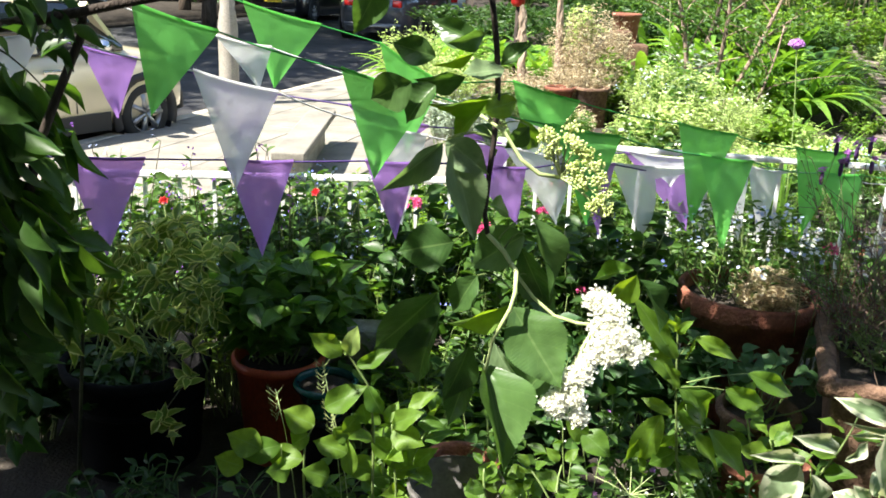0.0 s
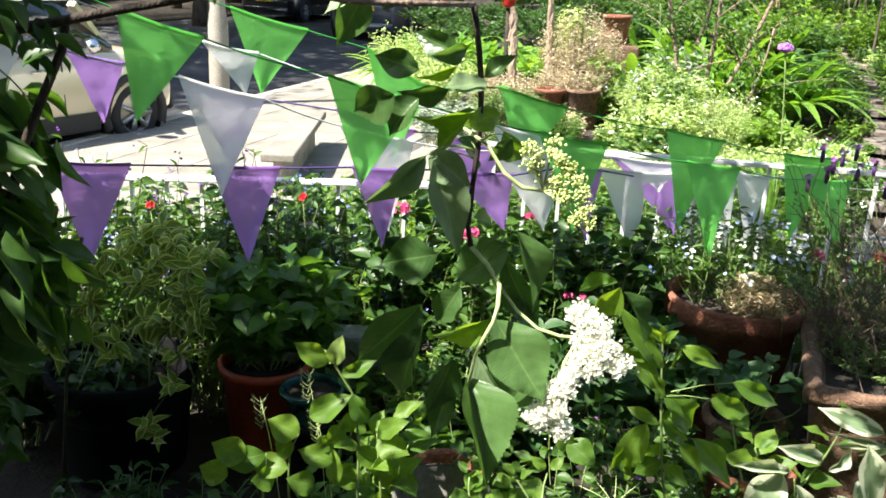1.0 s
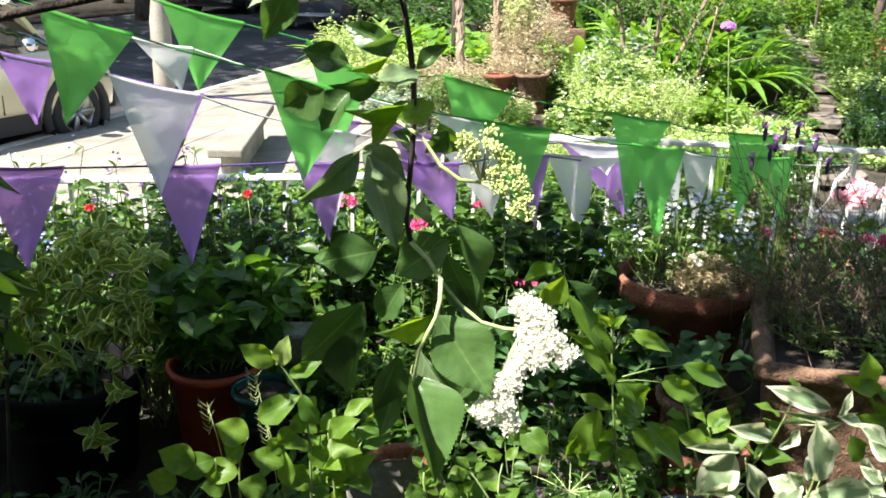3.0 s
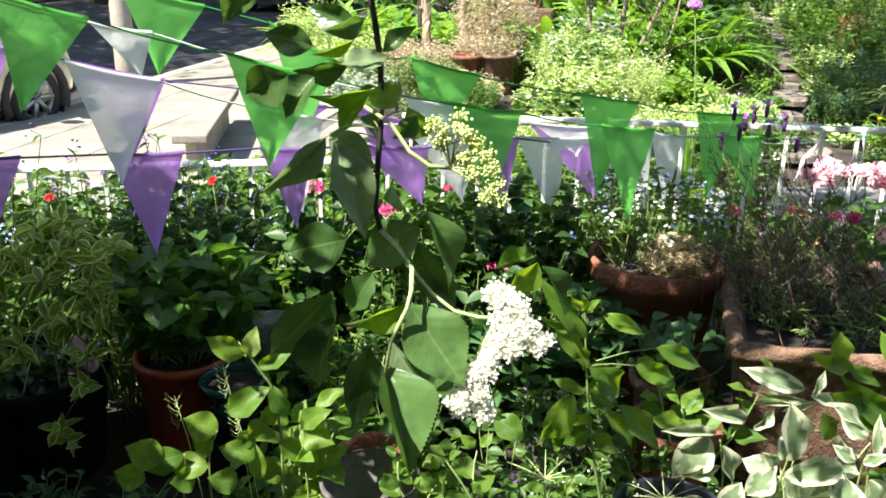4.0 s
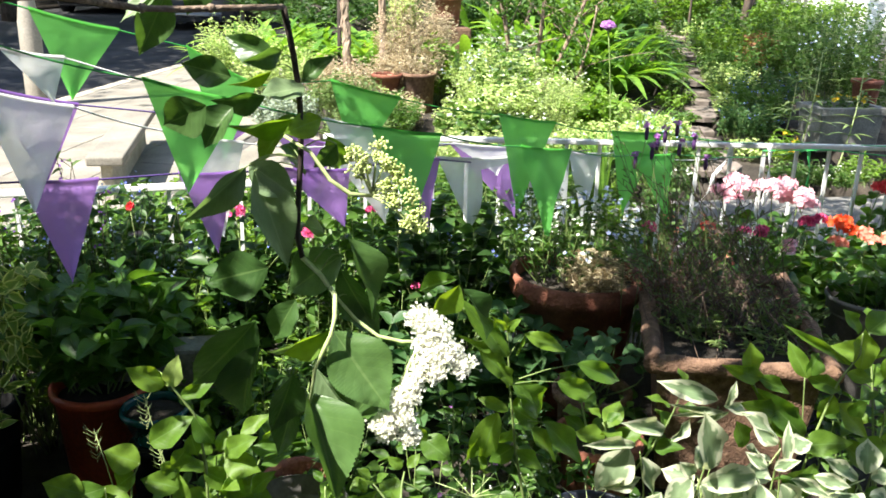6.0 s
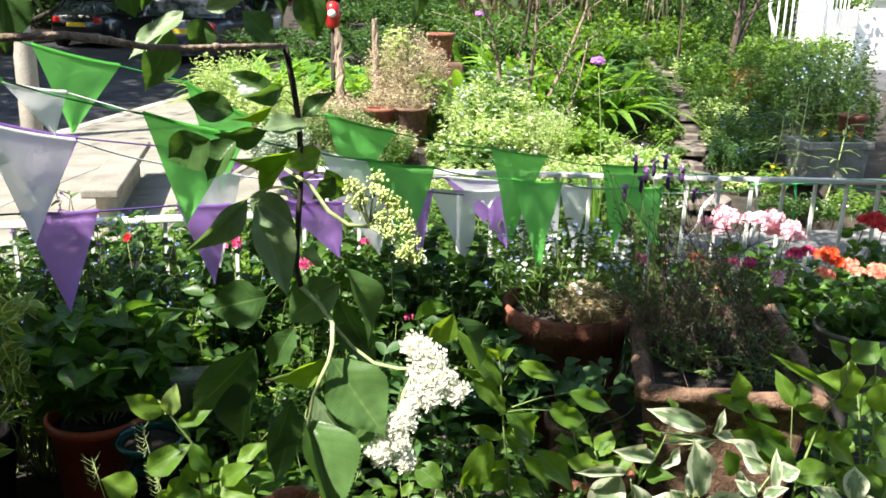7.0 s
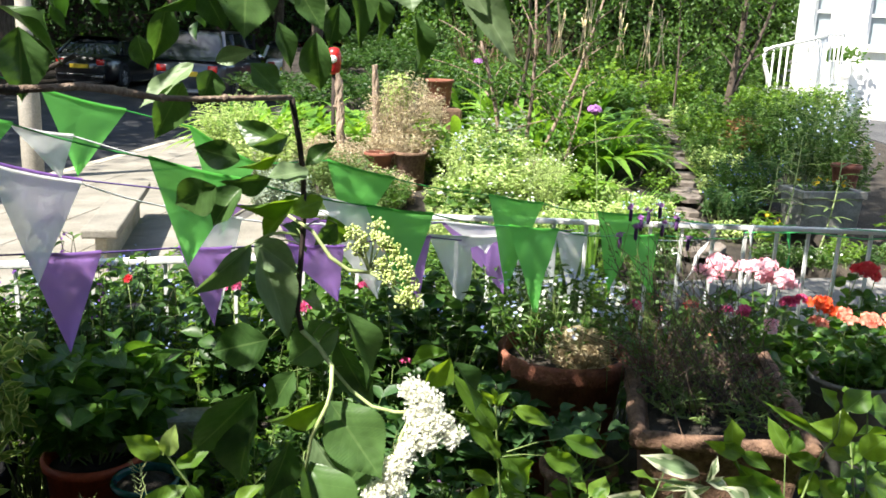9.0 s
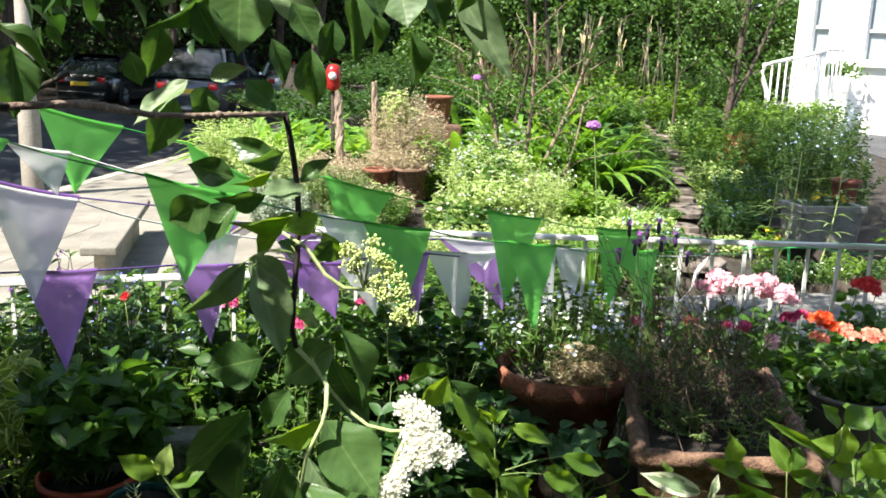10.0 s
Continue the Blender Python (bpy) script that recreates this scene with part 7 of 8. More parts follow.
for i, (x, y, h, sp, mat, lf, wd) in enumerate(((-0.25, 1.95, 0.36, 0.34, "mid", 0.05, 0.028), (-0.05, 2.15, 0.36, 0.26, "bright", 0.05, 0.028), (0.5, 1.85, 0.36, 0.30, "mid", 0.045, 0.026), (0.8, 2.0, 0.42, 0.26, "mid", 0.045, 0.02), (0.55, 2.2, 0.46, 0.28, "mid", 0.05, 0.026), (1.0, 2.4, 0.36, 0.25, "mid", 0.05, 0.03), (0.1, 2.3, 0.46, 0.28, "mid", 0.06, 0.032), (-0.6, 2.0, 0.30, 0.28, "dark", 0.05, 0.014), (-0.9, 2.0, 0.26, 0.3, "dark", 0.05, 0.02), (0.95, 1.75, 0.38, 0.2, "mid", 0.05, 0.03), (1.45, 1.7, 0.42, 0.25, "mid", 0.06, 0.035), (1.9, 2.2, 0.46, 0.25, "mid", 0.06, 0.035))):
    th, tips, r = bush("low_plant", "low mixed greenery filling the gaps between the pots", (x, y, 0.0), h, sp, 30, 11, lf, wd, "leaf", L[mat], 430 + i, group="low greenery", foot=0.2, start=0.35, tilt=0.6)
    if i in (2, 3, 4):
        flowers(th, r, tips[:3], 0.016, L["mauve"], n=3, spread=0.006)
        flowers(th, r, tips[6:18], 0.008, L["white"], n=4, spread=0.015, name="white_blossom")

# variegated dogwood
r = np.random.default_rng(77)
dog = thing("dogwood", "variegated dogwood with white-edged leaves in full sun", "shrub", at=(1.07, 1.72, 0.2))
placed_leaf(dog, (1.000, 1.660, 0.719), (0.870, 1.684, 0.763), 0.047, 10, "dogwood")
placed_leaf(dog, (1.005, 1.660, 0.543), (0.971, 1.623, 0.699), 0.080, 0, "dogwood")
placed_leaf(dog, (1.124, 1.660, 0.513), (0.984, 1.645, 0.522), 0.064, -10, "dogwood")
placed_leaf(dog, (1.016, 1.660, 0.703), (1.113, 1.688, 0.672), 0.030, -13, "dogwood")
placed_leaf(dog, (1.023, 1.660, 0.702), (1.032, 1.642, 0.767), 0.021, 10, "dogwood")
placed_leaf(dog, (1.059, 1.660, 0.685), (1.170, 1.639, 0.622), 0.035, 20, "dogwood")
placed_leaf(dog, (1.197, 1.660, 0.541), (1.189, 1.662, 0.644), 0.028, 30, "dogwood")
placed_leaf(dog, (0.814, 1.660, 0.620), (0.704, 1.627, 0.660), 0.025, -11, "dogwood")
placed_leaf(dog, (0.803, 1.660, 0.614), (0.735, 1.662, 0.501), 0.084, 0, "dogwood")
placed_leaf(dog, (0.838, 1.660, 0.539), (0.744, 1.644, 0.520), 0.037, 39, "dogwood")
placed_leaf(dog, (0.879, 1.660, 0.649), (0.788, 1.621, 0.706), 0.038, -8, "dogwood")
placed_leaf(dog, (0.899, 1.660, 0.627), (0.952, 1.663, 0.667), 0.024, -21, "dogwood")
placed_leaf(dog, (0.833, 1.660, 0.590), (0.899, 1.671, 0.462), 0.048, 15, "dogwood")
placed_leaf(dog, (0.962, 1.660, 0.520), (0.899, 1.650, 0.463), 0.063, 0, "dogwood")
placed_leaf(dog, (0.987, 1.660, 0.503), (1.051, 1.658, 0.425), 0.053, 10, "dogwood")
placed_leaf(dog, (1.110, 1.660, 0.506), (1.054, 1.653, 0.447), 0.054, 1, "dogwood")
placed_leaf(dog, (1.140, 1.660, 0.489), (1.112, 1.612, 0.426), 0.088, 0, "dogwood")
placed_leaf(dog, (1.190, 1.660, 0.484), (1.240, 1.639, 0.393), 0.082, 10, "dogwood")
placed_leaf(dog, (1.216, 1.660, 0.497), (1.318, 1.630, 0.456), 0.032, 1, "dogwood")
placed_leaf(dog, (1.274, 1.660, 0.499), (1.364, 1.630, 0.478), 0.036, -7, "dogwood")
placed_leaf(dog, (1.393, 1.660, 0.477), (1.315, 1.671, 0.537), 0.042, -5, "dogwood")
placed_leaf(dog, (1.415, 1.660, 0.400), (1.313, 1.646, 0.383), 0.064, -6, "dogwood")
placed_leaf(dog, (1.147, 1.660, 0.533), (1.098, 1.666, 0.574), 0.031, 13, "dogwood")
placed_leaf(dog, (1.167, 1.660, 0.531), (1.189, 1.610, 0.578), 0.028, 27, "dogwood")
placed_leaf(dog, (0.859, 1.660, 0.426), (0.880, 1.638, 0.501), 0.062, 13, "dogwood")
placed_leaf(dog, (1.018, 1.660, 0.689), (0.901, 1.671, 0.683), 0.014, 2, "dogwood")
placed_leaf(dog, (1.018, 1.660, 0.689), (0.894, 1.676, 0.706), 0.014, 17, "dogwood")
placed_leaf(dog, (1.032, 1.660, 0.688), (0.971, 1.690, 0.647), 0.016, 2, "dogwood")
placed_leaf(dog, (1.098, 1.660, 0.432), (1.041, 1.646, 0.386), 0.071, -4, "dogwood")
placed_leaf(dog, (0.972, 1.660, 0.429), (0.926, 1.636, 0.375), 0.070, 12, "dogwood")
placed_leaf(dog, (1.260, 1.660, 0.415), (1.351, 1.675, 0.299), 0.079, 34, "dogwood")
placed_leaf(dog, (1.436, 1.660, 0.429), (1.530, 1.649, 0.379), 0.072, 34, "dogwood")
placed_leaf(dog, (1.387, 1.660, 0.371), (1.462, 1.654, 0.285), 0.082, -6, "dogwood")
placed_leaf(dog, (0.804, 1.660, 0.462), (0.745, 1.635, 0.411), 0.062, 11, "dogwood")
shoot(dog, [(0.977, 1.710, 0.020), (0.967, 1.670, 0.392), (0.997, 1.670, 0.548), (1.009, 1.670, 0.698)], 0.0030)
shoot(dog, [(0.977, 1.710, 0.020), (0.967, 1.670, 0.392), (0.997, 1.670, 0.466), (1.010, 1.670, 0.539)], 0.0030)
shoot(dog, [(1.196, 1.710, 0.020), (1.186, 1.670, 0.369), (1.196, 1.670, 0.446), (1.189, 1.670, 0.523)], 0.0030)
shoot(dog, [(0.864, 1.710, 0.020), (0.854, 1.670, 0.404), (0.852, 1.670, 0.502), (0.833, 1.670, 0.599)], 0.0030)
shoot(dog, [(1.378, 1.710, 0.020), (1.368, 1.670, 0.349), (1.397, 1.670, 0.403), (1.407, 1.670, 0.457)], 0.0030)
shoot(dog, [(1.196, 1.710, 0.020), (1.186, 1.670, 0.369), (1.166, 1.670, 0.437), (1.130, 1.670, 0.506)], 0.0030)
for s in range(6):
    a = 2 * math.pi * s / 6
    rad = 0.27 * math.sqrt(r.random())
    tip = np.array((1.16 + math.cos(a) * rad * 1.2, 1.70 + math.sin(a) * rad * 0.5, 0.36 + 0.16 * r.random()))
    c = bow((1.07, 1.72, 0.2), tip, 0.03, 8)
    g = Geo()
    tube(g, c, np.linspace(0.0035, 0.0016, 8), 6)
    obj("stem", g, M["stem_pale"], dog)
    az = r.uniform(0, math.pi)
    for k in range(4):
        t = 0.5 + 0.5 * k / 3
        i = min(int(t * 7), 6)
        p = c[i] + (c[i + 1] - c[i]) * (t * 7 - i)
        for q in (0, 1):
            w = az + q * math.pi + r.normal(0, 0.3)
            d = unit(np.array((math.cos(w), math.sin(w), (-0.35, -0.2, 0.0, 0.55)[k])) + r.normal(0, 0.3, 3))
            sz = (0.105 if k < 3 else 0.075) * r.uniform(0.75, 1.2)
            single_leaf(dog, "broad" if r.random() < 0.5 else "broad_b", "dogwood", p + d * 0.014, p + d * (sz + 0.014), sz * r.uniform(0.54, 0.74), r.normal(0, 32), eye=(-0.1, -0.75, 0.8))
        az += math.pi / 2 + r.normal(0, 0.3)

# pots among them
pot("plant_pot", "grey plastic pot with a scuffed rim", (0.085, 1.86, 0.0), 0.12, 0.42, M["grey_plastic"], 0.8, 0.006, 0.02, 0.16)
pot("plant_pot", "small terracotta pot behind the grey one", (0.10, 2.10, 0.0), 0.11, 0.33, M["terracotta"], 0.7)
pot("plant_pot", "dark blue plastic pot among the low plants", (0.80, 1.80, 0.0), 0.14, 0.33, M["navy_plastic"], 0.8, 0.01)
pot("plant_pot", "low terracotta pan half buried in leaves", (1.0, 2.30, 0.10), 0.14, 0.17, M["terracotta"], 0.8)
pot("plant_pot", "brown clay pot with violet leaves beside the planter", (1.05, 2.50, 0.06), 0.13, 0.26, M["old_clay"], 0.75)
bush("violet", "round-leaved violet growing in a clay pot", (1.05, 2.48, 0.30), 0.22, 0.14, 16, 5, 0.05, 0.05, "leaf6", L["bluish"], 470, start=0.7)

# grass seed heads standing in the sun
for x, y, z in ((-0.243, 1.90, 0.70), (-0.354, 1.90, 0.625), (-0.22, 1.88, 0.60)):
    th = thing("grass_seed_head", "pale feathery grass seed head in sun", "grass", "seed heads", at=(x, y, 0))
    g = Geo()
    c = bow((x + 0.05, y + 0.02, 0.0), (x, y, z), 0.0, 7, (0.02, 0, 0))
    tube(g, c, np.linspace(0.0016, 0.0009, 7), 4)
    obj("stalk", g, M["stem_pale"], th)
    g = Geo()
    for j in range(9):
        for q in (-1, 1):
            p = np.array((x, y, z - 0.085 + j * 0.009))
            w = q * 1.2 + j * 2.1
            e = p + np.array((0.020 * math.cos(w), 0.020 * math.sin(w), 0.016)) * (0.6 + 0.07 * j)
            tube(g, [p, e], [0.0008, 0.0005], 4, False)
            tube(g, [(p + e) / 2, e + np.array((0.004, -0.006, 0.010))], [0.0006, 0.0004], 4, False)
    obj("seed_spray", g, M["stem_pale"], th, kind="stuff")
for x, y, z in ((0.46, 1.70, 0.50), (0.72, 1.66, 0.46)):
    th = thing("cow_parsley", "pale green star-rayed seed umbel among low leaves", "plant", "seed umbels", at=(x, y, 0))
    g = Geo()
    tube(g, bow((x, y, 0.1), (x, y, z), 0, 5, (0.01, 0, 0)), 0.0022, 5)
    obj("stalk", g, M["stem_pale"], th)
    for j in range(9):
        a = 2 * math.pi * j / 9
        g = Geo()
        tube(g, [(x, y, z), (x + 0.05 * math.cos(a), y + 0.04 * math.sin(a), z + 0.02), (x + 0.085 * math.cos(a), y + 0.07 * math.sin(a), z + 0.03)], [0.0013, 0.001, 0.0007], 4)
        obj("ray", g, M["stem_pale"], th)

# ---- terracotta: big round pot, square planter, grey tub ----
pot("plant_pot", "large weathered terracotta pot with a thick banded rim", (1.16, 3.02, 0.0), 0.25, 0.53, M["terracotta"], 0.72, 0.022, 0.075, 0.05)
planter = thing("square_planter", "heavy square clay planter with a rounded lichened rim", "planter", at=(1.58, 2.66, 0))
C = [(1.16, 2.31), (1.66, 2.16), (1.96, 2.93), (1.40, 2.93)]


def inset(c, d):
    m = np.mean(np.array(C), 0)
    return tuple(np.array(c) + unit(m - np.array(c)) * d)


g = Geo()
low = [inset(c, 0.10) for c in C]
v = [(*c, 0.0) for c in low] + [(*inset(c, 0.02), 0.47) for c in C] + [(*inset(c, 0.075), 0.47) for c in C] + [(*inset(c, 0.13), 0.1) for c in C]
f = [(3, 2, 1, 0)] + [(k + i, k + (i + 1) % 4, k + 4 + (i + 1) % 4, k + 4 + i) for k in (0, 4, 8) for i in range(4)]
g.add(v, [np.array(f)])
obj("body", g, M["old_clay"], planter, bevel=0.02, smooth=False)
for i in range(4):
    a, b = np.array((*C[i], 0.49)), np.array((*C[(i + 1) % 4], 0.49))
    g = Geo()
    t = np.linspace(-0.02, 1.02, 34)
    pts = a + (b - a) * t[:, None] + np.array([(0.004 * noise.noise(Vector((q * 11, i * 2.0, 5.0))), 0.004 * noise.noise(Vector((q * 9, i * 2.0, 8.0))), 0.008 * noise.noise(Vector((q * 6, i * 3.0, 1.0)))) for q in t])
    tube(g, pts, 0.028 + 0.003 * np.sin(t * 17 + i), 14)
    obj("rim", g, M["old_clay"], planter, "rounded flaking rim")
g = Geo()
g.add([(*inset(c, 0.06), 0.45) for c in C], [np.array([(0, 1, 2, 3)])])
obj("soil", g, M["soil"], planter, smooth=False)
pot("plant_pot", "scuffed grey plastic tub beside the planter", (2.30, 2.86, 0.0), 0.165, 0.44, M["grey_plastic"], 0.78, 0.008, 0.02, 0.07)
bush("geranium_leaves", "lush green leafy plant in a grey tub", (2.30, 2.86, 0.36), 0.26, 0.20, 34, 8, 0.055, 0.05, "leaf6", L["hydra_stuff"], 475)
pot("plant_pot", "small black pot sunk in the planter earth", (1.62, 2.52, 0.36), 0.035, 0.12, M["black_plastic"], 0.8, 0.004, 0.01, 0.02)

# dry lavender in the planter
r = np.random.default_rng(88)
lav = thing("lavender", "woody half-dry lavender with purple heads in a clay planter", "shrub", at=(1.6, 2.66, 0.45))
g, lf, fl = Geo(), Geo(), Geo()
for k in range(110):
    a = r.uniform(0, 2 * math.pi)
    rad = 0.36 * math.sqrt(r.random())
    h = 0.16 + 0.52 * r.random() ** 1.5
    b = np.array((1.56 + 0.14 * r.normal(), 2.62 + 0.14 * r.normal(), 0.43))
    tip = np.array((1.47 + math.cos(a) * rad, 2.72 + math.sin(a) * rad, 0.45 + h * (1 - 0.35 * max(0.0, math.cos(a)))))
    c = bow(b, tip, 0.03, 6, (0.03 * r.normal(), 0.03 * r.normal(), 0))
    tube(g, c, np.linspace(0.0020, 0.0008, 6), 4, False)
    n = 5
    t = r.uniform(1.6, 5, n)
    i = np.minimum(t.astype(int), 4)
    p = c[i] + (c[i + 1] - c[i]) * (t - i)[:, None]
    scatter(lf, T["tiny"], p, unit(c[-1] - c[0]) + r.normal(0, 0.6, (n, 3)), r.normal(0, 1, (n, 3)), 0.026, 0.005)
    if k % 2 == 0:
        q = c[3]
        for z in range(3):
            e = q + r.normal(0, 0.06, 3) + np.array((0, 0, 0.05))
            tube(g, [q, (q + e) / 2 + 0.01, e], [0.0016, 0.0012, 0.0008], 4, False)
obj("woody_growth", g, M["dry_grey"], lav, kind="stuff")
obj("needles", lf, L["olive"], lav, kind="stuff")
for i, (x, z) in enumerate(((1.25, 1.085), (1.29, 1.05), (1.315, 1.075), (1.355, 1.095), (1.275, 1.02), (1.37, 1.03), (1.22, 0.99), (1.42, 1.05), (1.47, 0.98))):
    y = 2.72
    g = Geo()
    tube(g, bow((1.42 + 0.05 * (i - 4), 2.72, 0.47), (x, y, z), 0.02, 7, (0.02 * (i % 3 - 1), 0, 0)), np.linspace(0.0014, 0.0010, 7), 4)
    obj("flower_stalk", g, M["stem_green"], lav)
    g = Geo()
    tube(g, [(x, y, z), (x, y, z + 0.018), (x, y, z + 0.04)], [0.005, 0.0075, 0.005], 7)
    head_ob = obj("flower_head", g, L["darkviolet"], lav, "dark purple lavender head")
    flowers(lav, r, [(x, y, z + 0.045)], 0.022, L["mauve"], n=5, spread=0.005, name="bract_tuft", face=(0, 0, 1))

th, tips, r = bush("yarrow", "low feathery green plant creeping over the planter earth", (1.60, 2.58, 0.44), 0.12, 0.34, 70, 14, 0.032, 0.007, "simple", L["olive"], 483, foot=0.24, start=0.2, tilt=0.8)
th, tips, r = bush("red_stem_plant", "thin reddish stems with tiny pink buds among the lavender", (1.45, 2.85, 0.45), 0.36, 0.22, 26, 10, 0.024, 0.006, "simple", L["olive"], 484, stem_mat=M["terracotta"], stem_r=0.0016, foot=0.12)
flowers(th, r, tips[:8], 0.014, L["coral"], n=3, spread=0.01)

# forget-me-nots in the big pot
th, tips, r = bush("forget_me_not_clump", "white and pale blue forget-me-nots spilling over the terracotta pot", (1.14, 3.06, 0.47), 0.38, 0.26, 64, 7, 0.045, 0.012, "simple", L["mid"], 481, foot=0.15, start=0.2)
flowers(th, r, tips[::2], 0.017, L["white"], n=6, spread=0.020)
flowers(th, r, tips[::3], 0.018, L["paleblue"], n=5, spread=0.022, name="blue_blossom")
th, tips, r = bush("dry_clump", "pale dead stems in the pot beside the lavender", (1.174, 2.88, 0.47), 0.193, 0.10, 130, 10, 0.035, 0.004, "tiny", L["dry"], 482, stem_mat=M["dry"], stem_r=0.0016)

# geraniums behind the planter
for i, (x, y, z, s, col, k) in enumerate(((2.02, 3.40, 0.745, 0.058, "pink", 60), (2.13, 3.36, 0.735, 0.055, "pink", 60), (2.25, 3.34, 0.69, 0.06, "pink", 64), (1.92, 3.38, 0.70, 0.045, "pink", 40), (2.30, 3.30, 0.60, 0.03, "magenta", 26), (2.42, 3.28, 0.585, 0.042, "orange", 40),
                                          (2.55, 3.25, 0.53, 0.036, "coral", 30), (2.66, 3.25, 0.52, 0.038, "coral", 34), (2.78, 3.25, 0.52, 0.036, "coral", 30), (2.40, 3.22, 0.53, 0.025, "coral", 18), (2.80, 3.55, 0.68, 0.036, "red", 34), (2.90, 3.55, 0.66, 0.04, "red", 30), (1.99, 3.2, 0.60, 0.03, "magenta", 20), (1.72, 3.1, 0.66, 0.018, "red", 10), (2.07, 3.1, 0.56, 0.024, "pink", 14), (1.55, 3.25, 0.62, 0.016, "magenta", 10))):
    r = np.random.default_rng(500 + i)
    th = thing("geranium", f"geranium with round leaves and {col} flower heads", "flower", "geraniums behind the planter", at=(x, y, 0))
    stems_and_leaves(th, r, (x, y + 0.03, 0.0), max(0.3, z - 0.05), 0.16, 18, 6, 0.06, 0.06, "leaf6", L["hydra_stuff"], M["stem_green"], start=0.55, tilt=0.5)
    g = Geo()
    tube(g, bow((x, y + 0.03, 0.1), (x, y, z), 0, 6, (0.02 * r.normal(), 0.02 * r.normal(), 0)), 0.0024, 5)
    obj("flower_stalk", g, M["stem_green"], th)
    heads = [np.array((x, y, z)) + r.normal(0, 1, 3) * np.array((0.75, 0.5, 0.3)) * s for q in range(3)]
    flowers(th, r, heads, 0.033, L[col], ball=s * 0.75, n=int(k * 0.65), name="bloom")
th, tips, r = bush("alyssum", "white alyssum between geraniums and lavender", (1.95, 3.25, 0.2), 0.40, 0.2, 30, 8, 0.03, 0.01, "simple", L["mid"], 520)
flowers(th, r, tips, 0.012, L["white"], n=6, spread=0.018)
th, tips, r = bush("parsley_clump", "bright green clump beyond the grey tub", (2.45, 3.0, 0.1), 0.42, 0.22, 50, 12, 0.05, 0.03, "leaf6", L["bright"], 521)
th, tips, r = bush("parsley_clump", "bright green leafy clump by the railing", (2.9, 3.1, 0.1), 0.42, 0.3, 60, 12, 0.05, 0.035, "leaf6", L["hydra_stuff"], 522)

# ---- the sunny garden beyond the fence ----
def strap_clump(name, label, base, n, length, width, sag, seed, mat="grassy", spread=0.12, group="strap-leaved clumps"):
    r = np.random.default_rng(seed)
    base = lifted(base)
    th = thing(name, label, "plant", group, at=tuple(base))
    a = r.uniform(0, 2 * math.pi, n)
    rad = np.sqrt(r.random(n)) * spread
    P = np.array(base) + np.stack([np.cos(a) * rad, np.sin(a) * rad, np.zeros(n)], 1)
    D = np.stack([np.cos(a) * r.uniform(0.15, 0.8, n), np.sin(a) * r.uniform(0.15, 0.8, n), np.ones(n)], 1)
    g = Geo()
    arching(g, r, P, D, length * r.uniform(0.7, 1.15, n), width * r.uniform(0.8, 1.2, n), sag * r.uniform(0.6, 1.4, n))
    obj("foliage", g, L[mat], th, kind="stuff")
    return th, r


strap_clump("agapanthus", "agapanthus clump with glossy arching strap leaves beside the plinth", (-0.66, 5.3, -0.08), 34, 0.72, 0.05, 0.55, 600, spread=0.1)
for i, (x, y, n, ln) in enumerate(((0.45, 10.2, 70, 0.85), (0.95, 10.6, 70, 0.85), (1.35, 10.3, 60, 0.8), (0.1, 10.8, 60, 0.85), (-0.25, 10.3, 60, 0.8), (0.2, 11.4, 60, 0.85), (0.75, 11.6, 60, 0.85), (1.3, 11.4, 60, 0.85), (-0.2, 11.3, 50, 0.8),
                                  (2.25, 9.8, 46, 1.2), (2.6, 9.9, 46, 1.25), (2.95, 9.7, 46, 1.2), (3.3, 9.4, 50, 1.25), (3.65, 9.2, 50, 1.2), (4.0, 9.6, 50, 1.15), (3.1, 10.4, 50, 1.45), (3.5, 10.2, 50, 1.5), (3.95, 10.4, 50, 1.45), (4.4, 10.6, 46, 1.25), (2.6, 10.8, 46, 1.4))):
    strap_clump("agapanthus", "agapanthus clump with glossy arching strap leaves in sun", (x, y, 0), int(n * 0.62), ln, 0.085 if ln < 1 else 0.12, 0.62, 601 + i, spread=0.2)
for i in range(9):
    r0 = np.random.default_rng(640 + i)
    strap_clump("grass_tuft", "pale green grassy tuft at the edge of the bed", (2.5 + 1.3 * r0.random(), 6.9 + 1.9 * r0.random(), 0), 34, 0.5, 0.014, 0.45, 650 + i, spread=0.1, group="grass tufts")

# lime-green and pale mounds
k = 0
for x, y, h, sp in ((1.75, 7.4, 0.42, 0.36), (2.0, 7.5, 0.62, 0.45), (2.5, 7.6, 0.58, 0.45), (2.05, 8.3, 0.66, 0.36), (2.3, 8.5, 0.70, 0.42), (2.65, 8.2, 0.6, 0.4), (3.0, 7.8, 0.36, 0.4), (3.4, 7.4, 0.26, 0.35), (1.5, 6.7, 0.34, 0.34), (2.1, 6.6, 0.42, 0.4), (2.7, 6.8, 0.36, 0.4), (3.2, 6.9, 0.28, 0.35)):
    th, tips, r = bush("euphorbia", "frothy lime-green mound in strong sun", (x, y, 0), h, sp, 90, 32, (0.036, 0.05, 0.03)[k % 3], (0.010, 0.016, 0.009)[k % 3], "simple", L["lime"], 700 + k, group="lime mounds", foot=0.25, start=0.25, tilt=0.7)
    if k % 2:
        flowers(th, r, tips[::3], 0.022, L["white"] if k % 4 == 1 else L["paleblue"], n=3, spread=0.02)
    k += 1
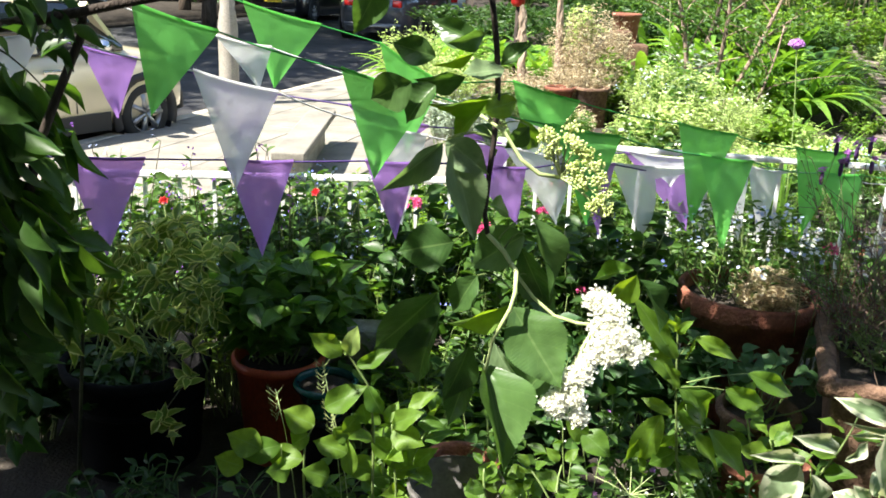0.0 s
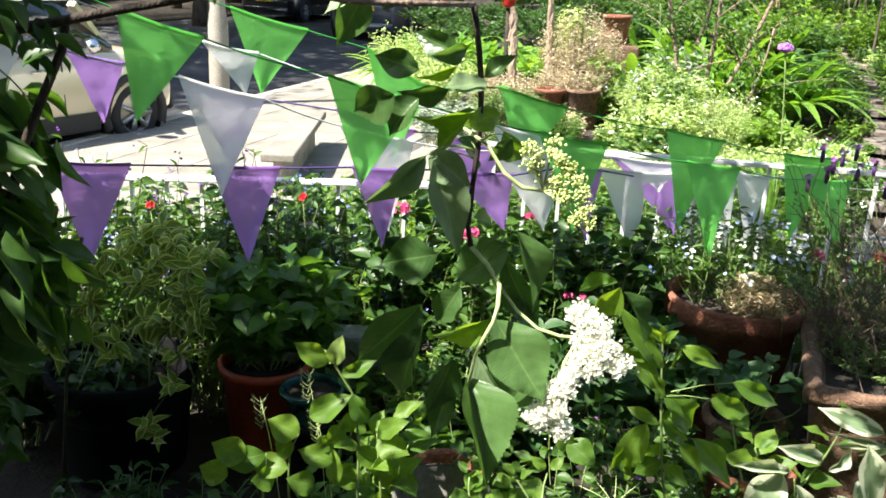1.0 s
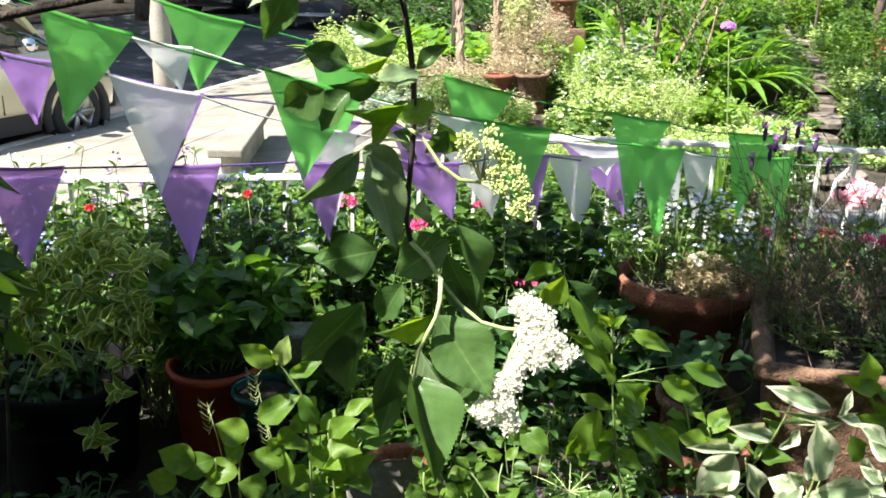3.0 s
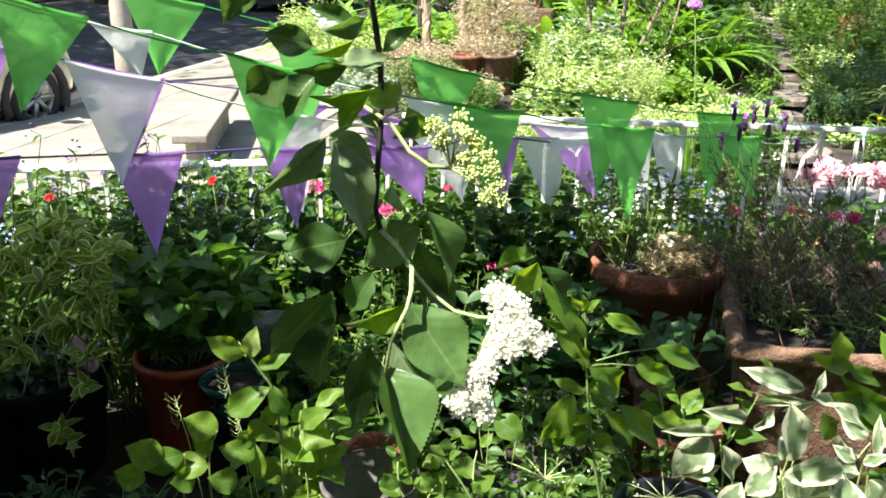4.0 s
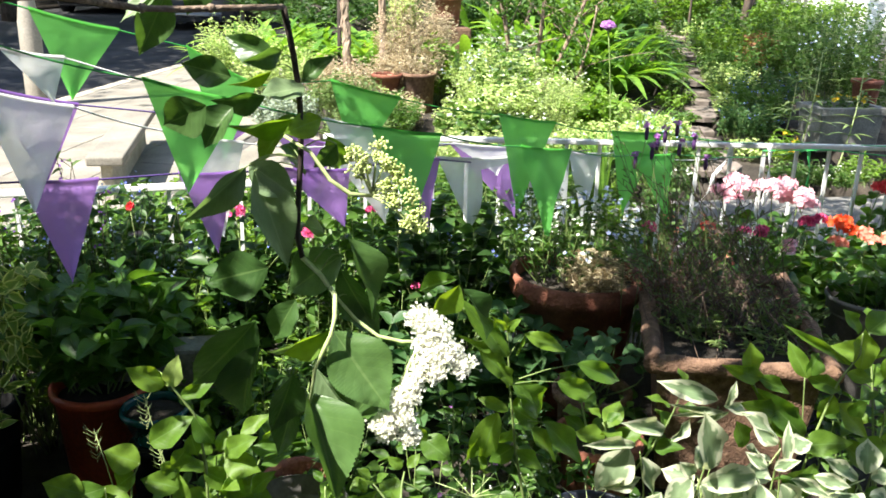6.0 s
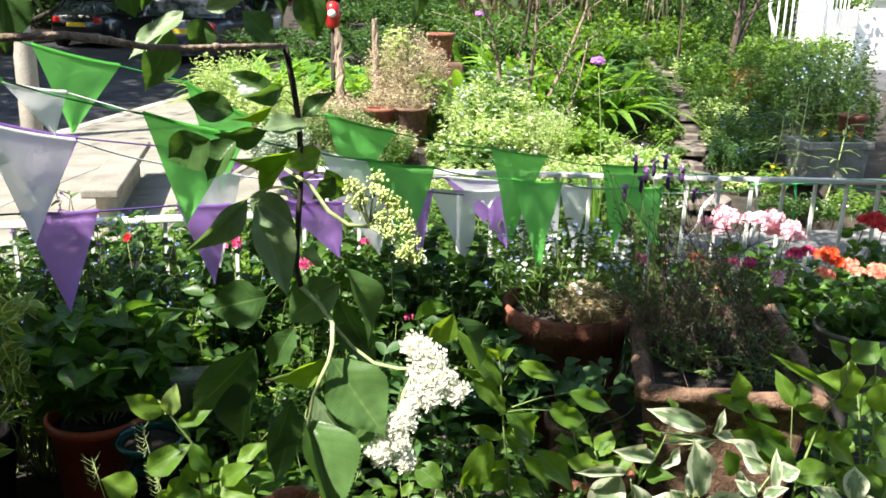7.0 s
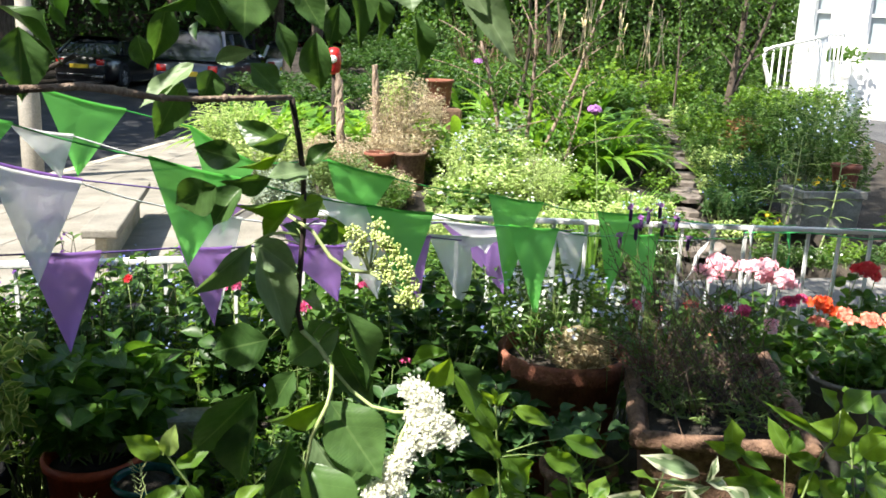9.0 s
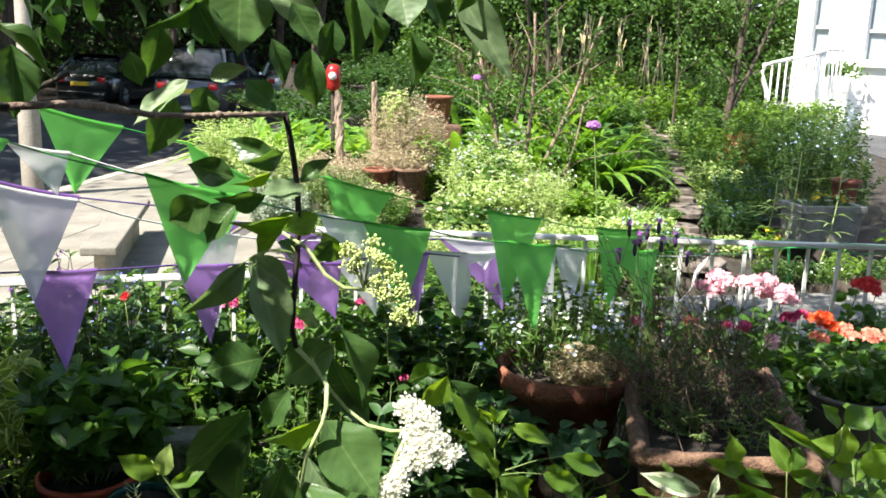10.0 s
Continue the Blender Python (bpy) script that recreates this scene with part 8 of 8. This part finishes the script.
for i, (x, y, h, sp, m, lf, wd) in enumerate(((1.75, 7.2, 0.42, 0.3, "mid", 0.08, 0.04), (2.9, 7.5, 0.45, 0.3, "bright", 0.09, 0.04), (2.2, 8.0, 0.7, 0.3, "mid", 0.07, 0.03), (2.5, 9.0, 0.85, 0.35, "silver", 0.06, 0.02), (1.7, 8.9, 0.7, 0.3, "bright", 0.07, 0.03), (3.2, 8.9, 0.45, 0.35, "bright", 0.08, 0.03), (2.0, 7.0, 0.36, 0.3, "dark", 0.07, 0.04), (3.4, 6.6, 0.28, 0.3, "mid", 0.06, 0.03), (2.4, 6.4, 0.3, 0.3, "mid", 0.07, 0.035))):
    th, tips, r = bush("leafy_plant", "mid-green leafy plant among the lime mounds", (x, y, 0), h, sp, 44, 14, lf, wd, "leaf", L[m], 720 + i, group="leafy bed plants", foot=0.15, start=0.2, tilt=0.7)
    if i % 3 == 0:
        flowers(th, r, tips[:8], 0.03, L["white"], n=3, spread=0.02)
# pale yellow bushes by the street corner of the bed and dried stems on the stakes
for i, (x, y, h, sp, m) in enumerate(((0.15, 8.9, 0.70, 0.45, "lime"), (-0.25, 9.7, 0.80, 0.45, "lime"), (0.75, 8.3, 0.45, 0.4, "olive"), (1.05, 7.6, 0.42, 0.35, "mid"), (0.2, 7.6, 0.45, 0.3, "silver"), (0.75, 7.0, 0.42, 0.3, "olive"))):
    bush("bush", "pale sun-bleached bush at the corner of the bed", (x, y, 0), h, sp, 90, 24, 0.04, 0.016, "simple", L[m], 740 + i, group="sun-bleached bushes", foot=0.2, tilt=0.8, jitter=0.02)
th, tips, r = bush("climber", "dried pale climber tangled on a stump", (1.52, 9.1, 0.02), 1.10, 0.44, 240, 36, 0.034, 0.008, "simple", L["dry"], 750, stem_mat=M["dry"], foot=0.3, tilt=0.9, jitter=0.03)
stems_and_leaves(th, np.random.default_rng(751), (1.43, 9.15, 0.4), 1.02, 0.17, 60, 18, 0.055, 0.034, "simple", L["lime"], M["dry"], foot=0.2, name="green_growth")
bush("dry_mound", "dry pinkish mound round the timber stumps", (0.80, 8.85, 0), 0.50, 0.42, 190, 32, 0.032, 0.009, "simple", L["dry"], 752, stem_mat=M["dry"], foot=0.3, tilt=0.9, jitter=0.03)
th, tips, r = bush("dry_mound", "dry pinkish mound round the clay pots", (1.15, 8.0, 0), 0.30, 0.30, 120, 32, 0.032, 0.009, "simple", L["dry"], 753, stem_mat=M["dry"], foot=0.3, tilt=0.9, jitter=0.03)
stems_and_leaves(th, np.random.default_rng(754), (1.15, 8.0, 0.1), 0.40, 0.30, 50, 18, 0.04, 0.014, "simple", L["lime"], M["stem_pale"], foot=0.25, name="green_growth")
bush("dry_mound", "dry pale stems of the climber spilling over the clay pots", (1.46, 8.85, 0.15), 0.46, 0.36, 200, 30, 0.034, 0.008, "simple", L["dry"], 755, stem_mat=M["dry"], foot=0.3, tilt=0.9, jitter=0.03)
for x, y, z, rr in ((0.82, 9.0, 1.26, 0.048), (1.19, 9.05, 1.36, 0.042)):
    st = thing("stump_post", "rough sawn timber stump standing in the bed", "post", "timber stumps", at=(x, y, 0))
    g = Geo()
    n = 26
    c = bow((x + 0.03, y, -0.05), (x, y, z), 0, n, (0.02, 0, 0))
    c[:, 0] += [0.010 * noise.noise(Vector((q * 0.5, x * 9, 0))) for q in range(n)]
    rad = np.array([rr * (1.02 - 0.010 * q + 0.16 * noise.noise(Vector((q * 0.55, x * 5, 2)))) for q in range(n)])
    rad[-3:] *= (1.0, 0.9, 0.6)
    tube(g, c, rad, 14)
    g.v[-1] = np.array([p + np.array((noise.noise(Vector(p * 38)), noise.noise(Vector(p * 38 + 9)), 0.6 * noise.noise(Vector(p * 30 + 4)))) * 0.02 for p in np.asarray(g.v[-1])])
    obj("shaft", g, M["stake"], st, smooth=False)
    for k in (12, 18):
        g = Geo()
        e = c[k] + np.array((0.10 if k == 12 else -0.07, -0.02, 0.05))
        tube(g, bow(c[k], e, 0.01, 5), np.linspace(0.016, 0.009, 5), 7)
        obj("snag", g, M["stake"], st)
shaft = thing("chimney_pot", "tall weathered pinkish clay chimney pot beside the dried climber", "chimney pot", at=(1.92, 9.6, 0.25))
g = Geo()
lathe(g, [(0.13, -0.02), (0.13, 0.06), (0.105, 0.09), (0.095, 0.66), (0.125, 0.70), (0.13, 0.77), (0.10, 0.78), (0.085, 0.70), (0.085, 0.3), (0.0, 0.29)], 28, (1.92, 9.6, 0.25), 0.02)
obj("shell", g, M["old_clay"], shaft)
lamp = thing("warning_lamp", "red lantern with a round white reflector on a short post", "lantern", at=(0.86, 10.0, 0.28))
g = Geo()
lathe(g, [(0.022, 0.0), (0.022, 0.98), (0.0, 0.98)], 10, (0.86, 10.0, 0.24))
obj("post", g, M["bark_dark"], lamp)
g = Geo()
lathe(g, [(0.0, 0.0), (0.05, 0.0), (0.075, 0.04), (0.085, 0.15), (0.08, 0.23), (0.055, 0.28), (0.0, 0.295)], 20, (0.86, 10.0, 1.21))
obj("body", g, M["lamp_red"], lamp, "glossy red body")
g = Geo()
tube(g, [(0.845, 9.93, 1.375), (0.84, 9.905, 1.375)], [0.046, 0.040], 18)
obj("reflector", g, M["white_paint"], lamp, "round white reflector")
pot("plant_pot", "terracotta pot raised on a mossy block", (2.12, 10.3, 0.56), 0.17, 0.32, M["terracotta"], 0.75)
blk = thing("stone_block", "mossy brown block under the terracotta pot", "block", at=(2.13, 10.3, 0.2))
g = Geo()
box(g, (1.90, 10.08, 0.1), (2.36, 10.54, 0.858))
obj("block", g, M["old_clay"], blk, bevel=0.03, smooth=False)
pot("plant_pot", "terracotta pot under the dried climber", (1.50, 8.55, -0.02), 0.17, 0.40, M["old_clay"], 0.8)
pot("plant_pot", "low terracotta bowl among the dry stems", (1.19, 8.55, 0.22), 0.15, 0.15, M["terracotta"], 0.7)
bush("dark_shrub", "dark airy shrub behind the pots", (1.75, 12.2, 0), 0.95, 0.5, 60, 22, 0.07, 0.03, "simple", L["dark"], 760, foot=0.2)
for i, (x, y, h) in enumerate(((0.7, 13.2, 0.45), (1.7, 13.8, 0.55), (0.2, 14.6, 0.45), (2.9, 15.2, 1.0), (1.2, 15.6, 0.4), (3.6, 16.4, 1.2), (2.4, 17.6, 0.6), (3.2, 18.6, 0.8), (2.2, 19.8, 0.5), (3.1, 20.8, 0.7), (1.7, 18.4, 0.45), (2.6, 22.5, 0.6))):
    bush("dark_shrub", "dark airy shrub by the parked cars", (x, y, 0), h, 0.7, 70, 22, 0.08, 0.035, "simple", L["dark"], 761 + i, foot=0.2, group="dark shrubs")

# two trees added out of view, only for the shade their crowns cast
tree("shade_tree", "small leafy unseen tree added to shade the railing", (4.9, 1.6, 0.0), 3, (1.55, 3.6, 3.05), (1.2, 1.2, 0.4), 4600, 0.11, L["elder_crown"], 66, 0.08, 26)
tree("shade_tree", "small leafy unseen tree added to shade path and trough", (8.0, 2.0, 0.0), 3, (3.9, 6.5, 3.3), (1.5, 1.7, 0.45), 4400, 0.11, L["elder_crown"], 67, 0.09, 36)

# crowns set above the view to throw shade on the bed and hedge
tree("shade_tree", "slender tree with an unseen crown added to dapple the strap-leaved bed", (2.75, 10.3, 0.25), 3, (2.95, 8.9, 4.3), (1.5, 1.4, 0.5), 2000, 0.12, L["elder_crown"], 68, 0.026, 22)
tree("shade_tree", "dark-stemmed tree with an unseen crown added to shade the back hedge", (4.6, 13.9, 0.5), 3, (4.3, 14.2, 5.0), (2.5, 2.0, 0.7), 5200, 0.15, L["elder_crown"], 69, 0.042, 34)

# alliums
for x, y, z, s in ((2.355, 5.95, 1.20, 0.042), (2.10, 8.4, 1.44, 0.034)):
    th = thing("allium", "tall allium with a round mauve flower head", "flower", "alliums", at=(x, y, 0))
    g = Geo()
    tube(g, bow((x + 0.1, y, 0.0), (x, y, z), 0, 8, (0.02, 0, 0)), 0.004, 6)
    obj("stalk", g, M["stem_green"], th)
    flowers(th, np.random.default_rng(770), [(x, y, z)], 0.026, L["mauve"], ball=s, n=140, petals=6, name="flower_head")
    flowers(th, np.random.default_rng(771), [(x, y, z)], 0.024, L["mauve"], ball=-s * 0.8, n=70, petals=6, name="lower_petals")
strap_clump("allium_leaves", "thin upright allium leaves", (2.44, 5.95, 0), 22, 0.75, 0.016, 0.28, 772, spread=0.08)

# slender young trunks and canes
for i, (a, b, rr, m) in enumerate((((2.56, 9.0, 0.2), (2.24, 9.0, 1.7), 0.030, "twig_pale"), ((2.75, 9.0, 0.2), (2.82, 9.0, 2.1), 0.026, "twig_pale"), ((2.84, 9.0, 0.2), (3.55, 9.0, 2.1), 0.026, "twig_pale"), ((2.98, 8.7, 0.1), (3.30, 8.7, 1.2), 0.016, "twig_pale"), ((6.68, 12.0, 0.35), (6.98, 12.1, 3.4), 0.06, "bark"), ((6.75, 12.0, 0.9), (7.7, 12.3, 3.0), 0.032, "bark"), ((6.2, 12.6, 0.4), (6.1, 12.6, 2.8), 0.02, "bark"))):
    th = thing("sapling", "slender bare sapling stem rising through the bed", "tree", "saplings", at=a)
    g = Geo()
    c = bow(a, b, 0, 10, (0.06, 0, 0))
    tube(g, c, np.linspace(rr, rr * 0.5, 10), 8)
    obj("trunk", g, M[m], th)
    r = np.random.default_rng(780 + i)
    g, lf = Geo(), Geo()
    for j in range(10):
        q = c[3 + j % 6]
        e = q + np.array((r.normal(0, 0.35), r.normal(0, 0.3), 0.15 + 0.3 * r.random()))
        tube(g, bow(q, e, 0.03, 5), np.linspace(rr * 0.35, 0.003, 5), 5)
        n = 26
        P = q + (e - q) * r.uniform(0.4, 1.1, n)[:, None] + r.normal(0, 0.05, (n, 3))
        scatter(lf, T["simple"], P, r.normal(0, 1, (n, 3)), r.normal(0, 0.5, (n, 3)) + np.array((0, 0, 1)), 0.06, 0.03)
    obj("branchwork", g, M[m], th, kind="stuff")
    obj("foliage", lf, L["mid"], th, kind="stuff")
r = np.random.default_rng(790)
for x, y in ((5.2, 15.2), (5.75, 15.4), (6.05, 15.9), (6.55, 15.7), (7.05, 15.6), (7.5, 16.0)):
    th = thing("cane_wigwam", "bamboo cane wigwam for climbers before the hedge", "canes", "cane wigwams", at=(x, y, 0))
    for j in range(5):
        a = 2 * math.pi * j / 5
        g = Geo()
        tube(g, [(x + 0.26 * math.cos(a), y + 0.2 * math.sin(a), 0.6), (x - (0.04 + 0.1 * r.random()) * math.cos(a), y - 0.05 * math.sin(a), 2.0 + 0.6 * r.random())], 0.010, 6)
        obj("cane", g, M["cane"], th)
for i in range(5):
    strap_clump("reed_clump", "dry tan reeds at the back of the garden", (3.9 + 0.4 * i, 15.6 + 0.3 * (i % 2), 0), 60, 1.55, 0.014, 0.08, 800 + i, "reed", 0.25, "reeds")

# green shrubs along the path and by the steps
for i, (x, y, h, sp, m, lf, wd) in enumerate(((5.3, 9.6, 0.55, 0.4, "mid", 0.05, 0.025), (5.7, 10.4, 0.65, 0.45, "bright", 0.06, 0.03), (6.1, 11.3, 0.75, 0.5, "mid", 0.07, 0.035), (6.6, 10.6, 0.85, 0.5, "mid", 0.06, 0.025), (6.0, 9.6, 0.75, 0.45, "mid", 0.06, 0.025), (5.0, 12.2, 0.8, 0.6, "mid", 0.09, 0.05), (4.3, 12.0, 0.9, 0.6, "bright", 0.10, 0.06), (3.6, 12.0, 0.95, 0.6, "mid", 0.10, 0.06), (2.9, 12.0, 0.9, 0.6, "dark", 0.10, 0.05), (5.4, 13.4, 0.9, 0.6, "bright", 0.09, 0.05),
                                                  (5.9, 8.7, 0.9, 0.42, "dark", 0.05, 0.018), (6.5, 9.1, 1.05, 0.45, "dark", 0.05, 0.018), (6.9, 9.8, 1.1, 0.5, "dark", 0.05, 0.018), (6.2, 8.3, 0.8, 0.4, "mid", 0.05, 0.018), (7.4, 12.4, 0.8, 0.5, "bright", 0.07, 0.035), (7.9, 13.0, 0.7, 0.5, "mid", 0.07, 0.035), (8.6, 13.2, 0.75, 0.45, "bright", 0.06, 0.03), (9.1, 13.2, 0.8, 0.4, "bright", 0.06, 0.03), (6.6, 13.4, 0.9, 0.6, "bright", 0.08, 0.04), (7.3, 14.2, 1.0, 0.7, "mid", 0.08, 0.04), (6.0, 14.8, 1.0, 0.7, "bright", 0.09, 0.05), (4.8, 14.4, 1.0, 0.7, "mid", 0.09, 0.05),
                                                  (4.35, 7.4, 0.36, 0.3, "bluish", 0.05, 0.012), (4.7, 7.9, 0.42, 0.35, "mid", 0.05, 0.012), (5.1, 8.4, 0.48, 0.38, "bluish", 0.05, 0.012), (5.0, 9.0, 0.4, 0.3, "lime", 0.05, 0.016), (5.9, 10.0, 0.6, 0.3, "rust", 0.05, 0.022), (3.3, 13.6, 1.0, 0.7, "mid", 0.09, 0.05), (8.3, 14.8, 1.1, 0.6, "mid", 0.08, 0.04), (7.2, 10.8, 0.9, 0.5, "mid", 0.05, 0.02))):
    th, tips, r = bush("garden_shrub", "leafy green garden shrub beside the stone path", (x, y, 0), h, sp, 76, 22, lf, wd, "simple", L[m], 820 + i, group="garden shrubs", foot=0.25, tilt=0.7, start=0.2)
    if i in (10, 11, 12, 13):
        flowers(th, r, tips[::8], 0.03, L["paleblue"], n=3, spread=0.04)
    if i in (22, 23, 24):
        flowers(th, r, tips[::3], 0.016, L["blue"], n=2, spread=0.03)

# stone trough with yellow pansies
tr = thing("stone_trough", "grey weathered stone trough planted with yellow pansies", "trough", at=(5.25, 7.3, 0.05))
g = Geo()
x0, x1, y0, y1, h = 4.86, 5.50, 7.08, 7.46, 0.44
v = [(x0 + 0.03, y0 + 0.03, 0.04), (x1 - 0.03, y0 + 0.03, 0.04), (x1 - 0.03, y1 - 0.03, -0.01), (x0 + 0.03, y1 - 0.03, 0.04)]
for d, z in ((0.01, h - 0.07), (-0.015, h - 0.068), (-0.015, h), (0.05, h), (0.06, h - 0.12)):
    v += [(x0 + d, y0 + d, z), (x1 - d, y0 + d, z), (x1 - d, y1 - d, z), (x0 + d, y1 - d, z)]
g.add(v, [np.array([(3, 2, 1, 0)] + [(kk * 4 + i, kk * 4 + (i + 1) % 4, kk * 4 + 4 + (i + 1) % 4, kk * 4 + 4 + i) for kk in range(5) for i in range(4)])])
obj("basin", g, M["trough_stone"], tr, bevel=0.008, smooth=False)
g = Geo()
box(g, (x0 + 0.06, y0 + 0.06, h - 0.16), (x1 - 0.06, y1 - 0.06, h - 0.07))
obj("soil", g, M["soil"], tr, smooth=False)
for i, (x, y) in enumerate(((5.0, 7.25), (5.2, 7.28), (5.36, 7.25))):
    th, tips, r = bush("pansy", "yellow pansies in the stone trough", (x, y, h - 0.17), 0.2, 0.10, 12, 6, 0.04, 0.025, "leaf", L["mid"], 860 + i, group="pansies")
    flowers(th, r, tips[:4], 0.05, L["yellow"], n=1)
pot("plant_pot", "terracotta pot behind the stone trough", (5.75, 7.75, 0.22), 0.15, 0.26, M["terracotta"], 0.7)
pot("plant_pot", "black pot under the terracotta one", (5.75, 7.75, 0.0), 0.15, 0.218, M["black_plastic"], 0.9)
for i, (x, y) in enumerate(((5.75, 6.75), (5.5, 6.6), (4.2, 6.6))):
    th, tips, r = bush("daylily", "yellow-flowered plant before the trough", (x, y, 0), 0.32, 0.2, 14, 8, 0.09, 0.02, "simple", L["bright"], 870 + i, group="yellow flowers")
    flowers(th, r, tips[:3], 0.06, L["yellow"], n=2, spread=0.02)
for i, (x, y, h) in enumerate(((4.55, 6.9, 0.95), (4.75, 6.6, 0.8), (4.35, 6.9, 0.7))):
    r = np.random.default_rng(880 + i)
    th = thing("milkweed", "tall grey-green plant with long narrow leaves by the path", "plant", "tall narrow-leaved plants", at=(x, y, 0))
    g, lf = Geo(), Geo()
    c = bow((x, y, 0), (x + 0.1, y, h), 0, 12, (0.03, 0, 0))
    tube(g, c, np.linspace(0.007, 0.004, 12), 6)
    obj("stem", g, M["stem_pale"], th)
    n = 22
    j = r.integers(3, 12, n)
    a = r.uniform(0, 2 * math.pi, n)
    arching(lf, r, c[j], np.stack([np.cos(a), np.sin(a), np.full(n, 0.5)], 1), 0.22 * r.uniform(0.7, 1.2, n), 0.03, 0.4)
    obj("foliage", lf, L["olive"], th, kind="stuff")
# low growth creeping over the edges of the stone path
for i in range(22):
    r0 = np.random.default_rng(1000 + i)
    y = 6.5 + 0.34 * i
    x = float(np.interp(y, way[:, 1], way[:, 0])) + (0.26 + 0.08 * r0.random()) * (1 if i % 2 else -1)
    bush("path_edging", "small creeping plant at the edge of the stone path", (x, y, 0), 0.16 + 0.12 * r0.random() + 0.16 * (y > 8.6), 0.2, 30, 10, 0.05, 0.022, "simple", L[("mid", "lime", "bright", "dark")[i % 4]], 1030 + i, group="path edging", foot=0.15)
# low daisies and creepers along the front of the beds
for i in range(20):
    r0 = np.random.default_rng(1200 + i)
    x = 0.9 + 0.235 * i + 0.06 * r0.random()
    if 3.25 < x < 3.75:
        continue
    th, tips, r = bush("bed_edging", "low creeping plant spilling over the front of the bed", (x, 6.02 + 0.2 * r0.random(), -0.02), 0.15 + 0.12 * r0.random(), 0.2, 34, 12, 0.045, 0.016, "simple", L[("mid", "bright", "dark", "mid", "dark")[i % 5]], 1220 + i, group="bed edging", foot=0.16, start=0.15)
    if i % 3 == 0:
        flowers(th, r, tips[:12], 0.022, L["white"], n=2, spread=0.015)
# a leafy row close behind the railing
for i in range(11):
    r0 = np.random.default_rng(1100 + i)
    x = -0.62 + 0.27 * i
    th, tips, r = bush("row_plant", "leafy green plant in a row behind the railing", (x, 4.34 + 0.1 * r0.random(), -0.05), 0.66 + 0.10 * r0.random() - 0.02 * max(0, i - 6), 0.2, 44, 16, 0.055, 0.026, "leaf", L[("mid", "bright", "mid", "dark")[i % 4]], 1120 + i, group="row behind the railing", foot=0.14)
    if i % 2:
        flowers(th, r, tips[:6], 0.013, L["blue"], n=3, spread=0.015)
# planting just behind the railing
for i, (x, y, h, m) in enumerate(((0.6, 4.6, 0.62, "mid"), (0.1, 4.5, 0.6, "bright"), (-0.5, 4.3, 0.45, "mid"), (-1.0, 4.2, 0.42, "mid"), (1.0, 6.1, 0.3, "mid"), (1.4, 6.2, 0.3, "bright"), (3.0, 4.35, 0.3, "mid"), (3.7, 4.3, 0.35, "bright"), (1.1, 4.6, 0.55, "mid"), (0.9, 5.2, 0.5, "dark"), (1.4, 5.3, 0.4, "mid"), (0.4, 5.4, 0.5, "bright"), (-0.1, 5.2, 0.45, "bright"), (1.6, 4.7, 0.4, "dark"))):
    th, tips, r = bush("edging_plant", "small leafy edging plant along the railing", (x, y, -0.05), h, 0.28, 46, 14, 0.05, 0.022, "leaf", L[m], 900 + i, group="edging plants", foot=0.12)
    if i == 4:
        flowers(th, r, tips[:6], 0.04, L["magenta"], n=4, spread=0.03)
    if i in (0, 1):
        flowers(th, r, tips[:12], 0.014, L["blue"], n=3, spread=0.02)

# ribbons tied to the railing
ribbon_white = plain("ribbon_white", (0.78, 0.78, 0.76), 0.6)
ribbon_green = plain("ribbon_green", (0.05, 0.42, 0.10), 0.5)


def ribbon(label, pts, w, m):
    """A narrow flat band that twists along its way."""
    th = thing("ribbon", label, "ribbon", "ribbons on the railing", at=pts[0])
    g = Geo()
    p = np.array(pts, float)
    t = np.linspace(0, len(p) - 1, 24)
    c = np.stack([np.interp(t, range(len(p)), p[:, k]) for k in range(3)], 1)
    d = np.array([(math.cos(q * 1.3), math.sin(q * 1.3) * 0.6, 0.2) for q in t])
    v = np.concatenate([c - d * w / 2, c + d * w / 2])
    g.add(v, [np.array([(k, k + 1, 25 + k, 24 + k) for k in range(23)])])
    obj("band", g, m, th, solid=0.0008)


ribbon("twisted white ribbon hanging from the railing", [(2.16, 3.785, 0.83), (2.13, 3.77, 0.76), (2.08, 3.765, 0.70), (2.06, 3.76, 0.62), (2.0, 3.76, 0.55)], 0.022, ribbon_white)
ribbon("twisted white ribbon hanging from the railing", [(2.34, 3.755, 0.84), (2.335, 3.73, 0.74), (2.34, 3.73, 0.62), (2.33, 3.73, 0.55)], 0.03, ribbon_white)
ribbon("green ribbon hanging from the railing", [(2.52, 3.725, 0.82), (2.525, 3.70, 0.72), (2.52, 3.70, 0.62)], 0.02, ribbon_green)
ribbon("green ribbon wound along the railing", [(2.3, 3.745, 0.815), (2.6, 3.695, 0.825), (2.9, 3.645, 0.80), (3.2, 3.595, 0.83), (3.5, 3.545, 0.81)], 0.02, ribbon_green)
ribbon("green ribbon wound along the railing", [(2.75, 3.67, 0.85), (3.0, 3.63, 0.842), (3.3, 3.58, 0.85)], 0.016, ribbon_green)
